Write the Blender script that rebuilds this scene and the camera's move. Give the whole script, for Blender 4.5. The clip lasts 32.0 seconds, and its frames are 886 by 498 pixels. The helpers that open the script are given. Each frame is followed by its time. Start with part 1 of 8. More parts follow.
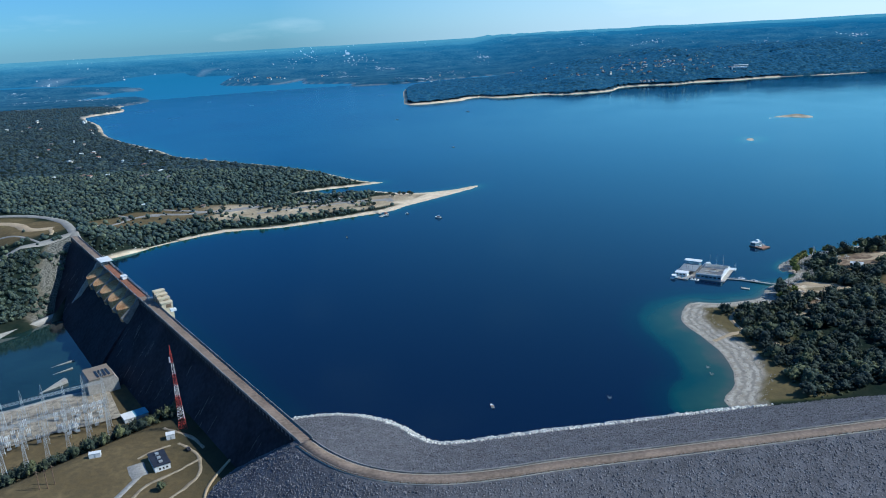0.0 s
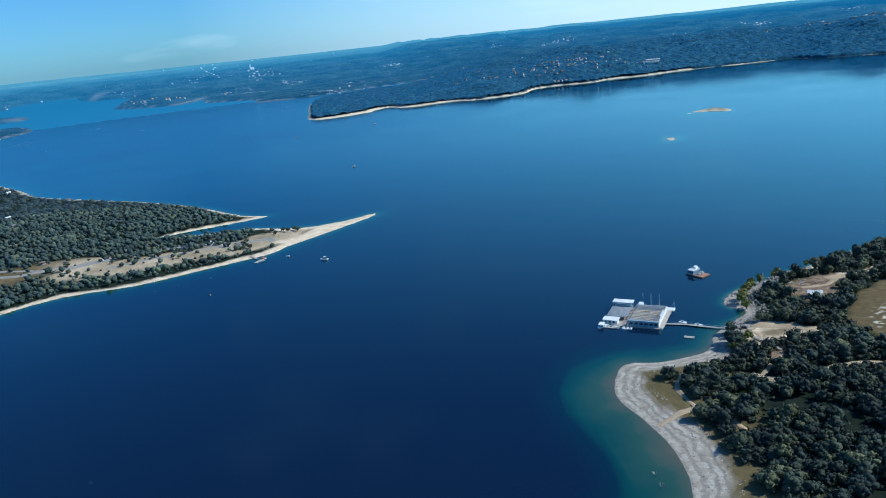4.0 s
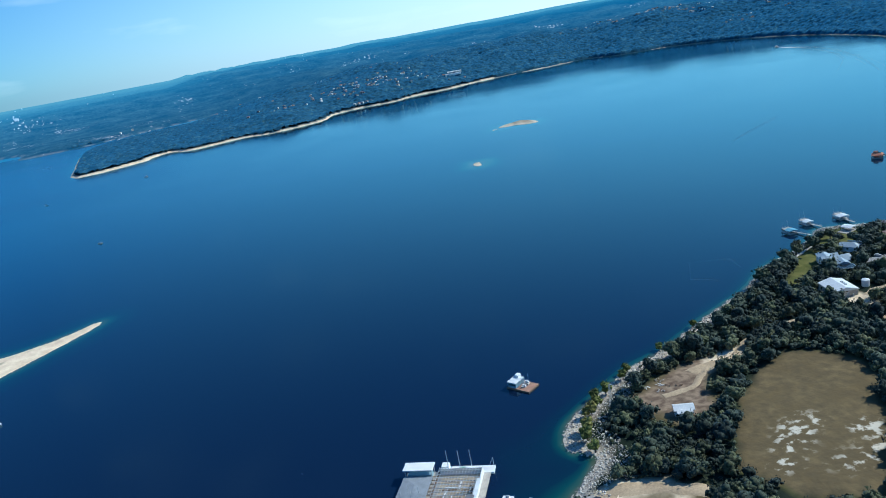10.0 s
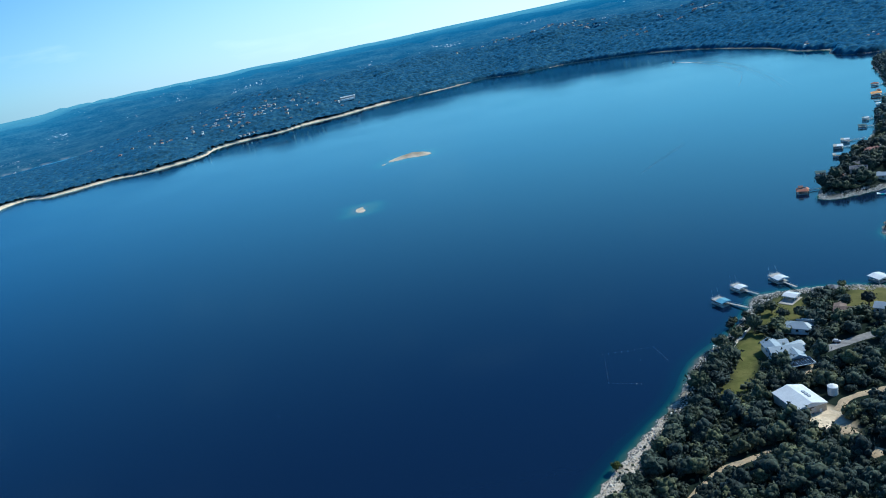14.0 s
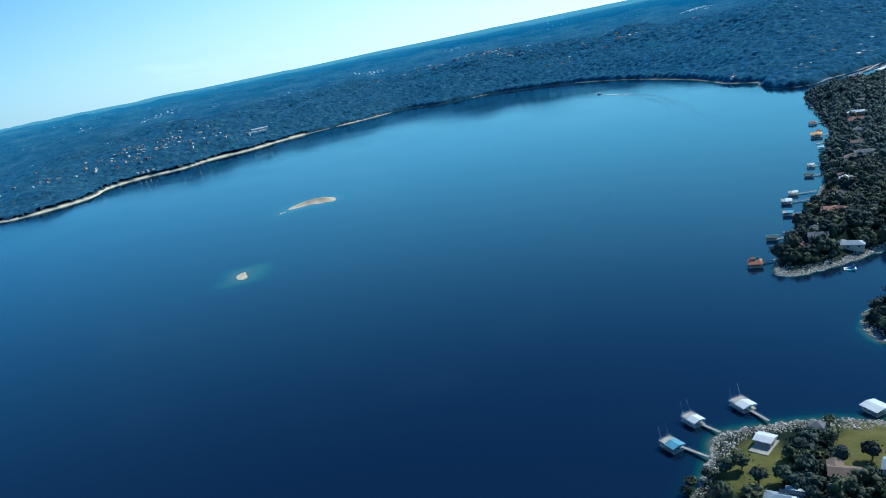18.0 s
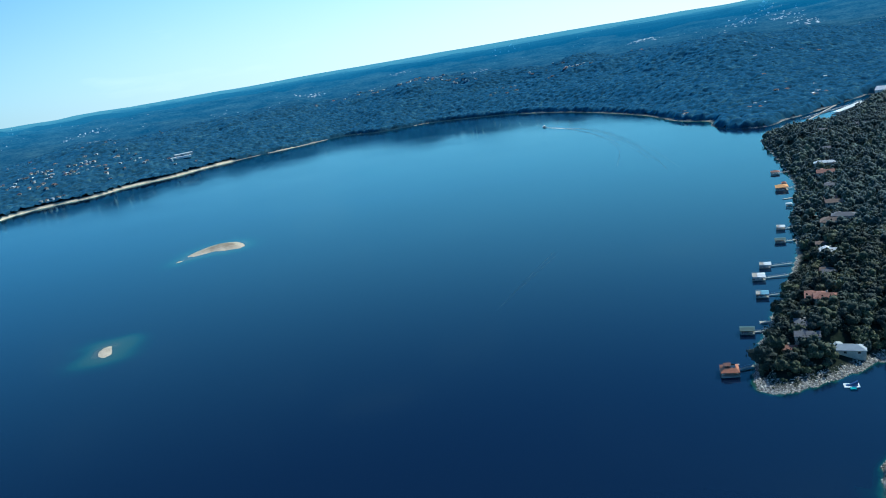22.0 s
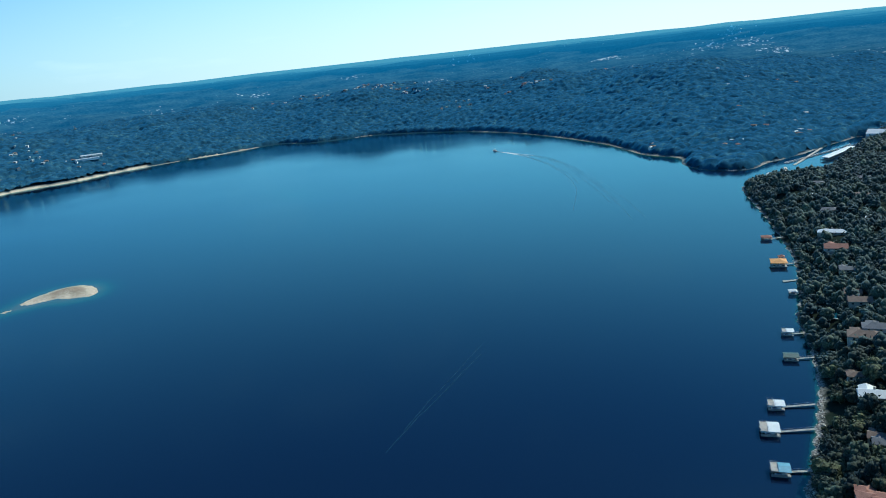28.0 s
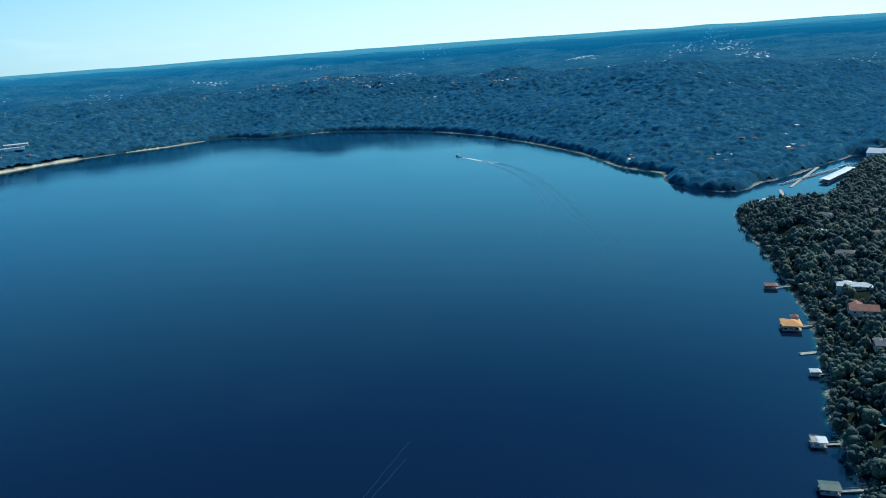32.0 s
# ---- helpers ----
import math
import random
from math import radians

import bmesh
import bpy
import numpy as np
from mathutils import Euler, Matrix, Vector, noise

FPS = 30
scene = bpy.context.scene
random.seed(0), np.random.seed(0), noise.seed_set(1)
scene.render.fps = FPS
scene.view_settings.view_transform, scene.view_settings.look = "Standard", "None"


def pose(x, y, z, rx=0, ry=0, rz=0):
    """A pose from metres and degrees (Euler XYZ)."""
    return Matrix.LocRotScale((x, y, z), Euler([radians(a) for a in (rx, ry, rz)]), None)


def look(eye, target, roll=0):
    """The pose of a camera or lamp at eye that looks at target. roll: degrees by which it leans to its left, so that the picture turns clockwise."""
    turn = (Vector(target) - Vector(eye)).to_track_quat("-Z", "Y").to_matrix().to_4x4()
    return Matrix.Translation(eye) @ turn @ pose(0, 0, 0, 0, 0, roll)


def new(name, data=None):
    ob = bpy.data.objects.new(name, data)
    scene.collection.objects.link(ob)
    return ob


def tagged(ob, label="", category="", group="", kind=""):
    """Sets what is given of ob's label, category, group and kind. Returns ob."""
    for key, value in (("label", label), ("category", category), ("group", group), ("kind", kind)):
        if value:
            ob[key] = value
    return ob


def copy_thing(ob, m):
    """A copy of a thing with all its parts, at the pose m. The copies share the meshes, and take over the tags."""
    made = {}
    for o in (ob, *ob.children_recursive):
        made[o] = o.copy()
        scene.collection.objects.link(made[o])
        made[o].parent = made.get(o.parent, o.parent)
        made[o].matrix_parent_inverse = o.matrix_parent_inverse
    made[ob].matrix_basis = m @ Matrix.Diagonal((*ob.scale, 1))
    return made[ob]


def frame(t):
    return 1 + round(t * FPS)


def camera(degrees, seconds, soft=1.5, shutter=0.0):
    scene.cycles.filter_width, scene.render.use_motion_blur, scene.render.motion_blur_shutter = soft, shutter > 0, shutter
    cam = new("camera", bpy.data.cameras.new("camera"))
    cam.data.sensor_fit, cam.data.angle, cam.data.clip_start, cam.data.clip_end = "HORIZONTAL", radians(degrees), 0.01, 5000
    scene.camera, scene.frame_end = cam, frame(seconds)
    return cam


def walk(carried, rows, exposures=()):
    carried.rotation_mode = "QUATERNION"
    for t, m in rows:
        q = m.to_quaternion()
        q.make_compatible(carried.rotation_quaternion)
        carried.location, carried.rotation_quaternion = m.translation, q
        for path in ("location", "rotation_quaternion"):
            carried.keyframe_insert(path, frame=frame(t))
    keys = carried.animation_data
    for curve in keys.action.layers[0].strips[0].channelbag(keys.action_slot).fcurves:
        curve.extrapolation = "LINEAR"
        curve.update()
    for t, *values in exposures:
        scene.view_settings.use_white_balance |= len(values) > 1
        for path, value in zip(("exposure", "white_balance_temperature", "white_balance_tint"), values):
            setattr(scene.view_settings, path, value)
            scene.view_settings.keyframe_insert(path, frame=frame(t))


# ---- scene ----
cam = camera(61.8, 32.0, soft=1.0)

# seconds, place, Euler angles of the aircraft's camera
PATH = [
    (0, 0.0, -0.0, 222.0, 73.74, 2.98, -0.87),
    (1, 11.6, 36.4, 220.3, 73.80, 3.65, -1.92),
    (2, 23.6, 72.5, 218.7, 73.84, 4.35, -3.41),
    (3, 36.3, 108.0, 217.1, 73.82, 5.00, -5.33),
    (3.5, 42.9, 125.6, 216.4, 73.80, 5.31, -6.22),
    (5.5, 72.1, 192.9, 215.0, 73.68, 6.88, -10.30),
    (6, 80.8, 209.6, 214.7, 73.61, 7.29, -11.58),
    (7, 98.9, 242.7, 214.2, 73.51, 8.14, -14.09),
    (8, 118.2, 275.6, 213.5, 73.38, 8.83, -16.71),
    (9, 138.7, 308.2, 212.8, 73.26, 9.47, -19.18),
    (10, 160.8, 340.2, 212.3, 73.14, 10.01, -21.41),
    (11, 184.2, 371.3, 212.1, 73.10, 10.50, -23.38),
    (12, 208.5, 401.8, 212.2, 73.12, 10.96, -25.27),
    (13, 233.7, 431.5, 212.7, 73.10, 11.22, -27.01),
    (14, 259.5, 460.5, 213.1, 73.12, 11.39, -28.74),
    (14.5, 272.6, 474.7, 213.3, 73.14, 11.43, -29.67),
    (16.5, 327.4, 529.3, 214.1, 73.46, 11.34, -32.60),
    (17, 341.3, 542.4, 214.5, 73.54, 11.28, -33.06),
    (18, 369.0, 568.3, 215.2, 73.87, 11.08, -34.01),
    (19, 396.5, 593.4, 215.8, 74.15, 10.76, -34.99),
    (20, 423.7, 617.5, 216.1, 74.42, 10.37, -36.07),
    (21, 451.0, 641.2, 216.5, 74.69, 9.94, -36.94),
    (22, 478.9, 664.9, 217.4, 74.84, 9.42, -37.65),
    (23, 507.2, 688.5, 218.4, 74.97, 8.83, -38.12),
    (24, 535.7, 711.7, 218.8, 75.14, 8.25, -38.20),
    (24.5, 549.9, 723.1, 218.8, 75.13, 7.98, -38.28),
    (26.5, 607.0, 769.4, 217.5, 75.06, 6.66, -39.17),
    (27, 621.2, 781.0, 217.0, 75.04, 6.43, -39.48),
    (28, 650.0, 804.2, 216.2, 74.92, 5.97, -40.22),
    (29, 679.1, 827.5, 215.5, 74.73, 5.38, -41.13),
    (30, 708.5, 851.0, 215.0, 74.58, 4.97, -41.82),
    (31, 738.1, 874.7, 214.9, 74.41, 4.47, -42.03),
    (32, 767.6, 898.7, 214.8, 74.24, 3.97, -42.03),
]
walk(cam, [(r[0], pose(*r[1:])) for r in PATH], exposures=[(0.0, 0.32, 5700, 4), (7.0, 0.5, 5720, 2), (16.0, 0.52, 5750, 0), (32.0, 0.4, 5950, -6)])

# ---- world and sun ----
SUN_AZ, SUN_EL = 93.0, 41.5          # degrees clockwise from +y, above the horizon
world = bpy.data.worlds.new("sky")
scene.world = world
world.use_nodes = True
wn, wl = world.node_tree.nodes, world.node_tree.links
sky = wn.new("ShaderNodeTexSky")
sky.sky_type, sky.sun_disc = "NISHITA", False
sky.sun_elevation, sky.sun_rotation = radians(SUN_EL), radians(SUN_AZ)
sky.air_density, sky.dust_density, sky.ozone_density = 0.9, 0.6, 2.6
sky.altitude = 300
tint = wn.new("ShaderNodeMix")
tint.data_type, tint.blend_type = "RGBA", "MULTIPLY"
tint.inputs[0].default_value, tint.inputs[7].default_value = 1.0, (0.18, 0.42, 0.64, 1)
wl.new(sky.outputs[0], tint.inputs[6])
# pale haze low over the horizon, brightest under the sun
wx_ = wn.new("ShaderNodeSeparateXYZ")
wtc = wn.new("ShaderNodeTexCoord")
wl.new(wtc.outputs["Generated"], wx_.inputs[0])
low = wn.new("ShaderNodeMapRange")
low.interpolation_type = "SMOOTHERSTEP"
low.inputs[1].default_value, low.inputs[2].default_value, low.inputs[3].default_value, low.inputs[4].default_value = -0.05, 0.21, 1.0, 0.0
wl.new(wx_.outputs[2], low.inputs[0])
sunward = wn.new("ShaderNodeMapRange")
sunward.inputs[1].default_value, sunward.inputs[2].default_value, sunward.inputs[3].default_value, sunward.inputs[4].default_value = -0.2, 0.85, 0.06, 1.0
wl.new(wx_.outputs[0], sunward.inputs[0])
amount = wn.new("ShaderNodeMath")
amount.operation = "MULTIPLY"
wl.new(low.outputs[0], amount.inputs[0]), wl.new(sunward.outputs[0], amount.inputs[1])
haze = wn.new("ShaderNodeMix")
haze.data_type = "RGBA"
haze.inputs[7].default_value = (4.9, 5.15, 5.3, 1)
wl.new(amount.outputs[0], haze.inputs[0])
# clear bright sky over the haze, on the sun's side
over = wn.new("ShaderNodeMapRange")
over.interpolation_type = "SMOOTHSTEP"
over.inputs[1].default_value, over.inputs[2].default_value, over.inputs[3].default_value, over.inputs[4].default_value = 0.12, 0.52, 0.85, 0.0
wl.new(wx_.outputs[2], over.inputs[0])
glow = wn.new("ShaderNodeMath")
glow.operation = "MULTIPLY"
wl.new(over.outputs[0], glow.inputs[0]), wl.new(sunward.outputs[0], glow.inputs[1])
aureole = wn.new("ShaderNodeMix")
aureole.data_type = "RGBA"
aureole.inputs[7].default_value = (3.0, 5.4, 7.0, 1)
wl.new(glow.outputs[0], aureole.inputs[0]), wl.new(tint.outputs[2], aureole.inputs[6]), wl.new(aureole.outputs[2], haze.inputs[6])
cirrus = wn.new("ShaderNodeTexNoise")
cirrus.inputs["Scale"].default_value, cirrus.inputs["Detail"].default_value = 5.0, 6
stretch = wn.new("ShaderNodeMapping")
stretch.inputs["Scale"].default_value = (1.0, 0.6, 5.0)
wl.new(wtc.outputs["Generated"], stretch.inputs[0]), wl.new(stretch.outputs[0], cirrus.inputs["Vector"])
wisps = wn.new("ShaderNodeMapRange")
wisps.inputs[1].default_value, wisps.inputs[2].default_value, wisps.inputs[3].default_value, wisps.inputs[4].default_value = 0.6, 0.8, 0.0, 0.22
wl.new(cirrus.outputs[0], wisps.inputs[0])
clouds = wn.new("ShaderNodeMix")
clouds.data_type = "RGBA"
clouds.inputs[7].default_value = (5.6, 6.2, 6.4, 1)
wl.new(wisps.outputs[0], clouds.inputs[0]), wl.new(haze.outputs[2], clouds.inputs[6])
wl.new(clouds.outputs[2], wn["Background"].inputs[0])
wn["Background"].inputs[1].default_value = 0.15
sun = new("sun", bpy.data.lights.new("sun", "SUN"))
sun.data.energy, sun.data.angle, sun.data.color = 3.2, radians(0.55), (1.0, 0.95, 0.86)
_s = Vector((math.sin(radians(SUN_AZ)) * math.cos(radians(SUN_EL)), math.cos(radians(SUN_AZ)) * math.cos(radians(SUN_EL)), math.sin(radians(SUN_EL))))
sun.matrix_world = look(_s * 900 + Vector((500, 500, 0)), (500, 500, 0))


# ---- small helpers ----
def part(name, bm, material, parent=None, label=""):
    me = bpy.data.meshes.new(name)
    bm.to_mesh(me)
    bm.free()
    me.materials.append(material)
    ob = new(name, me)
    if parent is not None:
        ob.parent = parent
    if label:
        ob["label"] = label
    return ob


def share(name, me, parent, m=None, label=""):
    ob = new(name, me)
    ob.parent = parent
    if m is not None:
        ob.matrix_basis = m
    if label:
        ob["label"] = label
    return ob


def thing(name, m, label, category, group="", kind=""):
    ob = new(name)
    ob.empty_display_size = 1
    ob.matrix_basis = m
    return tagged(ob, label, category, group, kind)


def mesh_np(name, verts, faces, material, smooth=False, mats=None):
    """A mesh object from arrays: verts (n,3), faces (m,3 or 4)."""
    me = bpy.data.meshes.new(name)
    verts, faces = np.asarray(verts, np.float32), np.asarray(faces, np.int32)
    k = faces.shape[1]
    me.vertices.add(len(verts))
    me.vertices.foreach_set("co", verts.ravel())
    me.loops.add(faces.size)
    me.loops.foreach_set("vertex_index", faces.ravel())
    me.polygons.add(len(faces))
    me.polygons.foreach_set("loop_start", np.arange(0, faces.size, k, dtype=np.int32))
    if smooth:
        me.polygons.foreach_set("use_smooth", np.ones(len(faces), bool))
    me.update(calc_edges=True)
    me.validate()
    me.materials.append(material)
    return new(name, me)


def box(bm, x0, x1, y0, y1, z0, z1, m=None):
    vs = [bm.verts.new(Vector((x, y, z)) if m is None else m @ Vector((x, y, z))) for z in (z0, z1) for x, y in ((x0, y0), (x1, y0), (x1, y1), (x0, y1))]
    for f in ((3, 2, 1, 0), (4, 5, 6, 7), (0, 1, 5, 4), (1, 2, 6, 5), (2, 3, 7, 6), (3, 0, 4, 7)):
        bm.faces.new([vs[i] for i in f])
    return bm


def boxes(*bs):
    bm = bmesh.new()
    for b in bs:
        box(bm, *b)
    return bm


def beam(bm, a, b, w, sides=4):
    """A straight bar of width w between two points."""
    a, b = Vector(a), Vector(b)
    d = (b - a).normalized()
    u = d.orthogonal().normalized()
    v = d.cross(u)
    rings = []
    for p in (a, b):
        rings.append([bm.verts.new(p + (u * math.cos(q) + v * math.sin(q)) * w * 0.6) for q in [math.tau * (i + 0.5) / sides for i in range(sides)]])
    for i in range(sides):
        j = (i + 1) % sides
        bm.faces.new((rings[0][i], rings[0][j], rings[1][j], rings[1][i]))
    bm.faces.new(rings[0][::-1])
    bm.faces.new(rings[1])
    return bm


def rand_lattice(ix, iy, seed):
    h = (ix.astype(np.int64) * 374761393 + iy.astype(np.int64) * 668265263 + seed * 974711) & 0x7FFFFFFF
    h = ((h ^ (h >> 13)) * 1274126177) & 0x7FFFFFFF
    return ((h ^ (h >> 16)) & 0xFFFF) / 65535.0


def vnoise(x, y, size, seed=0):
    x, y = np.asarray(x, float) / size, np.asarray(y, float) / size
    ix, iy = np.floor(x).astype(np.int64), np.floor(y).astype(np.int64)
    fx, fy = x - ix, y - iy
    fx, fy = fx * fx * (3 - 2 * fx), fy * fy * (3 - 2 * fy)
    a, b = rand_lattice(ix, iy, seed), rand_lattice(ix + 1, iy, seed)
    c, d = rand_lattice(ix, iy + 1, seed), rand_lattice(ix + 1, iy + 1, seed)
    return (a * (1 - fx) + b * fx) * (1 - fy) + (c * (1 - fx) + d * fx) * fy


def fnoise(x, y, size, seed=0, octaves=4):
    v, amp, tot = 0, 1.0, 0
    for o in range(octaves):
        v = v + amp * (vnoise(x, y, size, seed + o * 17) - 0.5)
        tot += amp
        amp, size = amp * 0.5, size * 0.5
    return v / tot * 2


def sstep(a, b, x):
    t = np.clip((np.asarray(x, float) - a) / (b - a), 0, 1)
    return t * t * (3 - 2 * t)


def seg_dist(px, py, line, closed=False):
    """Distance of points to a polyline, and how far along it (0..n) the nearest place is."""
    L = np.asarray(line, float)
    if closed:
        L = np.vstack((L, L[:1]))
    best, where = np.full(px.shape, 1e18), np.zeros(px.shape)
    for i in range(len(L) - 1):
        ax, ay = L[i]
        dx, dy = L[i + 1] - L[i]
        u = np.clip(((px - ax) * dx + (py - ay) * dy) / max(dx * dx + dy * dy, 1e-9), 0, 1)
        q = (px - ax - u * dx) ** 2 + (py - ay - u * dy) ** 2
        m = q < best
        best, where = np.where(m, q, best), np.where(m, i + u, where)
    return np.sqrt(best), where


def inside(px, py, poly):
    P = np.asarray(poly, float)
    r = np.zeros(px.shape, bool)
    for (ax, ay), (bx, by) in zip(P, np.roll(P, -1, 0)):
        if ay == by:
            continue
        r ^= ((ay > py) != (by > py)) & (px < (bx - ax) * (py - ay) / (by - ay) + ax)
    return r


def smooth_line(pts, n=4):
    """Catmull-Rom through the points, n pieces a span."""
    P = np.asarray(pts, float)
    Q = np.vstack((2 * P[0] - P[1], P, 2 * P[-1] - P[-2]))
    out = []
    for i in range(1, len(Q) - 2):
        for k in range(n):
            t = k / n
            a, b, c, d = Q[i - 1:i + 3]
            out.append(0.5 * (2 * b + (c - a) * t + (2 * a - 5 * b + 4 * c - d) * t * t + (3 * b - a - 3 * c + d) * t ** 3))
    out.append(P[-1])
    return np.array(out)


# ---- materials ----
def material(name, base, rough=0.8, metal=0.0, spec=0.3, vary=0.25, size=1.0, fine=None, bump=0.0, bump_size=None, second=None, seed_by="", objrand=0.0):
    """A procedural surface: base colour varied at two scales of noise, with relief. size in metres."""
    mt = bpy.data.materials.new(name)
    mt.use_nodes = True
    n, l = mt.node_tree.nodes, mt.node_tree.links
    bs = n["Principled BSDF"]
    bs.inputs["Roughness"].default_value, bs.inputs["Metallic"].default_value = rough, metal
    bs.inputs["Specular IOR Level"].default_value = spec
    geo = n.new("ShaderNodeNewGeometry")
    n1 = n.new("ShaderNodeTexNoise")
    n1.inputs["Scale"].default_value, n1.inputs["Detail"].default_value = 1.0 / size, 5
    n2 = n.new("ShaderNodeTexNoise")
    n2.inputs["Scale"].default_value, n2.inputs["Detail"].default_value = 1.0 / (fine or size * 0.13), 3
    l.new(geo.outputs["Position"], n1.inputs["Vector"]), l.new(geo.outputs["Position"], n2.inputs["Vector"])
    add = n.new("ShaderNodeMath")
    add.operation = "ADD"
    l.new(n1.outputs[0], add.inputs[0]), l.new(n2.outputs[0], add.inputs[1])
    src = add.outputs[0]
    if seed_by:
        rnd = n.new("ShaderNodeObjectInfo") if seed_by == "object" else n.new("ShaderNodeNewGeometry")
        mul = n.new("ShaderNodeMath")
        mul.operation, mul.inputs[1].default_value, mul.inputs[2].default_value = "MULTIPLY_ADD", objrand, -objrand / 2
        l.new(rnd.outputs["Random" if seed_by == "object" else "Random Per Island"], mul.inputs[0])
        ad2 = n.new("ShaderNodeMath")
        l.new(src, ad2.inputs[0]), l.new(mul.outputs[0], ad2.inputs[1])
        src = ad2.outputs[0]
    ramp = n.new("ShaderNodeMapRange")
    ramp.inputs[1].default_value, ramp.inputs[2].default_value = 0.7, 1.3
    l.new(src, ramp.inputs[0])
    mix = n.new("ShaderNodeMix")
    mix.data_type = "RGBA"
    lo = [c * (1 - vary) for c in base]
    hi = [min(1, c * (1 + vary)) for c in (second or base)]
    mix.inputs[6].default_value, mix.inputs[7].default_value = (*lo, 1), (*hi, 1)
    l.new(ramp.outputs[0], mix.inputs[0])
    l.new(mix.outputs[2], bs.inputs["Base Color"])
    if bump:
        bp = n.new("ShaderNodeBump")
        bp.inputs["Strength"].default_value, bp.inputs["Distance"].default_value = 0.8, bump
        src2 = n2
        if bump_size:
            src2 = n.new("ShaderNodeTexNoise")
            src2.inputs["Scale"].default_value, src2.inputs["Detail"].default_value = 1.0 / bump_size, 4
            l.new(geo.outputs["Position"], src2.inputs["Vector"])
        l.new(src2.outputs[0], bp.inputs["Height"])
        l.new(bp.outputs[0], bs.inputs["Normal"])
    return mt


M_concrete = material("concrete", (0.36, 0.34, 0.31), 0.9, vary=0.3, size=14, fine=1.2, bump=0.12)
M_concrete_dark = material("weathered_concrete", (0.24, 0.23, 0.22), 0.95, vary=0.4, size=22, fine=2.5, bump=0.15)
M_asphalt = material("asphalt", (0.25, 0.185, 0.14), 0.9, vary=0.35, size=14, fine=1.5)
M_white = material("white_paint", (0.78, 0.78, 0.76), 0.5, vary=0.08, size=3)
M_metal_roof = material("pale_metal_roof", (0.66, 0.67, 0.66), 0.45, vary=0.12, size=4, spec=0.5)
M_blue_roof = material("blue_metal_roof", (0.12, 0.32, 0.42), 0.45, vary=0.15, size=4, spec=0.5)
M_grey_roof = material("grey_shingle_roof", (0.16, 0.16, 0.17), 0.85, vary=0.25, size=3)
M_green_roof = material("green_metal_roof", (0.045, 0.095, 0.09), 0.5, vary=0.2, size=3)
M_red_roof = material("clay_tile_roof", (0.32, 0.15, 0.11), 0.85, vary=0.25, size=3)
M_orange_roof = material("orange_tile_roof", (0.75, 0.36, 0.13), 0.8, vary=0.15, size=3)
M_brown = material("brown_wood", (0.2, 0.13, 0.085), 0.85, vary=0.3, size=2)
M_deck = material("weathered_deck_boards", (0.42, 0.38, 0.33), 0.85, vary=0.25, size=2.5)
M_steel = material("galvanised_steel", (0.45, 0.47, 0.48), 0.5, metal=0.3, vary=0.15, size=2)
M_dark = material("dark_glass", (0.02, 0.025, 0.03), 0.15, spec=0.5, vary=0.2, size=2)
M_wall = material("limestone_wall", (0.5, 0.45, 0.37), 0.9, vary=0.2, size=3, bump=0.04)
M_wall2 = material("stucco_wall", (0.62, 0.56, 0.48), 0.9, vary=0.12, size=3)
M_dirt = material("caliche_track", (0.44, 0.33, 0.21), 0.95, vary=0.25, size=9, fine=1.0, bump=0.05)

# ---- the plan: shores of the lake (x east of the first place, y ahead, metres) ----
COAST_PARK = [(-384.8, 785.9), (-367.8, 798.5), (-350.8, 815.5), (-322.6, 848), (-266.4, 888), (-198.3, 895.4), (-131, 924.3), (-67.3, 953.1), (-49.6, 975.3), (0.7, 1024.2),
              (37, 1059.7), (57.7, 1084.8), (51.8, 1093.7), (17.8, 1072.3), (-31.8, 1063.4), (-65.9, 1074.5), (-100.6, 1092.2), (-151.7, 1094.5), (-214.6, 1102.6), (-188.7, 1118.9),
              (-138.4, 1134.4), (-87.3, 1157.4), (-126.5, 1181.8), (-219.8, 1298.7), (-337.4, 1406), (-544.6, 1568.8), (-634.2, 1694.6), (-875.4, 2005.4), (-1053, 2353.2), (-1235.8, 2656.6)]
COAST_WEST = [(-1176.6, 2849), (-1287.6, 3093.2), (-1258, 3330), (-1443, 3670.4), (-1683.5, 3603.8), (-1777.5, 4055.2), (-1694.6, 4314.2), (-2297, 4610.2), (-2738, 4654.6), (-3848, 4810),
              (-4144, 5550), (-3122.8, 5483.4), (-2483.4, 5333.9), (-2736.5, 6294.4), (-2499, 6882), (-2007.6, 5928.1), (-1502.2, 5518.2), (-1288.3, 4528.8), (-1173.6, 4287.6), (-852.5, 4121.8),
              (-779.2, 4408.2), (-683.8, 4029.3), (-425.5, 3859.8), (-387, 3618.6), (-157.6, 3635.6), (62.2, 3755.5), (399.6, 3914.6)]
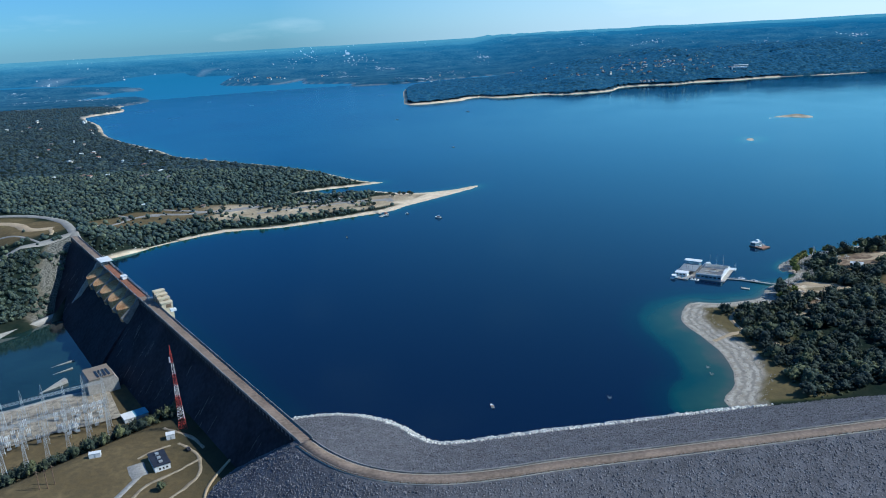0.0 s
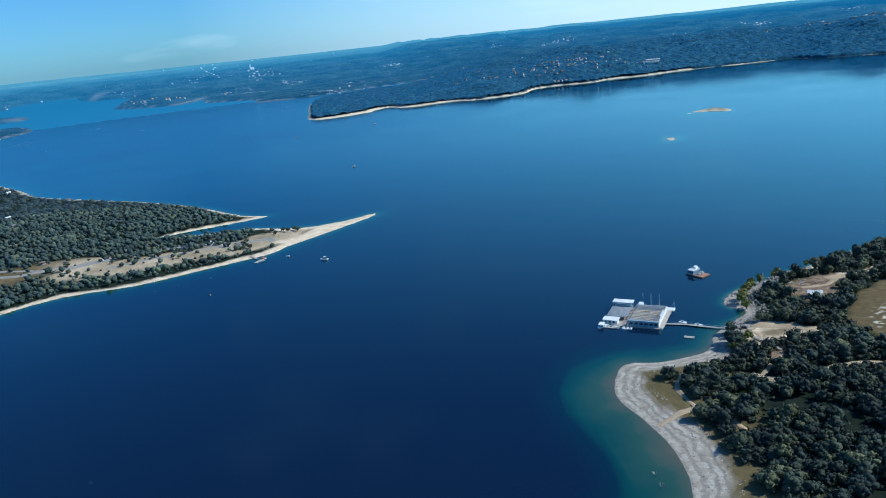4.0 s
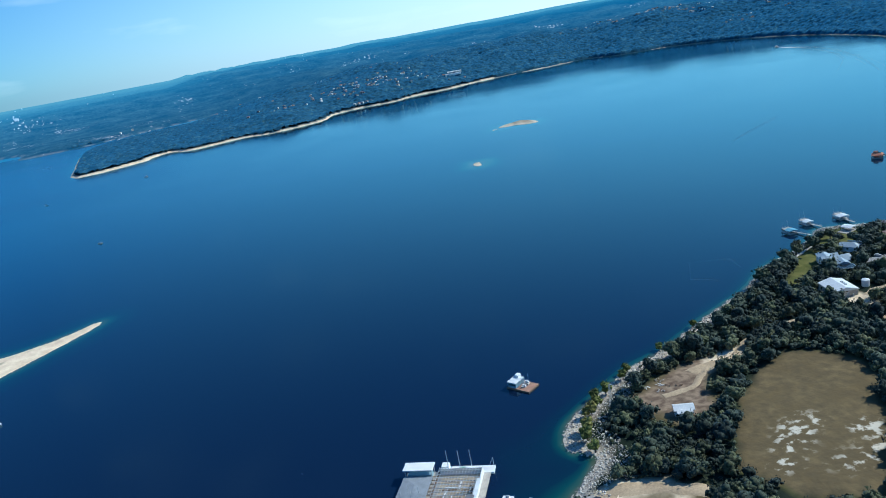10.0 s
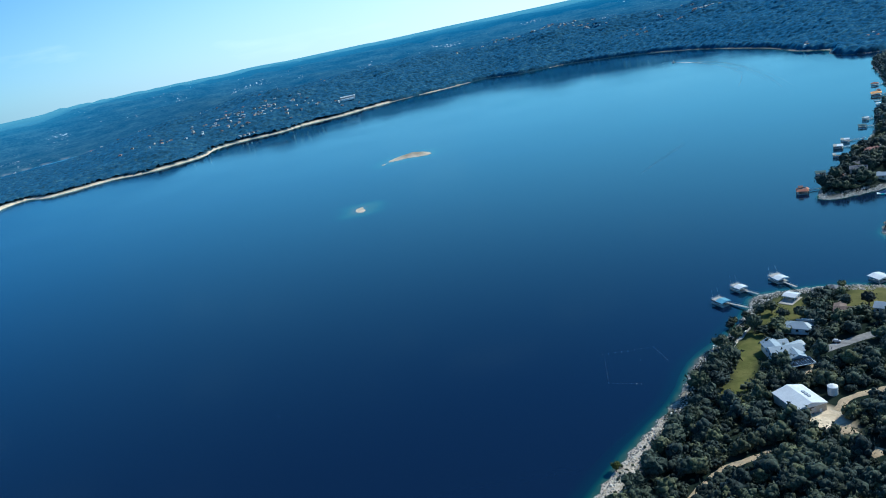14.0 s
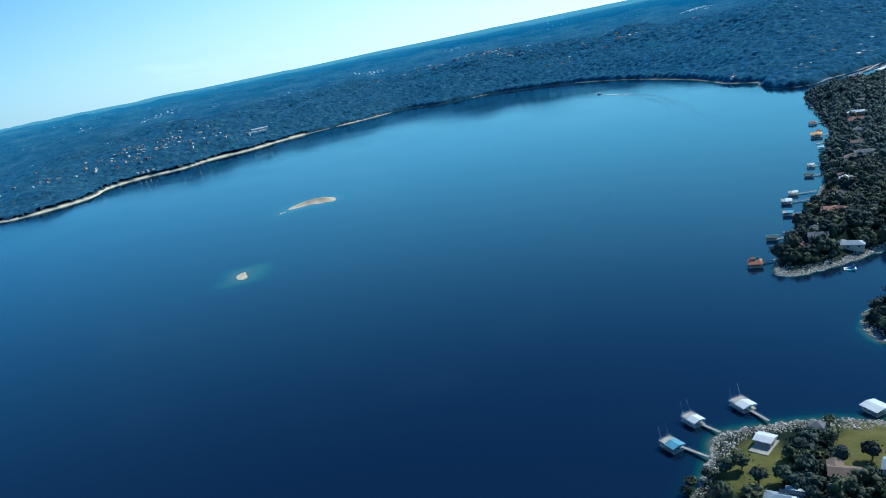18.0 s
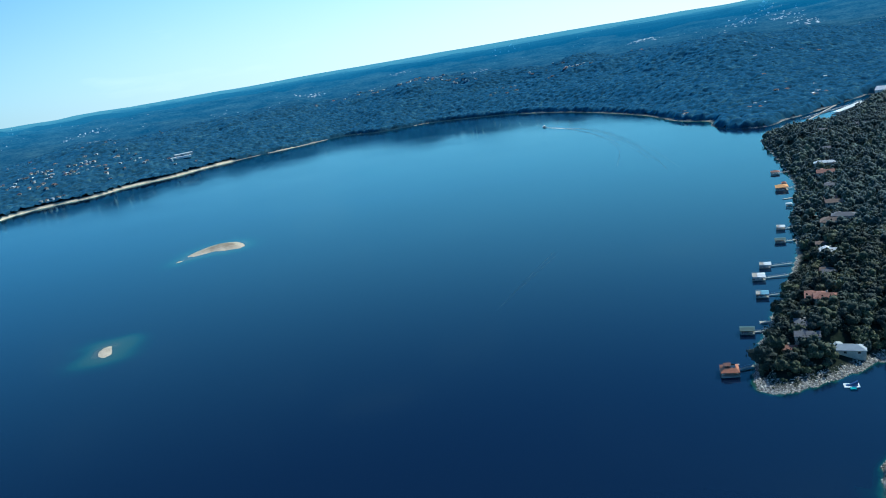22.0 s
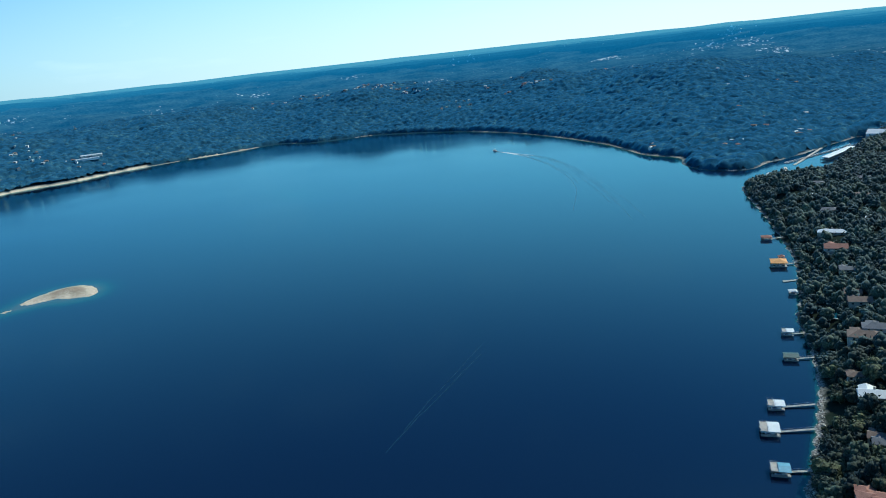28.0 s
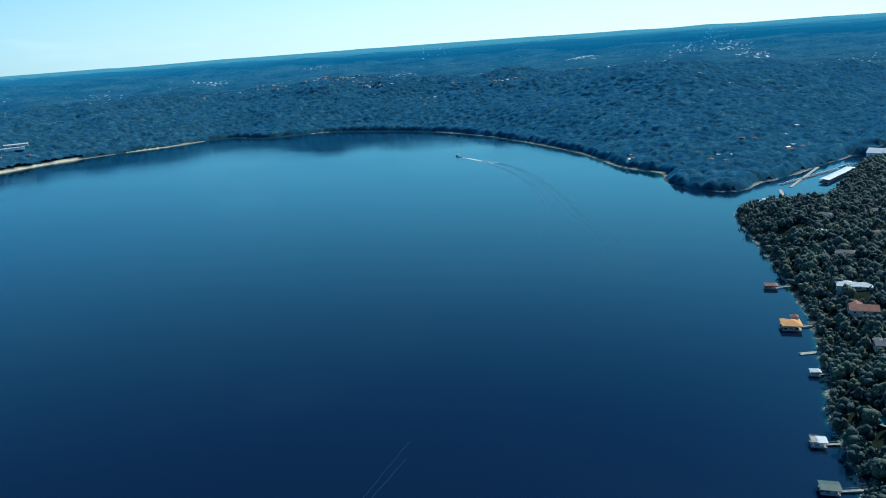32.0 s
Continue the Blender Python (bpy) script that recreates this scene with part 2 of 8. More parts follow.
COAST_NORTH = [(229.4, 3574.2), (-21.5, 3442.5), (-122.1, 3229.4), (-111, 2732.8), (-82.9, 2479), (86.6, 2534.5), (103.6, 2575.2), (159.1, 2636.6), (211.6, 2560.4), (370, 2593.7), (441, 2549.3),
               (602.4, 2590), (666, 2708.4), (762.9, 2746.9), (876.9, 2723.2), (962, 2767.6), (1095.2, 2760.2), (1213.6, 2797.2), (1366.8, 2804.6), (1505.9, 2789.8), (1665, 2789.8), (1709.4, 2664), (1798.2, 2612.2),
               (1850, 2590), (1894.4, 2516), (1953.6, 2331), (1953.6, 2116.4), (1909.2, 1931.4), (1846, 1752), (1798, 1665), (1752, 1587), (1738, 1507), (1691, 1473), (1666, 1444)]
COAST_COVE = [(1652, 1414), (1655, 1380), (1668, 1355), (1694, 1346), (1732, 1352), (1768, 1342), (1857, 1334), (1948, 1330), (1990, 1324), (1990, 1306), (1924, 1298), (1836, 1279), (1722, 1256), (1645, 1251), (1625, 1272), (1610, 1298), (1586, 1305), (1552, 1298)]
COAST_EAST = [(1487, 1249), (1438, 1211), (1375, 1164), (1335, 1136), (1299.0, 1111.0), (1271.3, 1095.2), (1229.3, 1073.0), (1192.5, 1055.3), (1158.5, 1040.3), (1122.5, 1016.4), (1070.5, 986.4), (1026.5, 967.4), (978.5, 949.4), (945.5, 937.4), (915.5, 925.4), (882.5, 913.4), (864, 903), (849, 897), (833, 883),
              (834, 872), (846, 863), (880, 850), (911, 841), (984.2, 806.6), (1050.8, 762.2), (925, 795.5), (822.9, 803.6), (790.3, 799.9), (774, 787.4), (768.1, 771.1), (799.2, 732.6),
              (851, 666), (769.6, 688.2), (699.3, 728.9), (687.5, 745.2), (672.7, 762.9), (643.8, 785.1), (629, 787.4), (611.2, 777), (575, 762.9), (540.9, 754.1), (504.7, 732.6)]
COAST_BEACH = [(456.6, 715.6), (405.5, 694.1), (378.1, 688.9), (346.3, 673.4), (318.2, 658.6), (304.9, 642.3), (304.9, 629), (310.1, 619.4), (283.4, 599.4), (270.8, 588.3), (260.5, 571.3), (250.1, 565.4),
               (222, 561.7), (201.3, 566.8), (188, 549.1), (180.6, 525.4), (184.3, 503.2), (188.7, 473.6), (186.5, 444), (177.6, 418.1), (164.3, 399.6), (177.6, 370)]
ROAD = [(-77.7, 342.6), (-66.6, 330), (-51.1, 316.7), (-33.3, 307.8), (-14.8, 303.4), (3.7, 302.7), (25.2, 304.9), (52.5, 309.3), (108.8, 316), (167.2, 323.4), (218.3, 330), (310.8, 341.9), (518, 370)]
DAM_A, DAM_B = Vector((-77, 344.1)), Vector((-414.4, 813.3))
LAKE = np.vstack((smooth_line(COAST_PARK + COAST_WEST + COAST_NORTH + COAST_COVE + COAST_EAST + COAST_BEACH, 3), [(222, 330), (-77.7, 342.6), (-399.6, 792.5)]))
ISLE_LONG = smooth_line([(738, 1664), (760, 1682), (782, 1698), (804, 1710), (826.6, 1711), (842.1, 1694), (843, 1662), (833, 1644), (818, 1656), (800, 1676), (776, 1678), (756, 1671), (738, 1664)], 3)
ISLE_SMALL = smooth_line([(583, 1374), (582, 1386), (587, 1396), (594, 1401), (597, 1395), (593, 1386), (592, 1377), (588, 1371), (583, 1374)], 3)
CREST, LOW, YARD = 22.0, -26.0, -10.0
FOCUS, NEAR_R, SQUEEZE, EYE_Z = np.array((260.0, 370.0)), 3500.0, 850.0, 215.0


def far(x, y, z):
    """Country past 3.5 km is drawn together into the last 800 m before the horizon, rising to keep its line of sight."""
    dx, dy = np.asarray(x, float) - FOCUS[0], np.asarray(y, float) - FOCUS[1]
    r = np.hypot(dx, dy) + 1e-9
    r2 = np.where(r > NEAR_R, NEAR_R + SQUEEZE * (1 - np.exp(-np.maximum(r - NEAR_R, 0) / SQUEEZE)), r)
    k = r2 / r
    return FOCUS[0] + dx * k, FOCUS[1] + dy * k, z * k + EYE_Z * (1 - k)


def shore_depth(x, y):
    """Signed distance to the lake's edge: positive on land."""
    d, _ = seg_dist(x, y, LAKE, True)
    d = np.where(inside(x, y, LAKE), -d, d)
    for isle in (ISLE_LONG, ISLE_SMALL):
        e, _ = seg_dist(x, y, isle)
        e = np.where(inside(x, y, isle), e, -e)
        d = np.maximum(d, e)
    return d


VALLEY = [(-77, 342.6), (-150, 444), (-388, 776), (-400, 700), (-440, 655), (-600, 590), (-1000, 480), (-1332, 200), (-666, -296), (185, -296), (185, 185), (14.8, 282), (-33.3, 300)]
RIVER = [(-385, 700), (-350, 690), (-300, 610), (-250, 540), (-262, 520), (-291, 510), (-311, 498), (-329, 486), (-520, 395), (-800, 230), (-900, 330), (-560, 570), (-424, 656), (-405, 675)]
ABUTMENT = [(-414, 813), (-440, 850), (-480, 905), (-540, 945), (-640, 985)]


def valley(x, y):
    d, _ = seg_dist(x, y, VALLEY, True)
    return np.where(inside(x, y, VALLEY), d, -d)


def height(x, y, d=None):
    """The ground's height over the lake's level."""
    x, y = np.asarray(x, float), np.asarray(y, float)
    if d is None:
        d = shore_depth(x, y)
    wob = fnoise(x, y, 45, 3, 4)
    dn = d + wob * np.clip(np.abs(d) * 0.25, 0, 4) * 0.6
    north = np.maximum(sstep(1700, 2300, y + 0.3 * x) * sstep(-400, 300, y - 0.9 * x + 200), sstep(1640, 1700, x) * sstep(1330, 1365, y))
    west = (1 - north) * sstep(-180, -370, x)
    park = (1 - north) * sstep(0, -90, x) * (1 - west)
    east = np.clip(1 - north - west - park, 0, 1)
    bench = sstep(770, 880, x)                                       # the steep wooded bank beyond the point
    e_rise = 0.10 * np.clip(dn, 0, 20) + 4.5 * sstep(12, 120, dn) + bench * (12 * sstep(4, 45, dn) + 7 * sstep(45, 300, dn))
    n_rise = 0.36 * np.clip(dn, 0, 15) + 8 * sstep(14, 150, dn)
    hill = sstep(180, 720, x) * sstep(1350, 1800, y)
    high = sstep(800, 1500, x + 0.25 * (y - 2600)) * sstep(1500, 2100, y + 0.2 * (x - 1900))
    gully = 1 + 0.4 * fnoise(x, y, 170, 37, 3) * sstep(20, 160, dn)
    n_rise = n_rise + hill * gully * (22 * sstep(5, 170, dn) + (26 + 34 * high) * sstep(70, 520, dn)) + fnoise(x, y, 520, 31, 3) * 15 * sstep(60, 450, dn) * sstep(150, 500, x) - 24 * hill * sstep(620, 1000, dn)
    w_rise = 0.08 * np.clip(dn, 0, 22) + 6 * sstep(12, 150, dn) + 22 * sstep(150, 1100, dn) + fnoise(x, y, 370, 41, 3) * 9 * sstep(75, 370, dn)
    p_rise = 0.09 * np.clip(dn, 0, 22) + 2.0 * sstep(15, 60, dn)
    land = north * n_rise + west * w_rise + park * p_rise + east * e_rise + fnoise(x, y, 18, 5, 3) * 0.5 * sstep(2, 15, dn)
    far_d = np.hypot(x - FOCUS[0], y - FOCUS[1])
    land = land + sstep(3300, 7000, far_d) * (45 + fnoise(x, y, 1900, 71, 4) * 30)
    bay = sstep(200, 90, np.hypot(x - 190, (y - 460) * 1.1))
    isle = sstep(180, 15, np.minimum(np.hypot(x - 800, y - 1675), np.hypot(x - 592, (y - 1392) * 0.75) * 1.25 + 34 * fnoise(x, y, 36, 26, 2)))
    shelf = 0.30 + 0.8 * east * (1 - isle) * sstep(270, 330, x) - 0.235 * np.maximum(bay, isle * 1.08)
    lake = -shelf * np.clip(-dn, 0, 30) - 0.45 * np.clip(-dn - 30, 0, 50)
    lake = np.maximum(lake, -2.4 - np.hypot(x - 1253, (y - 1958) * 0.45) / 6)      # a shoal far out
    z = np.where(dn > 0, land, lake)
    v = valley(x, y)
    fall = (x + 170) * -0.73 + (y - 421) * 0.69
    vz = YARD + (LOW - YARD) * sstep(14, 60, fall) + fnoise(x, y, 60, 9, 3) * 0.6
    rise = np.where(x < -395, sstep(-75, 6, v), sstep(-18, 34, v))
    ab, _ = seg_dist(x, y, ABUTMENT)
    side = (x + 480) * -0.6 + (y - 905) * -0.7
    knoll = CREST - 1.5 - 0.33 * np.clip(ab - 12 - 43 * sstep(-5, 15, side), 0, None)
    knoll = np.minimum(knoll, 0.8 * np.maximum(d, -12))
    z = np.where(v > -400, np.maximum(z, np.where(ab < 120, knoll, -99)), z)
    z = z * (1 - rise) + vz * rise
    toe, _ = seg_dist(x, y, [(-398, 765), (-384, 710), (-368, 655)])
    z = z - 16 * sstep(34, 16, toe) * (v > -25)
    rv, _ = seg_dist(x, y, RIVER, True)
    rv = np.where(inside(x, y, RIVER), rv, -rv)
    return z - 14 * sstep(-5, 9, rv) * (v > -30)


def axis(stops):
    """Grid lines: (from, to, step) runs; steps may grow by a ratio."""
    out = []
    for a, b, s, g in stops:
        v, st = a, s
        while v < b - 1e-6:
            out.append(v)
            v += st
            st *= g
    out.append(stops[-1][1])
    return np.array(out)


GX = np.concatenate((-axis([(518, 1400, 11, 1.02), (1400, 22000, 45, 1.14)])[::-1], axis([(-512, 960, 5.2, 1), (960, 1600, 6.5, 1), (1600, 2200, 10, 1), (2200, 22000, 30, 1.13)])))
GY = np.concatenate((-axis([(-240, 22000, 22, 1.17)])[::-1], axis([(246, 1000, 5.2, 1), (1000, 1420, 7.5, 1), (1420, 2450, 18, 1), (2450, 2880, 12, 1), (2880, 4500, 30, 1.01), (4500, 22000, 90, 1.12)])))
GXX, GYY = np.meshgrid(GX, GY)
SHORE = shore_depth(GXX.ravel(), GYY.ravel()).reshape(GXX.shape)
GROUND = height(GXX, GYY, SHORE)


def ground_at(x, y):
    """Height of the built sheet at places, by its grid."""
    x, y = np.atleast_1d(np.asarray(x, float)), np.atleast_1d(np.asarray(y, float))
    i = np.clip(np.searchsorted(GX, x) - 1, 0, len(GX) - 2)
    j = np.clip(np.searchsorted(GY, y) - 1, 0, len(GY) - 2)
    u, v = (x - GX[i]) / (GX[i + 1] - GX[i]), (y - GY[j]) / (GY[j + 1] - GY[j])
    z = GROUND
    return (z[j, i] * (1 - u) + z[j, i + 1] * u) * (1 - v) + (z[j + 1, i] * (1 - u) + z[j + 1, i + 1] * u) * v


def gz(x, y):
    return float(ground_at(x, y)[0])


def grid_faces(keep=None):
    ny, nx = GXX.shape
    a = np.arange(nx * ny).reshape(ny, nx)
    f = np.stack((a[:-1, :-1], a[:-1, 1:], a[1:, 1:], a[1:, :-1]), -1)
    return f[keep] if keep is not None else f.reshape(-1, 4)


def set_float(ob, name, values):
    at = ob.data.attributes.new(name, "FLOAT", "POINT")
    at.data.foreach_set("value", np.asarray(values, np.float32).ravel())


# open places in the woods: centre, half sizes, turn in degrees, dryness (0 green lawn, 1 dry grass)
GROIN = [(-430, 822), (-423, 775), (-413, 739), (-407, 714), (-403, 691)]
LANDING = [(275, 588), (296, 597), (314, 596), (325, 584), (329, 570), (311, 563), (300, 568), (286, 570), (277, 579)]
BARE = [(355, 651), (375, 658), (397, 666), (415, 667), (433, 663), (431, 653), (412, 653), (395, 642), (384, 620), (370, 607), (361, 621), (354, 639)]
FIELDS = [([(566, 746), (586, 754), (589, 745), (573, 730), (552, 721), (540, 713), (525, 702), (516, 709), (520, 718), (535, 720), (552, 730)], 0.12),
          ([(372, 590), (403, 619), (427, 631), (449, 640), (461, 628), (466, 606), (457, 587), (420, 552), (385, 524), (365, 535), (359, 555), (354, 571)], 1.0),
          ([(355, 640), (358, 654), (379, 663), (405, 663), (421, 661), (400, 640), (384, 619), (362, 612), (353, 622)], 0.85),
          ([(296, 594), (309, 595), (322, 587), (336, 566), (330, 560), (310, 560), (290, 560), (280, 564), (281, 579)], 0.95)]
CLEARINGS = [(620.1, 754.8, 22.2, 14.8, 20, 0.2), (666, 728.9, 29.6, 16.3, 30, 0.3)]
PARK_OPEN = [(-118.4, 987.9, 88.8, 23.7, 14, 1), (-222, 969.4, 81.4, 31.1, 8, 1), (-385, 960, 75, 38, 20, 1), (-300, 1000, 60, 20, 10, 1), (-70.3, 1024.9, 51.8, 23.7, 40, 1), (-515, 862, 62, 48, 20, 1.0), (-562.4, 910.2, 44.4, 37, 0, 0.9)]


def clearing(x, y, lst):
    """How open a place is (0 woods, 1 clearing), and how dry."""
    o, dry = np.zeros(np.shape(x)), np.zeros(np.shape(x))
    for cx, cy, a, b, turn, dr in lst:
        c, s = math.cos(radians(turn)), math.sin(radians(turn))
        u, v = ((x - cx) * c + (y - cy) * s) / a, (-(x - cx) * s + (y - cy) * c) / b
        q = sstep(1.2, 0.85, np.hypot(u, v) + 0.35 * fnoise(x, y, 22, 77, 3))
        dry = np.where(q > o, dr, dry)
        o = np.maximum(o, q)
    if lst is not PARK_OPEN:
        for poly, dr in FIELDS:
            e, _ = seg_dist(x, y, poly, True)
            q = sstep(-4, 1.5, np.where(inside(x, y, poly), e, -e) + 3 * fnoise(x, y, 14, 78, 3))
            dry = np.where(q > o, dr, dry)
            o = np.maximum(o, q)
    return o, dry


def ground_material():
    mt = bpy.data.materials.new("ground_cover")
    mt.use_nodes = True
    n, l = mt.node_tree.nodes, mt.node_tree.links
    bs = n["Principled BSDF"]
    bs.inputs["Roughness"].default_value, bs.inputs["Specular IOR Level"].default_value = 0.95, 0.02
    geo = n.new("ShaderNodeNewGeometry")

    def noise_tex(size, detail=4):
        t = n.new("ShaderNodeTexNoise")
        t.inputs["Scale"].default_value, t.inputs["Detail"].default_value = 1 / size, detail
        l.new(geo.outputs["Position"], t.inputs["Vector"])
        return t.outputs[0]

    def mixc(f, a, b):
        m = n.new("ShaderNodeMix")
        m.data_type = "RGBA"
        for k, v in ((0, f), (6, a), (7, b)):
            if isinstance(v, tuple):
                m.inputs[k].default_value = (*v, 1)
            else:
                l.new(v, m.inputs[k])
        return m.outputs[2]

    def rng(v, a, b):
        m = n.new("ShaderNodeMapRange")
        m.inputs[1].default_value, m.inputs[2].default_value = a, b
        l.new(v, m.inputs[0])
        return m.outputs[0]

    def attr(name):
        a = n.new("ShaderNodeAttribute")
        a.attribute_name = name
        return a.outputs["Fac"]

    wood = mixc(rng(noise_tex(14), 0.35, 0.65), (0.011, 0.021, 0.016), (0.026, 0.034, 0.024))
    dry = mixc(rng(noise_tex(18), 0.4, 0.62), (0.15, 0.11, 0.056), (0.2, 0.148, 0.076))
    dry = mixc(rng(noise_tex(5, 6), 0.35, 0.7), (0.125, 0.096, 0.054), dry)
    chalk = n.new("ShaderNodeMath")
    chalk.operation = "MULTIPLY"
    l.new(rng(noise_tex(5, 8), 0.53, 0.6), chalk.inputs[0]), l.new(attr("chalk"), chalk.inputs[1])
    dry = mixc(chalk.outputs[0], dry, (0.62, 0.56, 0.44))
    bare = mixc(rng(noise_tex(4, 6), 0.38, 0.62), (0.15, 0.105, 0.075), (0.3, 0.22, 0.15))
    lawn = mixc(rng(noise_tex(9), 0.35, 0.65), (0.085, 0.1, 0.028), (0.15, 0.15, 0.05))
    grass = mixc(attr("dry"), lawn, dry)
    sand = mixc(rng(noise_tex(7), 0.35, 0.65), (0.36, 0.31, 0.24), (0.56, 0.5, 0.41))
    strata = n.new("ShaderNodeTexWave")                      # low ledges of layered rock, following the contours
    strata.wave_type, strata.bands_direction = "BANDS", "Z"
    for key, val in (("Scale", 0.62), ("Distortion", 5.0), ("Detail", 4.0), ("Detail Scale", 0.25), ("Detail Roughness", 0.65)):
        strata.inputs[key].default_value = val
    l.new(geo.outputs["Position"], strata.inputs["Vector"])
    ledge = mixc(rng(strata.outputs[1], 0.1, 0.6), (0.3, 0.265, 0.22), sand)
    sand = mixc(attr("ledge"), mixc(rng(noise_tex(9, 6), 0.3, 0.7), (0.66, 0.5, 0.34), (0.9, 0.74, 0.53)), ledge)
    rock = mixc(rng(noise_tex(1.6, 7), 0.42, 0.58), (0.13, 0.12, 0.105), (0.5, 0.47, 0.42))
    bank = mixc(attr("rocky"), sand, rock)
    # far slopes' floor tinted blue to stand for the haze over them
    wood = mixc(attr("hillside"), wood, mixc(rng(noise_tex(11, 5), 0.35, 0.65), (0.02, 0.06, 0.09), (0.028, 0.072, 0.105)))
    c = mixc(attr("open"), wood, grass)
    c = mixc(attr("bare"), c, bare)
    c = mixc(attr("sandy"), c, mixc(rng(noise_tex(3, 5), 0.35, 0.65), (0.6, 0.47, 0.32), (0.86, 0.7, 0.5)))
    c = mixc(attr("beach"), c, bank)
    l.new(c, bs.inputs["Base Color"])
    bp = n.new("ShaderNodeBump")
    bp.inputs["Strength"].default_value, bp.inputs["Distance"].default_value = 0.7, 0.6
    l.new(noise_tex(3.0, 6), bp.inputs["Height"])
    l.new(bp.outputs[0], bs.inputs["Normal"])
    return mt


def water_material():
    """Lake water: the body's colour by depth, under a rippled mirror that grows towards grazing views."""
    mt = bpy.data.materials.new("lake_water")
    mt.use_nodes = True
    n, l = mt.node_tree.nodes, mt.node_tree.links
    n.remove(n["Principled BSDF"])
    body, mirror = n.new("ShaderNodeBsdfDiffuse"), n.new("ShaderNodeBsdfGlossy")
    mirror.inputs["Color"].default_value = (0.5, 0.88, 1.0, 1)
    fres, both = n.new("ShaderNodeFresnel"), n.new("ShaderNodeMixShader")
    fres.inputs["IOR"].default_value = 1.42
    l.new(fres.outputs[0], both.inputs[0]), l.new(body.outputs[0], both.inputs[1]), l.new(mirror.outputs[0], both.inputs[2])
    l.new(both.outputs[0], n["Material Output"].inputs["Surface"])
    at = n.new("ShaderNodeAttribute")
    at.attribute_name = "depth"
    geo = n.new("ShaderNodeNewGeometry")
    nz = n.new("ShaderNodeTexNoise")
    nz.inputs["Scale"].default_value, nz.inputs["Detail"].default_value = 1 / 40, 4
    l.new(geo.outputs["Position"], nz.inputs["Vector"])
    ad = n.new("ShaderNodeMath")
    ad.operation = "MULTIPLY_ADD"
    ad.inputs[1].default_value = 3.0
    l.new(nz.outputs[0], ad.inputs[0]), l.new(at.outputs["Fac"], ad.inputs[2])
    mr = n.new("ShaderNodeMapRange")
    mr.inputs[1].default_value, mr.inputs[2].default_value = 0.0, 14.0
    l.new(ad.outputs[0], mr.inputs[0])
    rp = n.new("ShaderNodeValToRGB")
    e = rp.color_ramp.elements
    e[0].position, e[0].color = 0.08, (0.1, 0.1, 0.07, 1)
    e[1].position, e[1].color = 1.0, (0.0045, 0.0118, 0.033, 1)
    for p, c in ((0.145, (0.03, 0.08, 0.06, 1)), (0.25, (0.007, 0.055, 0.054, 1)), (0.42, (0.004, 0.021, 0.038, 1))):
        q = e.new(p)
        q.color = c
    l.new(mr.outputs[0], rp.inputs[0])
    l.new(rp.outputs[0], body.inputs["Color"])
    w1 = n.new("ShaderNodeTexNoise")
    w1.inputs["Scale"].default_value, w1.inputs["Detail"].default_value = 1 / 5.0, 3
    w2 = n.new("ShaderNodeTexNoise")
    w2.inputs["Scale"].default_value, w2.inputs["Detail"].default_value = 1 / 160.0, 3
    l.new(geo.outputs["Position"], w1.inputs["Vector"]), l.new(geo.outputs["Position"], w2.inputs["Vector"])
    rr = n.new("ShaderNodeMapRange")
    rr.inputs[1].default_value, rr.inputs[2].default_value, rr.inputs[3].default_value, rr.inputs[4].default_value = 0.35, 0.7, 0.075, 0.135
    l.new(w2.outputs[0], rr.inputs[0])
    wind = n.new("ShaderNodeAttribute")                     # the open western reach lies in the breeze
    wind.attribute_name = "wind"
    rough = n.new("ShaderNodeMath")
    rough.operation, rough.inputs[1].default_value = "MULTIPLY_ADD", 0.14
    l.new(wind.outputs["Fac"], rough.inputs[0]), l.new(rr.outputs[0], rough.inputs[2])
    l.new(rough.outputs[0], mirror.inputs["Roughness"])
    bp = n.new("ShaderNodeBump")
    bp.inputs["Strength"].default_value, bp.inputs["Distance"].default_value = 0.2, 0.2
    l.new(w1.outputs[0], bp.inputs["Height"])
    for sock in (mirror.inputs["Normal"], fres.inputs["Normal"]):
        l.new(bp.outputs[0], sock)
    return mt


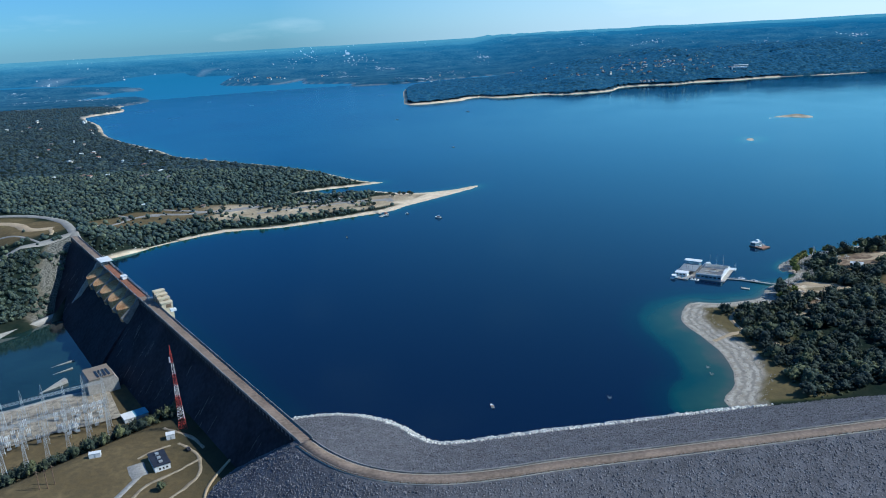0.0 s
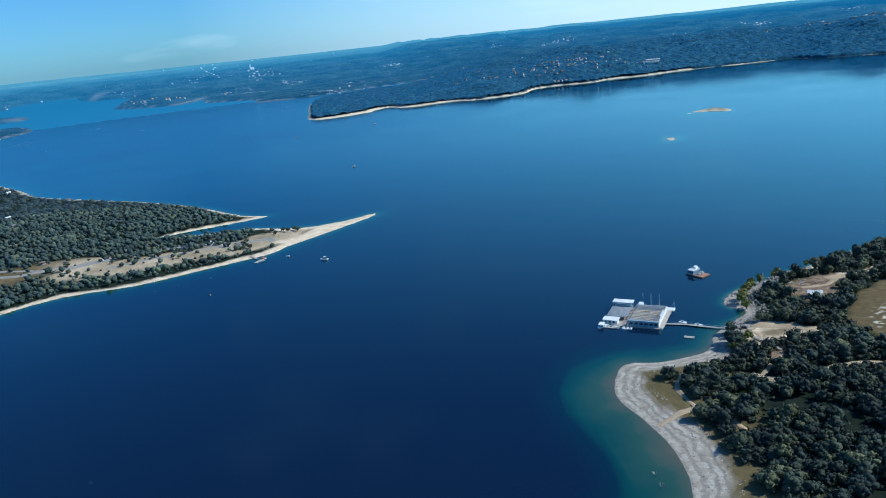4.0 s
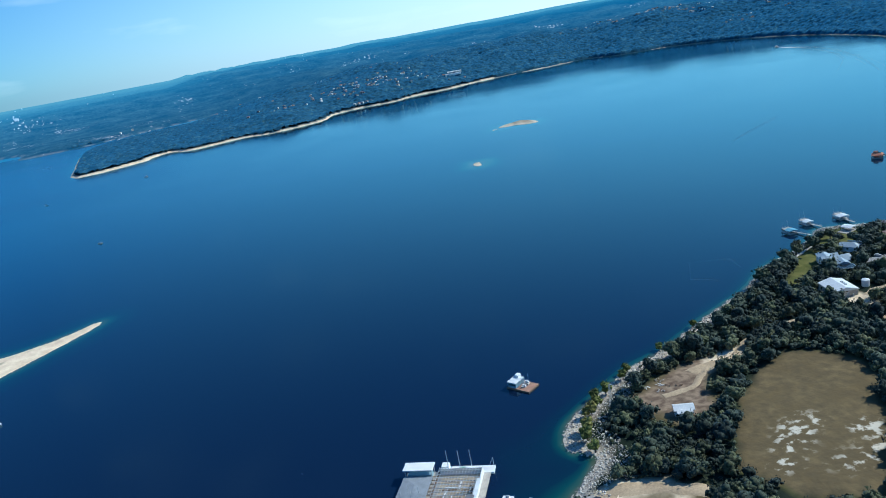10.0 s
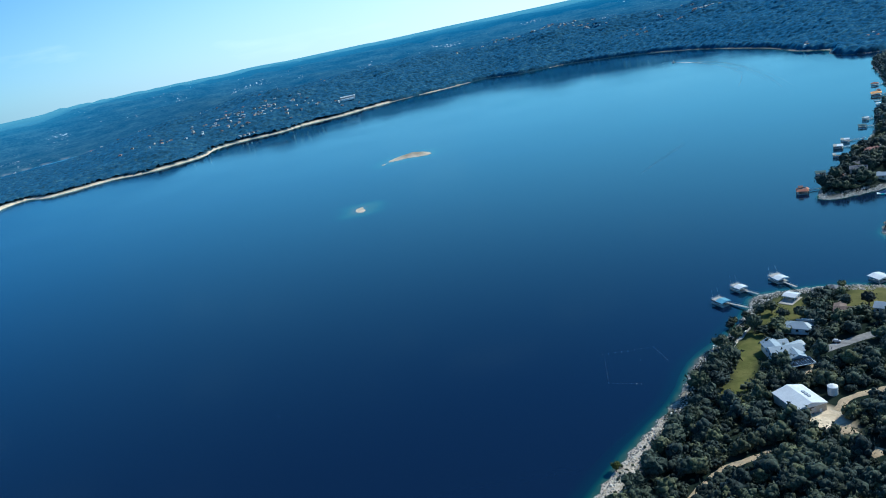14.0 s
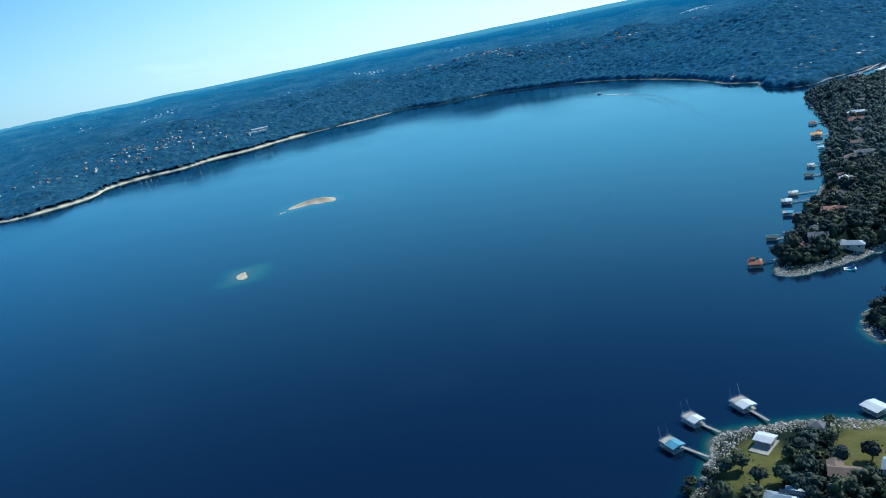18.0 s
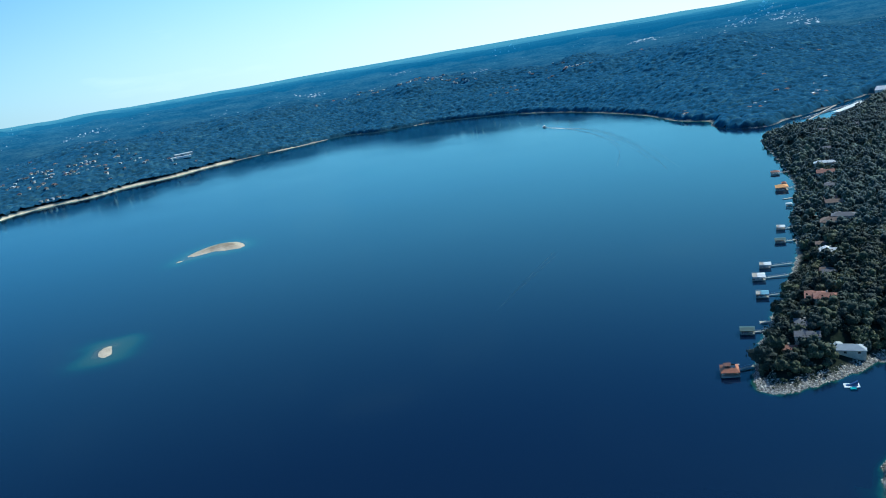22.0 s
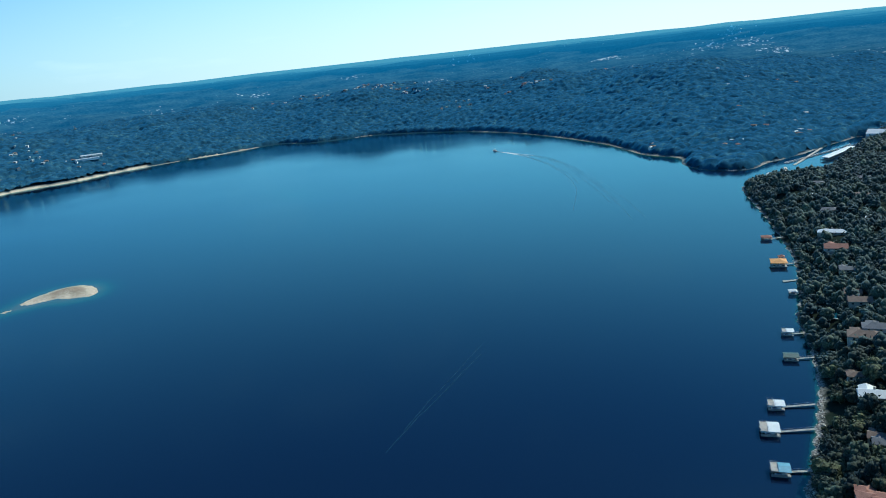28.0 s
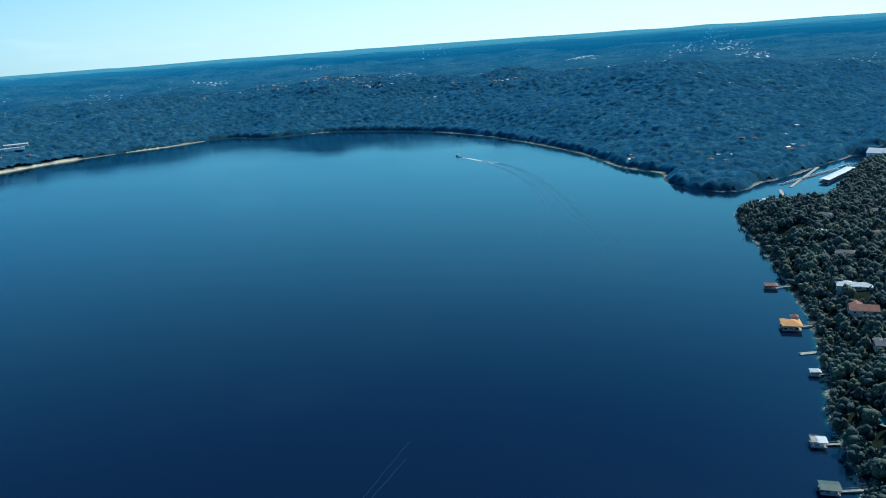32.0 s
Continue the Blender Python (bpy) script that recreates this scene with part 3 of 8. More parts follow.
def distance_material():
    """Far country: dark woods with pale specks of building, glowing with the air in front of it."""
    mt = bpy.data.materials.new("hazy_distance")
    mt.use_nodes = True
    n, l = mt.node_tree.nodes, mt.node_tree.links
    bs = n["Principled BSDF"]
    bs.inputs["Roughness"].default_value, bs.inputs["Specular IOR Level"].default_value = 1.0, 0.0
    geo = n.new("ShaderNodeNewGeometry")
    nz = n.new("ShaderNodeTexNoise")
    nz.inputs["Scale"].default_value, nz.inputs["Detail"].default_value = 1 / 55.0, 7
    level = n.new("ShaderNodeMapping")                    # ridges run across the view
    level.inputs["Scale"].default_value = (0.5, 0.5, 3.5)
    l.new(geo.outputs["Position"], level.inputs["Vector"])
    l.new(level.outputs[0], nz.inputs["Vector"])
    rp = n.new("ShaderNodeValToRGB")
    e = rp.color_ramp.elements
    e[0].position, e[0].color = 0.38, (0.004, 0.010, 0.010, 1)
    e[1].position, e[1].color = 0.66, (0.05, 0.085, 0.075, 1)
    grain = n.new("ShaderNodeTexNoise")
    grain.inputs["Scale"].default_value, grain.inputs["Detail"].default_value = 1 / 7.0, 4
    l.new(level.outputs[0], grain.inputs["Vector"])
    half = n.new("ShaderNodeMath")
    half.operation, half.inputs[1].default_value = "MULTIPLY_ADD", 0.5
    l.new(grain.outputs[0], half.inputs[0])
    half2 = n.new("ShaderNodeMath")
    half2.operation, half2.inputs[1].default_value = "MULTIPLY", 0.5
    l.new(nz.outputs[0], half2.inputs[0]), l.new(half2.outputs[0], half.inputs[2])
    l.new(half.outputs[0], rp.inputs[0])
    town = n.new("ShaderNodeTexNoise")                    # pale specks of far roofs, gathered into towns
    town.inputs["Scale"].default_value, town.inputs["Detail"].default_value = 1 / 13.0, 2
    l.new(geo.outputs["Position"], town.inputs["Vector"])
    where = n.new("ShaderNodeTexNoise")
    where.inputs["Scale"].default_value, where.inputs["Detail"].default_value = 1 / 240.0, 3
    l.new(geo.outputs["Position"], where.inputs["Vector"])
    both = n.new("ShaderNodeMath")
    l.new(town.outputs[0], both.inputs[0]), l.new(where.outputs[0], both.inputs[1])
    spk = n.new("ShaderNodeMapRange")
    spk.inputs[1].default_value, spk.inputs[2].default_value = 1.24, 1.3
    l.new(both.outputs[0], spk.inputs[0])
    roofs = n.new("ShaderNodeMix")
    roofs.data_type = "RGBA"
    roofs.inputs[7].default_value = (0.55, 0.53, 0.5, 1)
    l.new(spk.outputs[0], roofs.inputs[0]), l.new(rp.outputs[0], roofs.inputs[6])
    sh = n.new("ShaderNodeAttribute")
    sh.attribute_name = "shore"
    mx = n.new("ShaderNodeMix")
    mx.data_type = "RGBA"
    mx.inputs[7].default_value = (0.3, 0.27, 0.23, 1)
    l.new(sh.outputs["Fac"], mx.inputs[0]), l.new(roofs.outputs[2], mx.inputs[6])
    l.new(mx.outputs[2], bs.inputs["Base Color"])
    # haze painted as blue emission, stronger with distance
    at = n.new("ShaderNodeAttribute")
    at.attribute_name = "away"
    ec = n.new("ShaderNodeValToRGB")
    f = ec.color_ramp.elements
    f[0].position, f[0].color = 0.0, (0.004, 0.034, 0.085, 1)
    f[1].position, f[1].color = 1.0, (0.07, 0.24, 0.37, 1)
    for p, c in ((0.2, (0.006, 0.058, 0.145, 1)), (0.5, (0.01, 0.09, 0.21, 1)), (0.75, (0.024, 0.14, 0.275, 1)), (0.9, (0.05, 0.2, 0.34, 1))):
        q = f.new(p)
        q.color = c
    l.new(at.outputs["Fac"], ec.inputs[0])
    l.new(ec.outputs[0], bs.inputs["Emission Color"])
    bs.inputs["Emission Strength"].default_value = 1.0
    return mt


M_ground, M_water, M_distance = ground_material(), water_material(), distance_material()
vx, vy, vz = far(GXX.ravel(), GYY.ravel(), GROUND.ravel())
_rr = np.hypot(GXX - FOCUS[0], GYY - FOCUS[1])
_away = _rr[:-1, :-1] > 3150
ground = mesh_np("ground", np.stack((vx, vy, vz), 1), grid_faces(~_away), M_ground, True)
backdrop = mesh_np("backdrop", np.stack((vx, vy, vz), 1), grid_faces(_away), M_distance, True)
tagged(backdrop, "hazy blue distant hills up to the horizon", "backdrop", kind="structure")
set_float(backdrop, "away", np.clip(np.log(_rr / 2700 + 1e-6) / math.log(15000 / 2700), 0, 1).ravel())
set_float(backdrop, "shore", 0.35 * sstep(12, 4, np.abs(SHORE.ravel() - 5)))
tagged(ground, "wooded limestone hills and pale shores round a lake", "ground", kind="structure")
_d = SHORE.ravel()
_x, _y = GXX.ravel(), GYY.ravel()
_beach_w = 4 + 10 * (_x > 285) * sstep(520, 440, _x) * sstep(585, 610, _y) * (_y < 720) + 5 * (_x > 825) * (_x < 930) * (_y < 886) + 7 * (_x > -330) * (_x < 60) * (_y > 860) * (_y < 1250) + 5 * sstep(-310, 44, _x) * (_y > 740) * (_x < 75) + 16 * (_x > -75) * (_x < 75) * (_y > 990) * (_y < 1110) + 19 * sstep(310, 245, _x) * sstep(614, 562, _y) * (_y < 666)
_beach_w = _beach_w + np.clip(9 + 12 * fnoise(_x, _y, 170, 25, 2), 3, 22) * (_y > 2250) * sstep(1340, 1240, _x) + np.clip(-5 + 30 * fnoise(_x, _y, 75, 25, 2), -5, 12) * (_y > 2250) * sstep(1240, 1340, _x) + (-1.5 + 6 * fnoise(_x, _y, 90, 19, 2)) * ((_y > 1400) & (_x > 1250) & (_y <= 2250)) + 13 * ((_x < -560) & (_y > 1600)) * (0.7 + fnoise(_x, _y, 160, 23, 2))
_isle = (np.hypot(_x - 800, _y - 1675) < 120) | (np.hypot(_x - 590, _y - 1387) < 60)
_bare_shore = (1 - 0.4 * (_x > 1500) * (_y > 1440)) * ~((_y > 1440) & (_x > 1300) & (_beach_w < 0.6))
_beach_w = np.where(_isle, 200, np.maximum(_beach_w, 0))
_groin, _ = seg_dist(_x, _y, GROIN)
_groin = sstep(15, 8, _groin + 6 * fnoise(_x, _y, 25, 65, 3))
set_float(ground, "beach", np.maximum(0.42 * _groin, _bare_shore * (1 - 0.7 * _isle * sstep(7, 14, _d + 5 * fnoise(_x, _y, 14, 83, 3))) * sstep(1.0, 0.75, _d / (_beach_w * (0.8 + 0.5 * fnoise(_x, _y, 45, 13, 3)) + 0.5)) * (np.abs(GROUND.ravel()) < 6.5)))
_core = _isle * sstep(7, 14, _d + 5 * fnoise(_x, _y, 14, 83, 3))
set_float(ground, "rocky", np.where(_isle, 0.45, np.clip(_groin + sstep(245, 310, _x) * (_y < 1480) * (1 - 0.6 * (_x < 520) * (_y > 585)) + 0.15, 0, 1)))
_o, _dry = clearing(_x, _y, CLEARINGS + PARK_OPEN)
_v = sstep(10, 60, valley(_x, _y))


def poly_mask(poly, soft=3.0, rag=4.0, seed=61):
    e, _ = seg_dist(_x, _y, poly, True)
    return sstep(-soft, soft, np.where(inside(_x, _y, poly), e, -e) + rag * fnoise(_x, _y, 13, seed, 3))


set_float(ground, "ledge", sstep(330, 290, _x) * sstep(640, 610, _y) * (_x > 100))
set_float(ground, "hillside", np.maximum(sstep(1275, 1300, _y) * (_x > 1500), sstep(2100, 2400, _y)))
set_float(ground, "chalk", np.maximum.reduce([sstep(1.0, 0.6, np.hypot((_x - cx) / a, (_y - cy) / b) + 0.5 * fnoise(_x, _y, 16, 63, 3)) for cx, cy, a, b in ((399, 579, 16, 9), (387, 569, 15, 7), (371, 561, 12, 6), (398, 546, 20, 8), (420, 560, 12, 8))]))
set_float(ground, "bare", np.maximum(np.maximum(poly_mask(BARE), _core), poly_mask([(286, 535), (300, 545), (300, 556), (283, 553), (276, 540)])))
set_float(ground, "sandy", np.maximum.reduce((0.62 * _o * sstep(-340, -280, _x) * (_x < 0) * (_y > 900) * (0.75 + 0.6 * fnoise(_x, _y, 20, 69, 3)), poly_mask(LANDING, 2.5, 3) * (1 - 0.85 * sstep(1.2, 0.7, np.hypot((_x - 309) / 15, (_y - 575) / 8) + 0.3 * fnoise(_x, _y, 9, 70, 2))), poly_mask([(518, 662), (526, 673), (542, 669), (537, 655), (528, 648), (522, 652)], 2, 2), poly_mask([(402, 656), (416, 662), (436, 664), (440, 657), (424, 652), (408, 651)], 2.5, 3))))
_meadow = sstep(62, 40, _d + 12 * fnoise(_x, _y, 30, 67, 3)) * (_x < 262) * (_x > 120) * (_y < 556) * (_y > 395)
# along the dam's left toe the dark floor colour stands for shade
set_float(ground, "open", np.maximum(np.maximum(_o, _v * (1 - sstep(52, 34, seg_dist(_x, _y, [(-405, 775), (-388, 710), (-372, 655)])[0]))), _meadow))
set_float(ground, "dry", np.where(_v > 0.1, 1.0, np.where(_meadow > 0.2, 0.85, _dry)))
_wet = (GROUND < 1.0) & (valley(GXX, GYY) < -2) & ~((GXX < -395) & (valley(GXX, GYY) > -90))
_k = _wet[:-1, :-1] | _wet[1:, :-1] | _wet[:-1, 1:] | _wet[1:, 1:]
wx, wy, wz = far(GXX.ravel(), GYY.ravel(), np.zeros(GXX.size))
_f = grid_faces(_k & (_rr[:-1, :-1] <= 3400))
_u, _inv = np.unique(_f.ravel(), return_inverse=True)
water = mesh_np("water", np.stack((wx, wy, wz), 1)[_u], _inv.reshape(-1, 4), M_water, True)
_f2 = grid_faces(_k & (_rr[:-1, :-1] > 3400))
M_farwater = material("glowing_far_lake", (0.006, 0.03, 0.06), 0.6, spec=0.2, vary=0.1, size=300)
# far water is given a blue glow for the haze over it
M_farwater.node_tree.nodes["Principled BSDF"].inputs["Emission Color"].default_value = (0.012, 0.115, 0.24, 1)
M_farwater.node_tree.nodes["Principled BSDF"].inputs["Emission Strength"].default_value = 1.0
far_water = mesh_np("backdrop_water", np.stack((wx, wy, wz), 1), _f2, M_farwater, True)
tagged(far_water, "far arm of the lake, pale blue by its own glow", "backdrop", kind="structure")
tagged(water, "deep blue rippled lake, green over the shallows", "lake", kind="structure")
set_float(water, "wind", sstep(700, -200, GXX.ravel()[_u]) * sstep(1100, 2300, GYY.ravel()[_u]))
set_float(water, "depth", np.clip(-GROUND.ravel()[_u] * (1 + 2.5 * (GXX.ravel()[_u] > 780) * (GYY.ravel()[_u] < 1440)), -1, 60))

# ---- the embankment and its road ----
M_riprap = material("grey_riprap", (0.115, 0.112, 0.122), 0.95, vary=0.4, size=7, fine=0.9, bump=0.5, bump_size=1.3)
M_stone = material("limestone_block", (0.15, 0.145, 0.153), 0.9, vary=0.45, size=6, seed_by="island", objrand=0.5)
M_pale_stone = material("bleached_limestone_block", (0.55, 0.53, 0.48), 0.9, vary=0.3, size=5, seed_by="island", objrand=0.7)
M_gravel = material("gravel_shoulder", (0.4, 0.36, 0.31), 0.95, vary=0.25, size=8, fine=0.8)
ROADLINE = smooth_line(ROAD, 6)


def road_side(x, y):
    """Distance to the crest road, and whether a place lies on the lake's side of it."""
    d, w = seg_dist(x, y, ROADLINE)
    i = np.clip(w.astype(int), 0, len(ROADLINE) - 2)
    a, b = ROADLINE[i], ROADLINE[i + 1]
    side = (b[..., 0] - a[..., 0]) * (y - a[..., 1]) - (b[..., 1] - a[..., 1]) * (x - a[..., 0])
    dx, dy = DAM_B.x - DAM_A.x, DAM_B.y - DAM_A.y
    lake = dx * (y - DAM_A.y) - dy * (x - DAM_A.x) < 0
    return d, np.where(w < 0.02, lake, side > 0), w


def bank_height(x, y):
    d, lake, _ = road_side(x, y)
    e = np.clip(d - 4.6, 0, None)
    return CREST - 0.1 - np.where(lake, 0.345, 0.62) * e + fnoise(x, y, 4, 51, 2) * 0.25 * (e > 0.5)


def blocks(n_pts, x, y, z, size, seed, squash=0.6):
    """Joined rough blocks: each a skewed box with uneven corners, half sunk."""
    rng = np.random.default_rng(seed)
    n = len(x)
    corner = np.array([(sx, sy, sz) for sz in (-1, 1) for sx, sy in ((-1, -1), (1, -1), (1, 1), (-1, 1))], float)
    v = corner[None] * (1 + 0.5 * (rng.random((n, 8, 3)) - 0.5))
    v[:, 4:, :2] *= 0.72
    v *= (size * (0.55 + 0.9 * rng.random(n) ** 2))[:, None, None] * np.stack((0.6 + 0.5 * rng.random(n), 0.6 + 0.5 * rng.random(n), np.full(n, squash)), 1)[:, None, :]
    a = rng.random(n) * math.tau
    c, s = np.cos(a)[:, None], np.sin(a)[:, None]
    vx, vy = v[..., 0] * c - v[..., 1] * s, v[..., 0] * s + v[..., 1] * c
    v = np.stack((vx + x[:, None], vy + y[:, None], v[..., 2] + z[:, None]), -1).reshape(-1, 3)
    f = np.array(((4, 5, 6, 7), (0, 1, 5, 4), (1, 2, 6, 5), (2, 3, 7, 6), (3, 0, 4, 7)))
    return v, (f[None] + (np.arange(n) * 8)[:, None, None]).reshape(-1, 4)


xs, ys = np.arange(-150, 290, 1.9), np.arange(205, 415, 1.9)
X, Y = np.meshgrid(xs, ys)
Z = bank_height(X, Y)
a = np.arange(X.size).reshape(X.shape)
F = np.stack((a[:-1, :-1], a[:-1, 1:], a[1:, 1:], a[1:, :-1]), -1)
_, _lk, _ = road_side(X, Y)
ok = (Z > np.where(_lk, -5, -29))
F = F[ok[:-1, :-1] & ok[1:, 1:] & ok[1:, :-1] & ok[:-1, 1:]]
embankment = tagged(mesh_np("embankment", np.stack((X.ravel(), Y.ravel(), Z.ravel()), 1), F, M_riprap, True), "long embankment faced with grey dumped rock", "embankment", kind="structure")
rng = np.random.default_rng(5)
px, py = rng.uniform(-148, 262, 62000), rng.uniform(250, 412, 62000)
pd, pl, _ = road_side(px, py)
pz = bank_height(px, py)
m = (pd > 5.5) & (pz > np.where(pl, 1.6, -25)) & ((pl & ((px - DAM_A.x) * (DAM_B.y - DAM_A.y) - (py - DAM_A.y) * (DAM_B.x - DAM_A.x) > 2800)) | (~pl & ((px > -60) | ((px - DAM_A.x) * (DAM_B.y - DAM_A.y) - (py - DAM_A.y) * (DAM_B.x - DAM_A.x) < -3200))))
v, f = blocks(0, px[m], py[m], pz[m] + 0.03, 0.38, 6)
tagged(mesh_np("riprap_stone", v, f, M_stone), "loose grey rock blocks covering the embankment slopes", "rock", kind="stuff")
m = pl & (pz > -0.5) & (pz < 1.2) & (pd > 5)
v, f = blocks(0, px[m], py[m], pz[m] + 0.1, 0.8, 7)
tagged(mesh_np("waterline_stone", v, f, M_pale_stone), "band of bleached pale rocks along the waterline", "rock", kind="stuff")
px, py = rng.uniform(-120, 285, 40000), rng.uniform(330, 412, 40000)
pd, pl, _ = road_side(px, py)
pz = bank_height(px, py)
m = pl & (pz > -0.5) & (pz < 1.3)
v, f = blocks(0, px[m], py[m], pz[m] + 0.15, 0.8, 8)
tagged(mesh_np("waterline_stone", v, f, M_pale_stone), "band of bleached pale rocks along the waterline", "rock", kind="stuff")


def ribbon(name, line, left, right, z, mat, lift=0.0, parent=None, thick=0.0):
    """A strip along a line between two offsets (positive to its left). z: number, or function of x, y."""
    L = np.asarray(line, float)
    t = np.gradient(L, axis=0)
    t /= np.linalg.norm(t, axis=1)[:, None] + 1e-9
    nn = np.stack((-t[:, 1], t[:, 0]), 1)
    k = len(L)
    offs = (left, right)
    cols = [L + nn * o for o in offs]
    zz = [(z(c[:, 0], c[:, 1]) if callable(z) else np.full(k, float(z))) + lift for c in cols]
    top = [np.column_stack((c, q)) for c, q in zip(cols, zz)]
    i = np.arange(k - 1)
    if thick:
        low = [p - (0, 0, thick) for p in top]
        v = np.vstack((top[0], top[1], low[0], low[1]))
        f = np.vstack([np.stack((i + a * k, i + b * k, i + 1 + b * k, i + 1 + a * k), 1) for a, b in ((0, 1), (2, 0), (1, 3), (3, 2))])
        e = [(0, k, 3 * k, 2 * k)[::-1], (k - 1, 2 * k - 1, 4 * k - 1, 3 * k - 1)]
        f = np.vstack((f, e))
    else:
        v = np.vstack(top)
        f = np.stack((i, i + k, i + 1 + k, i + 1), 1)
    ob = mesh_np(name, v, f[:, ::-1], mat)
    if parent is not None:
        ob.parent = parent
    return ob


def track(name, line, w, mat, rag=0.4, crown=0.14):
    """A worn way lying on the ground: a low crown that runs out into the soil at ragged edges."""
    L = smooth_line(line, 10)
    t = np.gradient(L, axis=0)
    t /= np.linalg.norm(t, axis=1)[:, None] + 1e-9
    nn = np.stack((-t[:, 1], t[:, 0]), 1)
    rows = []
    for o, up in ((1.0, -0.35), (0.8, crown * 0.7), (0.0, crown), (-0.8, crown * 0.7), (-1.0, -0.35)):
        q = o * w * (1 + rag * (fnoise(L[:, 0], L[:, 1], 5, 3 if o > 0 else 9, 2) + 0.5 * fnoise(L[:, 0], L[:, 1], 22, 5 if o > 0 else 6, 2)))
        c = L + nn * q[:, None]
        rows.append(np.column_stack((c, ground_at(c[:, 0], c[:, 1]) + up)))
    k, i = len(L), np.arange(len(L) - 1)
    f = np.vstack([np.stack((i + a * k, i + (a + 1) * k, i + 1 + (a + 1) * k, i + 1 + a * k), 1) for a in range(4)])
    return mesh_np(name, np.vstack(rows), f[:, ::-1], mat, True)


road = tagged(ribbon("road", ROADLINE, 3.0, -3.0, CREST, M_asphalt, 0.06, thick=0.4), "worn brown-grey asphalt road along the embankment crest", "road", kind="structure")
tagged(ribbon("shoulder", ROADLINE, 4.7, -4.7, CREST, M_gravel, 0.0, thick=0.5), "pale gravel shoulders beside the crest road", "road shoulder", kind="structure")
tagged(ribbon("parapet", ROADLINE, 4.5, 4.0, CREST, M_concrete_dark, 0.75, thick=0.9), "low dark parapet wall along the lake side", "wall", kind="structure")
rail = thing("guard_rail", pose(0, 0, 0), "weathered timber guard rail on the downslope side", "guard rail", kind="structure")
for k in range(2):
    ribbon("rail", ROADLINE, -4.2, -4.35, CREST, M_brown, 0.75 - 0.35 * k, rail, thick=0.16)
bm = boxes((-0.12, 0.12, -0.12, 0.12, 0, 0.95))
post_me = bpy.data.meshes.new("post")
bm.to_mesh(post_me), bm.free()
post_me.materials.append(M_brown)
_seg = np.hypot(*np.diff(ROADLINE, axis=0).T)
_cum = np.concatenate(([0], np.cumsum(_seg)))
for q in np.arange(1.5, 330, 3.6):
    i = min(int(np.searchsorted(_cum, q)) - 1, len(ROADLINE) - 2)
    p = ROADLINE[i] + (ROADLINE[i + 1] - ROADLINE[i]) * ((q - _cum[i]) / _seg[i])
    t = (ROADLINE[i + 1] - ROADLINE[i]) / _seg[i]
    share("post", post_me, rail, pose(p[0] + t[1] * 4.28, p[1] - t[0] * 4.28, CREST - 0.1))

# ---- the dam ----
# nearly black: the shade on the downstream face is put into the concrete
M_face = material("dam_shade_concrete", (0.026, 0.024, 0.032), 0.95, vary=0.55, size=26, fine=3.0, bump=0.2)
M_rust = material("rust_stained_concrete", (0.52, 0.19, 0.05), 0.9, second=(0.62, 0.4, 0.2), vary=0.25, size=12, fine=1.5)
M_rust_deck = material("rusty_steel_deck", (0.28, 0.12, 0.07), 0.85, vary=0.35, size=5)
M_cream = material("cream_concrete", (0.62, 0.52, 0.36), 0.9, vary=0.18, size=5, bump=0.05)
DAM_L = (DAM_B - DAM_A).length
DD = (DAM_B - DAM_A) / DAM_L
DAM_M = Matrix(((DD.x, -DD.y, 0, DAM_A.x), (DD.y, DD.x, 0, DAM_A.y), (0, 0, 1, 0), (0, 0, 0, 1)))   # x along the dam, y to the valley
dam = thing("dam", DAM_M, "long concrete gravity dam, streaked downstream face coloured dark for shade", "dam")
SP0, SP1 = 306.0, 451.0


def sweep(bm, profile, x0, x1, steps=1):
    """A prism along x of a closed profile of (y, z)."""
    rings = [[bm.verts.new((x0 + (x1 - x0) * i / steps, y, z)) for y, z in profile] for i in range(steps + 1)]
    n = len(profile)
    for a, b in zip(rings, rings[1:]):
        for i in range(n):
            j = (i + 1) % n
            bm.faces.new((a[i], a[j], b[j], b[i]))
    bm.faces.new(rings[0][::-1])
    bm.faces.new(rings[-1])
    return bm


wallp = [(-3.7, -44), (-3.7, CREST - 0.4), (3.7, CREST - 0.4), (3.7, CREST - 6), (7.5, CREST - 11), (43, -34), (46, -38), (46, -44)]
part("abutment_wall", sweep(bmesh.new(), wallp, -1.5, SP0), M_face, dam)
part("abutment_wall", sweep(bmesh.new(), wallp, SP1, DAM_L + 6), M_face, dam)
ogee = [(-4.4, -44), (-4.4, 12)]
for i in range(13):
    u = i / 12
    ogee.append((-3 + 50 * u, 14.5 - 55 * (u ** 1.4) * (1 - 0.1 * u)))
ogee += [(54, -35), (54, -44)]
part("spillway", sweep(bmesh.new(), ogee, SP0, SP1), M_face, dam)
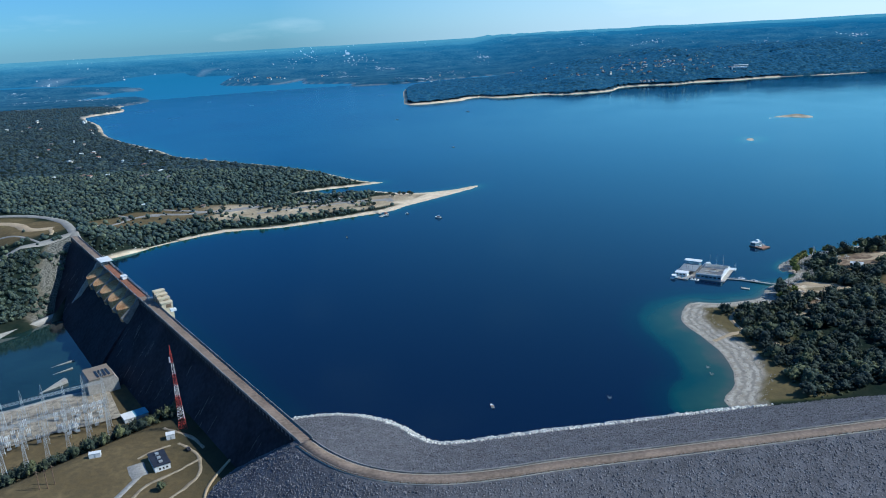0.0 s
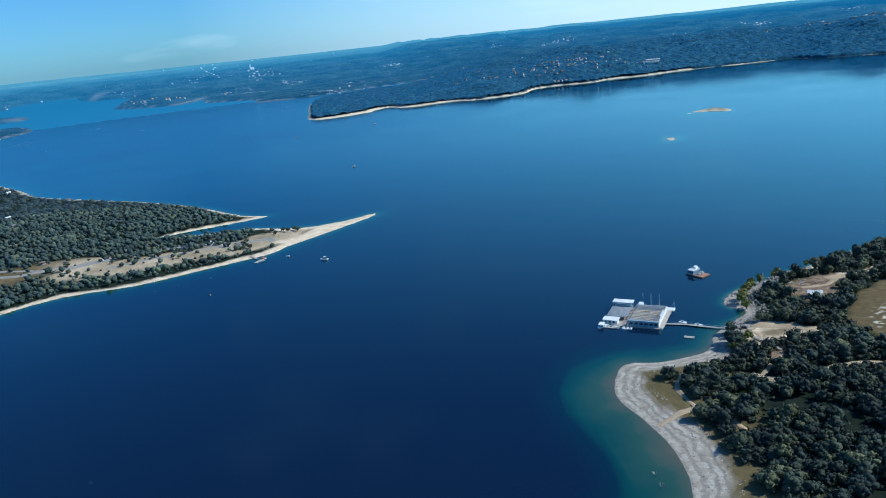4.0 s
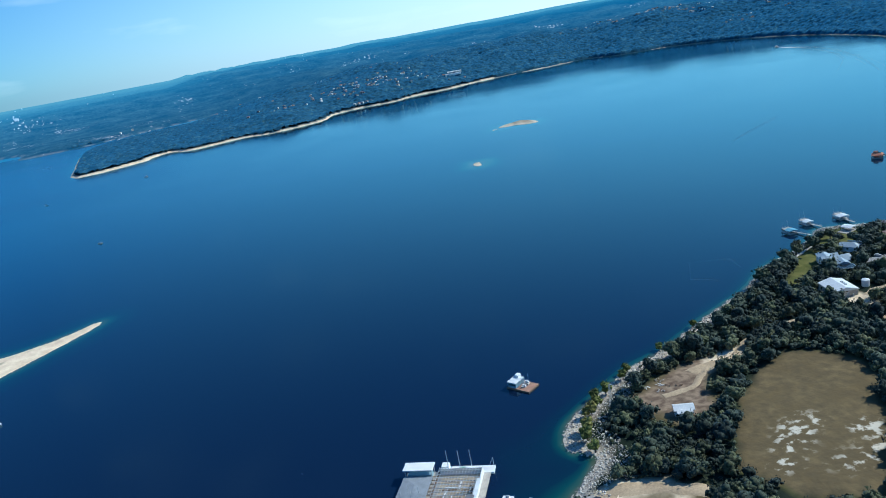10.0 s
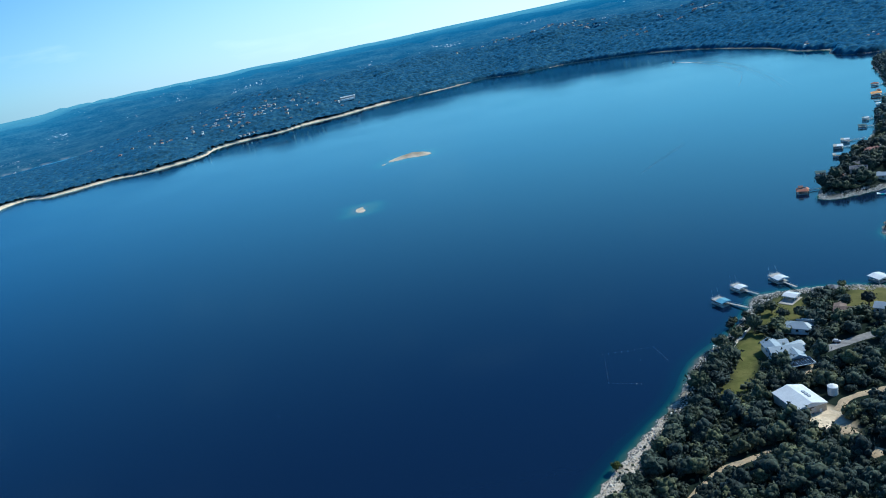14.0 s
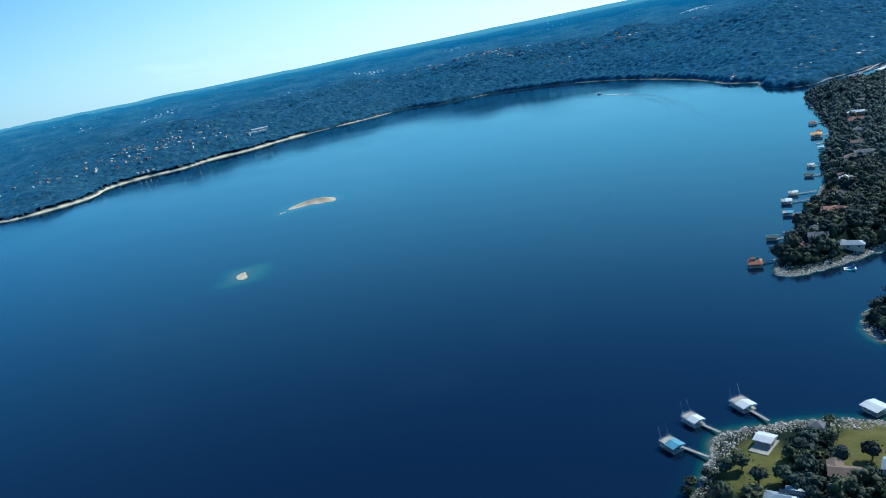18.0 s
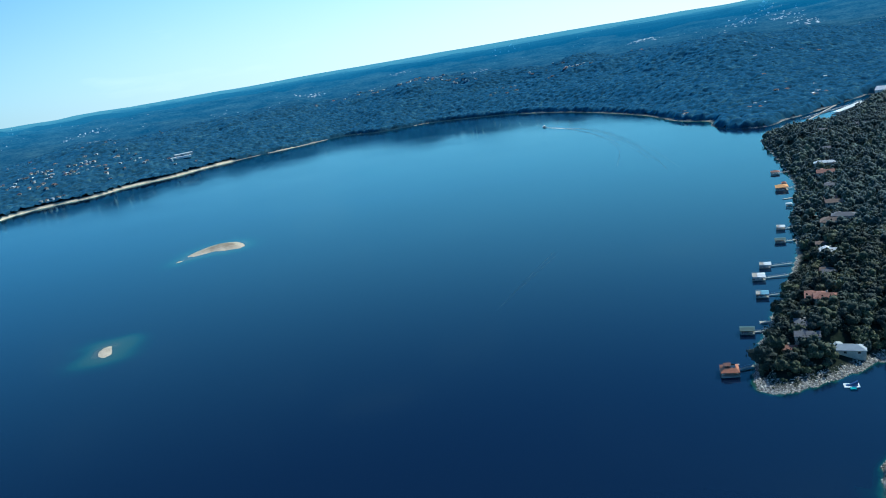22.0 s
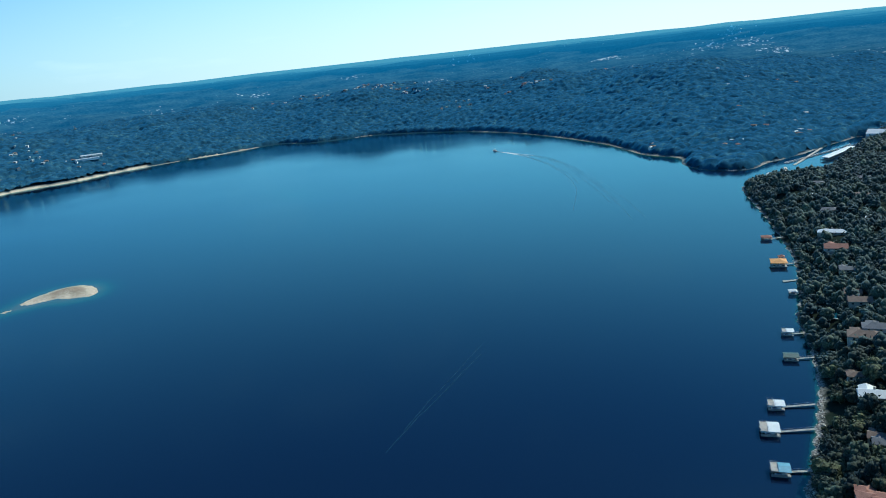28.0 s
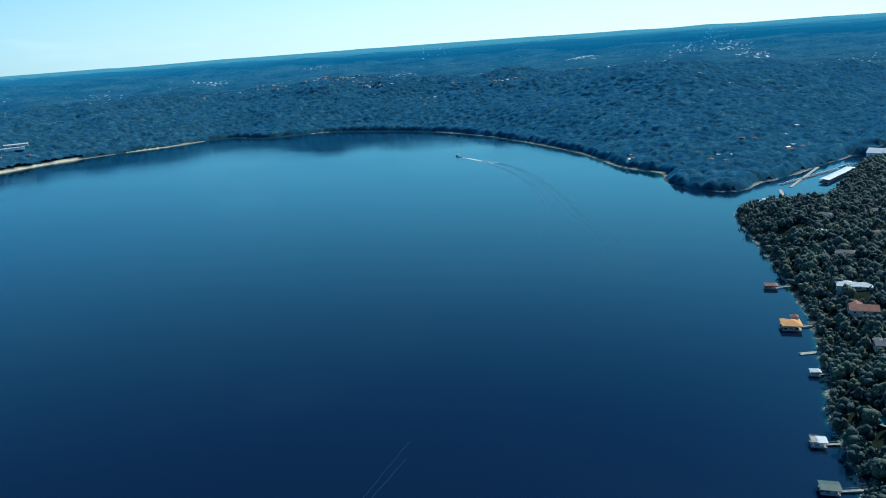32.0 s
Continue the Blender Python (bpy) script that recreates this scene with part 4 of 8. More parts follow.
# vertical construction joints and formwork ribs under the crest
bm = boxes((0, 0.5, 3.7, 3.92, CREST - 3.0, CREST - 0.4))
corbel_me = bpy.data.meshes.new("corbel")
bm.to_mesh(corbel_me), bm.free()
corbel_me.materials.append(M_concrete_dark)
for q in np.arange(6, DAM_L, 5.0):
    if not SP0 - 4 < q < SP1 + 2:
        share("corbel", corbel_me, dam, pose(q, 0, 0))
rs = np.random.default_rng(19)
for k in range(70):                                        # pale thin streaks of random place and length down the face
    q = rs.uniform(8, DAM_L - 30)
    if SP0 - 2 < q < SP1 + 2:
        continue
    u0 = rs.uniform(0.0, 0.75)
    u1 = min(0.98, u0 + rs.uniform(0.05, 0.3))
    (y0, z0), (y1, z1) = wallp[4], wallp[5]
    b2 = bmesh.new()
    beam(b2, (q, y0 + (y1 - y0) * u0, z0 + (z1 - z0) * u0), (q + rs.uniform(-1.5, 1.5), y0 + (y1 - y0) * u1, z0 + (z1 - z0) * u1), rs.uniform(0.06, 0.2))
    part("pale_streak", b2, M_concrete_dark, dam)
part("roadway", boxes((-2, DAM_L + 8, -2.7, 2.7, CREST - 0.5, CREST)), M_asphalt, dam, "pale worn roadway on the crest")
for y in (-3.8, 3.5):
    part("parapet", boxes((-1, DAM_L + 4, y, y + 0.35, CREST - 0.4, CREST + 1.1)), M_concrete_dark, dam)
part("kerb", boxes((-1, DAM_L + 4, 2.7, 3.5, CREST - 0.4, CREST + 0.2)), M_concrete_dark, dam)
part("kerb", boxes((-1, DAM_L + 4, -3.45, -2.7, CREST - 0.4, CREST + 0.2)), M_concrete_dark, dam)
bays = 5
bw = (SP1 - SP0) / bays
for i in range(bays + 1):
    x = SP0 + i * bw
    pw = 1.3 if i < bays else 1.8
    prof = [(-5.5, 5), (-5.5, CREST - 0.5), (5.0, CREST - 0.5), (8, 17), (20, 8) if i < bays else (34, -14), (16, 2) if i < bays else (18, -4)]
    # inner piers coloured darker as if shaded, end pier paler as if sunlit
    part("pier", sweep(bmesh.new(), prof, x - pw / 2, x + pw / 2), M_concrete if i == bays else M_concrete_dark, dam, "pale concrete pier between two spillway bays")
    if i < bays:
        b2, n, m2 = bmesh.new(), 8, 14                     # a rounded sill that bulges out under the deck
        hw = (bw - 1.6) / 2
        grid = []
        for a2 in range(m2 + 1):
            s2 = -1 + 2 * a2 / m2
            out = 4 + 15 * math.sqrt(max(0.0, 1 - s2 * s2))
            grid.append([b2.verts.new((x + bw / 2 + s2 * hw, -2.5 + (out + 2.5) * k / n, 17.0 - 5.5 * ((out * k / n) / 19) ** 1.6)) for k in range(n + 1)] + [b2.verts.new((x + bw / 2 + s2 * hw, out - 2.5, 17.0 - 5.5 * (out / 19) ** 1.6 - 6 - 0.5 * out))])
        for g0, g1 in zip(grid, grid[1:]):
            for k in range(n + 1):
                b2.faces.new((g0[k], g1[k], g1[k + 1], g0[k + 1]))
        part("gate_sill", b2, M_rust, dam, "rust-stained curved spillway crest")
        part("gate", boxes((x + 1.5, x + bw - 1.5, -3.6, -3.0, 13, CREST - 1)), M_rust_deck, dam, "rusty steel spillway gate")
part("bridge_deck", boxes((SP0, SP1 - 22, -3.9, 3.9, CREST - 0.45, CREST + 0.25)), M_rust_deck, dam, "reddish brown service deck over the gates")
bm = bmesh.new()
for y in (-4.3, 4.3):
    for q in np.arange(SP0, SP1, 4.0):
        beam(bm, (q, y, CREST), (q, y, CREST + 2.2), 0.2)
    beam(bm, (SP0, y, CREST + 2.2), (SP1, y, CREST + 2.2), 0.2)
    beam(bm, (SP0, y, CREST + 1.2), (SP1, y, CREST + 1.2), 0.15)
part("gantry_rail", bm, M_steel, dam)
crane = thing("gate_hoist", DAM_M @ pose(440, 0, CREST), "white roofed gate hoist house on the dam crest", "hoist")
part("canopy", boxes((-10, 10, -6.0, 5.0, 3.6, 4.1)), M_white, crane)
for sx in (-7, 7):
    for sy in (-4, 4):
        part("leg", boxes((sx - 0.3, sx + 0.3, sy - 0.3, sy + 0.3, 0.2, 3.6)), M_steel, crane)
part("machine_box", boxes((-4, 4, -2.5, 2.5, 0.2, 3.0)), M_steel, crane)
hut2 = thing("hoist_cabin", DAM_M @ pose(371, -1.5, CREST), "small white hoist cabin on the gate deck", "cabin")
part("cabin", boxes((-3.5, 3.5, -2.4, 2.0, 0.2, 2.8)), M_white, hut2)
part("roof", boxes((-3.8, 3.8, -2.7, 2.3, 2.8, 3.1)), M_white, hut2)
tower = thing("intake_tower", DAM_M @ pose(276, -9.5, 0), "cream stepped intake gatehouse towers on the dam", "gatehouse")
for k, (dx, w, h) in enumerate(((-9, 4.6, 3), (-3, 4.6, 5), (3, 4.6, 6.8), (9, 4.8, 8.4))):
    t2 = part("tower_block", boxes((dx - w / 2, dx + w / 2, -3.5, 5.2, -12, CREST + h)), M_cream, tower)
    part("cornice", boxes((dx - w / 2 - 0.4, dx + w / 2 + 0.4, -3.9, 5.6, CREST + h, CREST + h + 0.6)), M_cream, t2)
    part("recess", boxes((dx - 1.4, dx + 1.4, 5.2, 5.35, CREST + 1.2, CREST + h - 1.2)), M_brown, t2)
    part("recess", boxes((dx - w / 2 - 0.12, dx - w / 2, -2, 2, CREST + h - 4, CREST + h - 1)), M_brown, t2)
part("apron", boxes((-24, 20, 5, 7, -12, CREST - 0.5)), M_concrete, tower)
part("corner_buttress", sweep(bmesh.new(), [(4.4, -6), (4.4, CREST + 1.5), (8.5, CREST + 1.5), (9.0, 12), (13, -6)], 14, 19), M_concrete, tower)
part("walkway_ring", boxes((-24, -20.5, -2.5, 2, CREST - 1, CREST + 1.0)), M_white, tower, "white railing box beside the towers")

# ---- below the dam ----
M_river = material("green_river_water", (0.012, 0.035, 0.035), 0.08, vary=0.3, size=30, spec=0.5)
RV = -33.5
bm = bmesh.new()
bm.faces.new([bm.verts.new((x, y, RV)) for x, y in RIVER])
tagged(part("river_water", bm, M_river), "dark green still river pool below the dam", "river", kind="structure")
PH = Matrix.Translation((-268, 521, 2.5)) @ pose(0, 0, 0, 0, 0, 126)
ph = thing("powerhouse", PH, "concrete powerhouse with louvred sloping roof at the dam's foot", "powerhouse")
bm = sweep(bmesh.new(), [(-11, -42), (-11, -20), (-8, -15.5), (9, -15.5), (11, -17), (11, -42)], -12, 12)
part("hall", bm, M_concrete, ph)
part("roof_slab", boxes((-12.6, 12.6, -8.5, 9.5, -15.5, -14.9)), material("roof_concrete", (0.25, 0.2, 0.155), 0.9, vary=0.2, size=5), ph)
for k in range(4):
    part("skylight", boxes((-11 + 0 * k, 2, -6 + k * 2.6, -4.6 + k * 2.6, -14.9, -14.4)), M_dark, ph)
part("end_wall", boxes((12, 12.6, -9, 10, -42, -19)), M_wall, ph)
for k, (x, y, r, l, w, h) in enumerate(((-334, 585, 42, 26, 0.9, 1.2), (-326, 570, 42, 22, 0.9, 1.2), (-318, 540, 58, 26, 4.0, 3.5))):
    w2 = thing("training_wall", pose(x, y, RV - 2, 0, 0, r), "concrete training wall standing in the tailrace water", "wall", "tailrace walls")
    b2 = bmesh.new()                                      # a fin that runs out to a point under water
    tip = [b2.verts.new((-l / 2, y2, 1.6)) for y2 in (-0.1, 0.1)]
    butt = [b2.verts.new((l / 2, y2, z2)) for y2, z2 in ((-w, 0), (-w * 0.5, 2 + h), (w * 0.5, 2 + h), (w, 0))]
    for q in ((tip[0], butt[0], butt[1]), (tip[0], butt[1], butt[2], tip[1]), (tip[1], butt[2], butt[3]), (butt[3], butt[2], butt[1], butt[0]), (tip[1], butt[3], butt[0], tip[0])):
        b2.faces.new(q)
    part("body", b2, M_concrete, w2)
bankwall = tagged(ribbon("river_wall", smooth_line([(-436, 640), (-425, 655), (-410, 676), (-400, 695), (-392, 712)], 4), 2, -2, -29.5, M_concrete, 0, thick=8), "pale curved concrete river wall at the dam's foot", "wall", kind="structure")
tagged(ribbon("river_wall", smooth_line([(-258, 520), (-268, 515), (-291, 508), (-311, 496), (-331, 484), (-420, 440)], 4), 2.2, -1.2, LOW + 1.2, M_concrete, 0, thick=12), "concrete retaining wall along the switchyard bank", "wall", kind="structure")
M_yard = material("switchyard_gravel", (0.33, 0.285, 0.22), 0.95, vary=0.6, size=4, fine=0.6)
bm = bmesh.new()
top = [(-232, 470), (-258, 512), (-290, 505), (-330, 480), (-420, 436), (-420, 380), (-330, 410), (-300, 432), (-270, 452), (-246, 462)]
bm.faces.new([bm.verts.new((x, y, LOW + 1.3)) for x, y in top])
tagged(part("switchyard_pad", bm, M_yard), "pale gravel switchyard pad beside the river", "pad", kind="structure")


def lattice(bm, h, w0, w1, n, bar):
    """A four-legged lattice mast: legs, rings and crossed braces."""
    def ring(k):
        w = w0 + (w1 - w0) * k / n
        z = h * k / n
        return [(w * sx / 2, w * sy / 2, z) for sx, sy in ((-1, -1), (1, -1), (1, 1), (-1, 1))]
    for k in range(n):
        a, b = ring(k), ring(k + 1)
        for i in range(4):
            j = (i + 1) % 4
            beam(bm, a[i], b[i], bar, 3)
            beam(bm, a[i], b[j], bar * 0.6, 3)
            beam(bm, a[j], b[i], bar * 0.6, 3)
            beam(bm, b[i], b[j], bar * 0.6, 3)
    return bm


M_red = material("red_mast_paint", (0.5, 0.07, 0.05), 0.6, vary=0.15, size=3)
mast = thing("radio_mast", pose(-171, 422, YARD, 0, 0, 20), "red and white lattice radio mast on the dam yard", "mast")
H_MAST, NB = 53.0, 7
for k in range(NB):
    w0, w1 = 5.2 - 4.3 * (k / NB) ** 0.6, 5.2 - 4.3 * ((k + 1) / NB) ** 0.6
    o = part("mast_section", lattice(bmesh.new(), H_MAST / NB, w0, w1, 4, 0.13), M_red if k % 2 == 0 else M_white, mast, "red lattice section" if k % 2 == 0 else "white lattice section")
    o.matrix_basis = pose(0, 0, H_MAST / NB * k)
part("antenna", boxes((-0.22, 0.22, -0.22, 0.22, H_MAST, H_MAST + 4)), M_red, mast)
part("panel_antenna", boxes((-1.5, -0.7, -0.4, 0.4, H_MAST - 7, H_MAST - 3.5)), M_white, mast)
pylon_me = bpy.data.meshes.new("pylon")
bm = lattice(bmesh.new(), 22, 3.2, 1.0, 8, 0.15)
lattice_top = [(-1.2, 0, 22), (1.2, 0, 22), (0, 0, 27)]
beam(bm, (-0.7, 0, 22), (0, 0, 27.5), 0.2), beam(bm, (0.7, 0, 22), (0, 0, 27.5), 0.2)
bm.to_mesh(pylon_me), bm.free()
pylon_me.materials.append(M_steel)
bar_me = bpy.data.meshes.new("crossbar")
bm = bmesh.new()
for y in (-0.7, 0.7):
    for z in (0, 1.4):
        beam(bm, (0, y, z), (15, y, z), 0.2, 3)
for k in range(10):
    beam(bm, (k * 1.5, -0.7, 0), (k * 1.5 + 1.5, -0.7, 1.4), 0.13, 3)
    beam(bm, (k * 1.5, 0.7, 1.4), (k * 1.5 + 1.5, 0.7, 0), 0.13, 3)
bm.to_mesh(bar_me), bm.free()
bar_me.materials.append(M_steel)
ins_me = bpy.data.meshes.new("insulator")
bm = bmesh.new()
for k in range(4):
    beam(bm, (0, 0, k * 0.6), (0, 0, k * 0.6 + 0.35), 0.5, 6)
beam(bm, (0, 0, -2.6), (0, 0, 2.6), 0.16, 4)
bm.to_mesh(ins_me), bm.free()
ins_me.materials.append(M_white)
row = Vector((-0.86, -0.5, 0))
for r, (ox, oy) in enumerate(((-220, 427), (-236, 460), (-252, 492))):
    g = thing("switchyard_gantry", pose(0, 0, 0), "galvanised steel lattice gantry row in the switchyard", "gantry", "switchyard gantries")
    for k in range(9 if r else 7):
        p = Vector((ox, oy, 0)) + row * (k * (13 if r else 12.2))
        p.z = gz(p.x, p.y) + 0.1
        share("lattice_column", pylon_me, g, pose(p.x, p.y, p.z, 0, 0, 30))
        if k and r:
            share("crossbar", bar_me, g, pose(p.x, p.y, p.z + 18, 0, 0, 30) @ pose(0, 0, 0) @ Matrix.Diagonal((13 / 15, 1, 1, 1)))
rng = np.random.default_rng(12)
for k in range(60):
    u, w = rng.random(), rng.random()
    p = Vector((-236, 462, 0)) + row * (u * 110) + Vector((-0.45, 0.78, 0)) * (w * 34)
    eq = thing("breaker", pose(p.x, p.y, LOW + 1.3, 0, 0, 30), "grey switchgear unit with stacked white insulators", "switchgear", "switchgear units")
    part("frame", boxes((-1.3, 1.3, -0.5, 0.5, 0, 1.0 + rng.random())), M_steel, eq)
    for q in (-1, 0, 1):
        share("insulator", ins_me, eq, pose(q, 0, 3.6))
for k in range(22):
    p = Vector((-240, 466, 0)) + row * (k * 5.2)
    q = p + Vector((-0.45, 0.78, 0)) * 36
    st = thing("bus_support", pose(0, 0, 0), "thin steel bus bar across the switchyard", "bus bar", "bus bars")
    b2 = bmesh.new()
    beam(b2, (p.x, p.y, LOW + 8 + k % 3), (q.x, q.y, LOW + 8 + k % 3), 0.18, 3)
    for s in (0.05, 0.5, 0.95):
        c = p.lerp(q, s)
        beam(b2, (c.x, c.y, LOW + 1), (c.x, c.y, LOW + 8 + k % 3), 0.22, 3)
    part("bar", b2, M_steel, st)
shed = thing("metal_shed", pose(-222.5, 470, LOW, 0, 0, 36), "metal shed with half white, half blue roof", "shed")
part("wall", boxes((-8, 8, -5, 5, 0, 3)), M_metal_roof, shed)
part("roof", boxes((-8.4, -0.5, -5.4, 5.4, 3, 3.4)), M_white, shed, "white roof half")
part("roof", boxes((-0.5, 8.4, -5.4, 5.4, 3, 3.4)), M_blue_roof, shed, "blue roof half")
for k in range(3):
    part("shed_door", boxes((-6 + k * 4.5, -3.5 + k * 4.5, -5.05, -5, 0, 2.4)), M_steel, shed)
off = thing("dam_office", pose(-171.5, 381.5, YARD, 0, 0, 32), "white block building with dark flat roof", "building")
part("wall", boxes((-4.4, 4.4, -8.5, 8.5, 0, 3.6)), M_white, off)
part("roof", boxes((-4.8, 4.8, -8.9, 8.9, 3.6, 4.0)), material("dark_membrane_roof", (0.03, 0.035, 0.05), 0.7, vary=0.2, size=4), off)
for k in range(3):
    part("roof_unit", boxes((-1, 1, -6 + k * 5, -4.4 + k * 5, 4.0, 4.9)), M_steel, off)
    part("window", boxes((-2 + k * 2, -1 + k * 2, -8.56, -8.5, 1, 2.2)), M_dark, off)
for n2, x, y, w, l, h, r in (("instrument_hut", -175, 411, 4, 5, 3.2, 20), ("site_trailer", -214, 393, 3, 6.5, 2.8, 15)):
    o = thing(n2, pose(x, y, gz(x, y), 0, 0, r), "small white hut on the dry grass yard", "hut")
    part("wall", boxes((-l / 2, l / 2, -w / 2, w / 2, 0, h)), M_white, o)
    part("roof", boxes((-l / 2 - .2, l / 2 + .2, -w / 2 - .2, w / 2 + .2, h, h + 0.25)), M_white, o)
    part("door", boxes((-0.5, 0.5, -w / 2 - 0.05, -w / 2, 0, 2)), M_steel, o)
for x, y in ((-231, 361), (-227, 362), (-225, 366)):
    o = thing("timber_pole", pose(x, y, gz(x, y)), "tall brown timber pole with crossarm", "pole", "yard poles")
    b2 = bmesh.new()
    beam(b2, (0, 0, 0), (0, 0, 12), 0.45, 6)
    part("pole", b2, M_brown, o)
    part("crossarm", boxes((-1.6, 1.6, -0.12, 0.12, 11, 11.3)), M_brown, o)
for nm, pts, wd in (("yard_pad", [(-186, 382), (-182, 375), (-178, 369)], 5.5), ("yard_track", [(-179, 370), (-181, 361), (-184, 348), (-192, 328)], 2.0)):
    tagged(track(nm, pts, wd, M_concrete, 0.05, 0.25), "pale concrete pad and drive in the dam yard", "pavement", kind="structure")
M_dirt_dull = material("worn_earth_track", (0.36, 0.29, 0.2), 0.95, vary=0.35, size=5, fine=0.8)
for pts in ([(-168, 404), (-158, 396), (-150, 386), (-145, 369), (-148, 357), (-156, 342)], [(-172, 402), (-182, 395), (-187, 388)], [(-150, 384), (-160, 371), (-171, 360), (-175, 346)], [(-150, 396), (-162, 410), (-184, 424)]):
    tagged(track("dirt_track", pts, 1.2, M_dirt_dull, 0.7, 0.14), "pale dirt track in the dam yard", "track", kind="structure")
tagged(ribbon("embankment_gutter", smooth_line([(-132, 335), (-135.5, 350), (-135, 362), (-132, 373), (-127, 384)], 6), 0.8, -0.8, lambda x, y: np.maximum(ground_at(x, y), bank_height(x, y)), M_dirt, 0.5, thick=1.4), "pale gutter along the embankment's toe", "gutter", kind="structure")

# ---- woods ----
def leaf_material(name, dark, light, gold, haze_sheen=0.0, spec=0.15, haze_tint=(0.3, 0.62, 1.0), far_off=False):
    mt = bpy.data.materials.new(name)
    mt.use_nodes = True
    n, l = mt.node_tree.nodes, mt.node_tree.links
    bs = n["Principled BSDF"]
    bs.inputs["Roughness"].default_value, bs.inputs["Specular IOR Level"].default_value = 0.75, spec
    bs.inputs["Sheen Weight"].default_value, bs.inputs["Sheen Roughness"].default_value = haze_sheen, 0.6      # blue sheen that stands in for the haze of distance
    bs.inputs["Sheen Tint"].default_value = (*haze_tint, 1)
    geo = n.new("ShaderNodeNewGeometry")
    oi = n.new("ShaderNodeObjectInfo")
    nz = n.new("ShaderNodeTexNoise")
    nz.inputs["Scale"].default_value, nz.inputs["Detail"].default_value = 1 / 0.9, 3
    l.new(geo.outputs["Position"], nz.inputs["Vector"])
    big = n.new("ShaderNodeTexNoise")
    big.inputs["Scale"].default_value, big.inputs["Detail"].default_value = 1 / 24.0, 3
    l.new(geo.outputs["Position"], big.inputs["Vector"])
    ad = n.new("ShaderNodeMath")
    tone = n.new("ShaderNodeAttribute")
    tone.attribute_name = "tone"
    l.new(tone.outputs["Fac"], ad.inputs[0]), l.new(oi.outputs["Random"], ad.inputs[1])
    fr0 = n.new("ShaderNodeMath")
    fr0.operation = "FRACT"
    l.new(ad.outputs[0], fr0.inputs[0])
    fr = n.new("ShaderNodeMath")
    fr.operation, fr.inputs[1].default_value = "MULTIPLY_ADD", 0.16
    l.new(geo.outputs["Random Per Island"], fr.inputs[0]), l.new(fr0.outputs[0], fr.inputs[2])
    rp = n.new("ShaderNodeValToRGB")
    e = rp.color_ramp.elements
    e[0].position, e[0].color = 0.0, (*dark, 1)
    e[1].position, e[1].color = 1.0, (*gold, 1)
    q = e.new(0.8)
    q.color = (*light, 1)
    l.new(fr.outputs[0], rp.inputs[0])
    m1 = n.new("ShaderNodeMix")
    m1.data_type, m1.blend_type = "RGBA", "MULTIPLY"
    mr = n.new("ShaderNodeMapRange")
    mr.inputs[1].default_value, mr.inputs[2].default_value, mr.inputs[3].default_value, mr.inputs[4].default_value = 0.35, 0.68, 0.8 if far_off else 0.45, 1.15 if far_off else 1.35
    l.new(nz.outputs[0], mr.inputs[0])
    m1.inputs[0].default_value = 1.0
    l.new(rp.outputs[0], m1.inputs[6]), l.new(mr.outputs[0], m1.inputs[7])
    m2 = n.new("ShaderNodeMix")
    m2.data_type, m2.blend_type = "RGBA", "MULTIPLY"
    m2.inputs[0].default_value = 1.0
    mr2 = n.new("ShaderNodeMapRange")
    mr2.inputs[1].default_value, mr2.inputs[2].default_value, mr2.inputs[3].default_value, mr2.inputs[4].default_value = 0.35, 0.65, 0.6, 1.35
    l.new(big.outputs[0], mr2.inputs[0])
    l.new(m1.outputs[2], m2.inputs[6]), l.new(mr2.outputs[0], m2.inputs[7])
    l.new(m2.outputs[2], bs.inputs["Base Color"])
    bp = n.new("ShaderNodeBump")
    bp.inputs["Strength"].default_value, bp.inputs["Distance"].default_value = 0.2 if far_off else 0.9, 0.3
    l.new(nz.outputs[0], bp.inputs["Height"]), l.new(bp.outputs[0], bs.inputs["Normal"])
    return mt


M_leaf = leaf_material("juniper_oak_foliage", (0.03, 0.042, 0.034), (0.062, 0.077, 0.047), (0.115, 0.122, 0.056), 0.05)
# far woods: the blue of hazy air is mixed into the leaf colours
M_leaf_far = leaf_material("haze_blue_foliage", (0.019, 0.054, 0.078), (0.028, 0.074, 0.1), (0.056, 0.12, 0.125), 0.25, 0.0, (0.06, 0.45, 1.0), True)
M_leaf_mid = leaf_material("shaded_oak_foliage", (0.046, 0.068, 0.054), (0.076, 0.1, 0.07), (0.118, 0.136, 0.078), 0.12)
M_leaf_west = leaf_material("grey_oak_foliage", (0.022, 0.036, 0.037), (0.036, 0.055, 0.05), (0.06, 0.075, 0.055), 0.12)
M_willow = leaf_material("willow_foliage", (0.10, 0.12, 0.03), (0.17, 0.18, 0.05), (0.22, 0.2, 0.06))
M_bark = material("grey_bark", (0.13, 0.1, 0.08), 0.95, vary=0.3, size=1)


def ico(sub):
    bm = bmesh.new()
    bmesh.ops.create_icosphere(bm, subdivisions=sub, radius=1)
    v = np.array([x.co[:] for x in bm.verts])
    f = np.array([[x.index for x in q.verts] for q in bm.faces])
    bm.free()
    return v, f


ICO1, ICO2 = ico(1), ico(2)


def lump(rng, base, centre, radius, rough=0.28, flat=0.8):
    v, f = base
    r = 1 + rough * (rng.random(len(v)) * 2 - 1)
    return v * r[:, None] * radius * (1, 1, flat) + centre, f


def join(pieces):
    v, f, k = [], [], 0
    for a, b in pieces:
        v.append(a), f.append(b + k)
        k += len(a)
    return np.vstack(v), np.vstack(f)


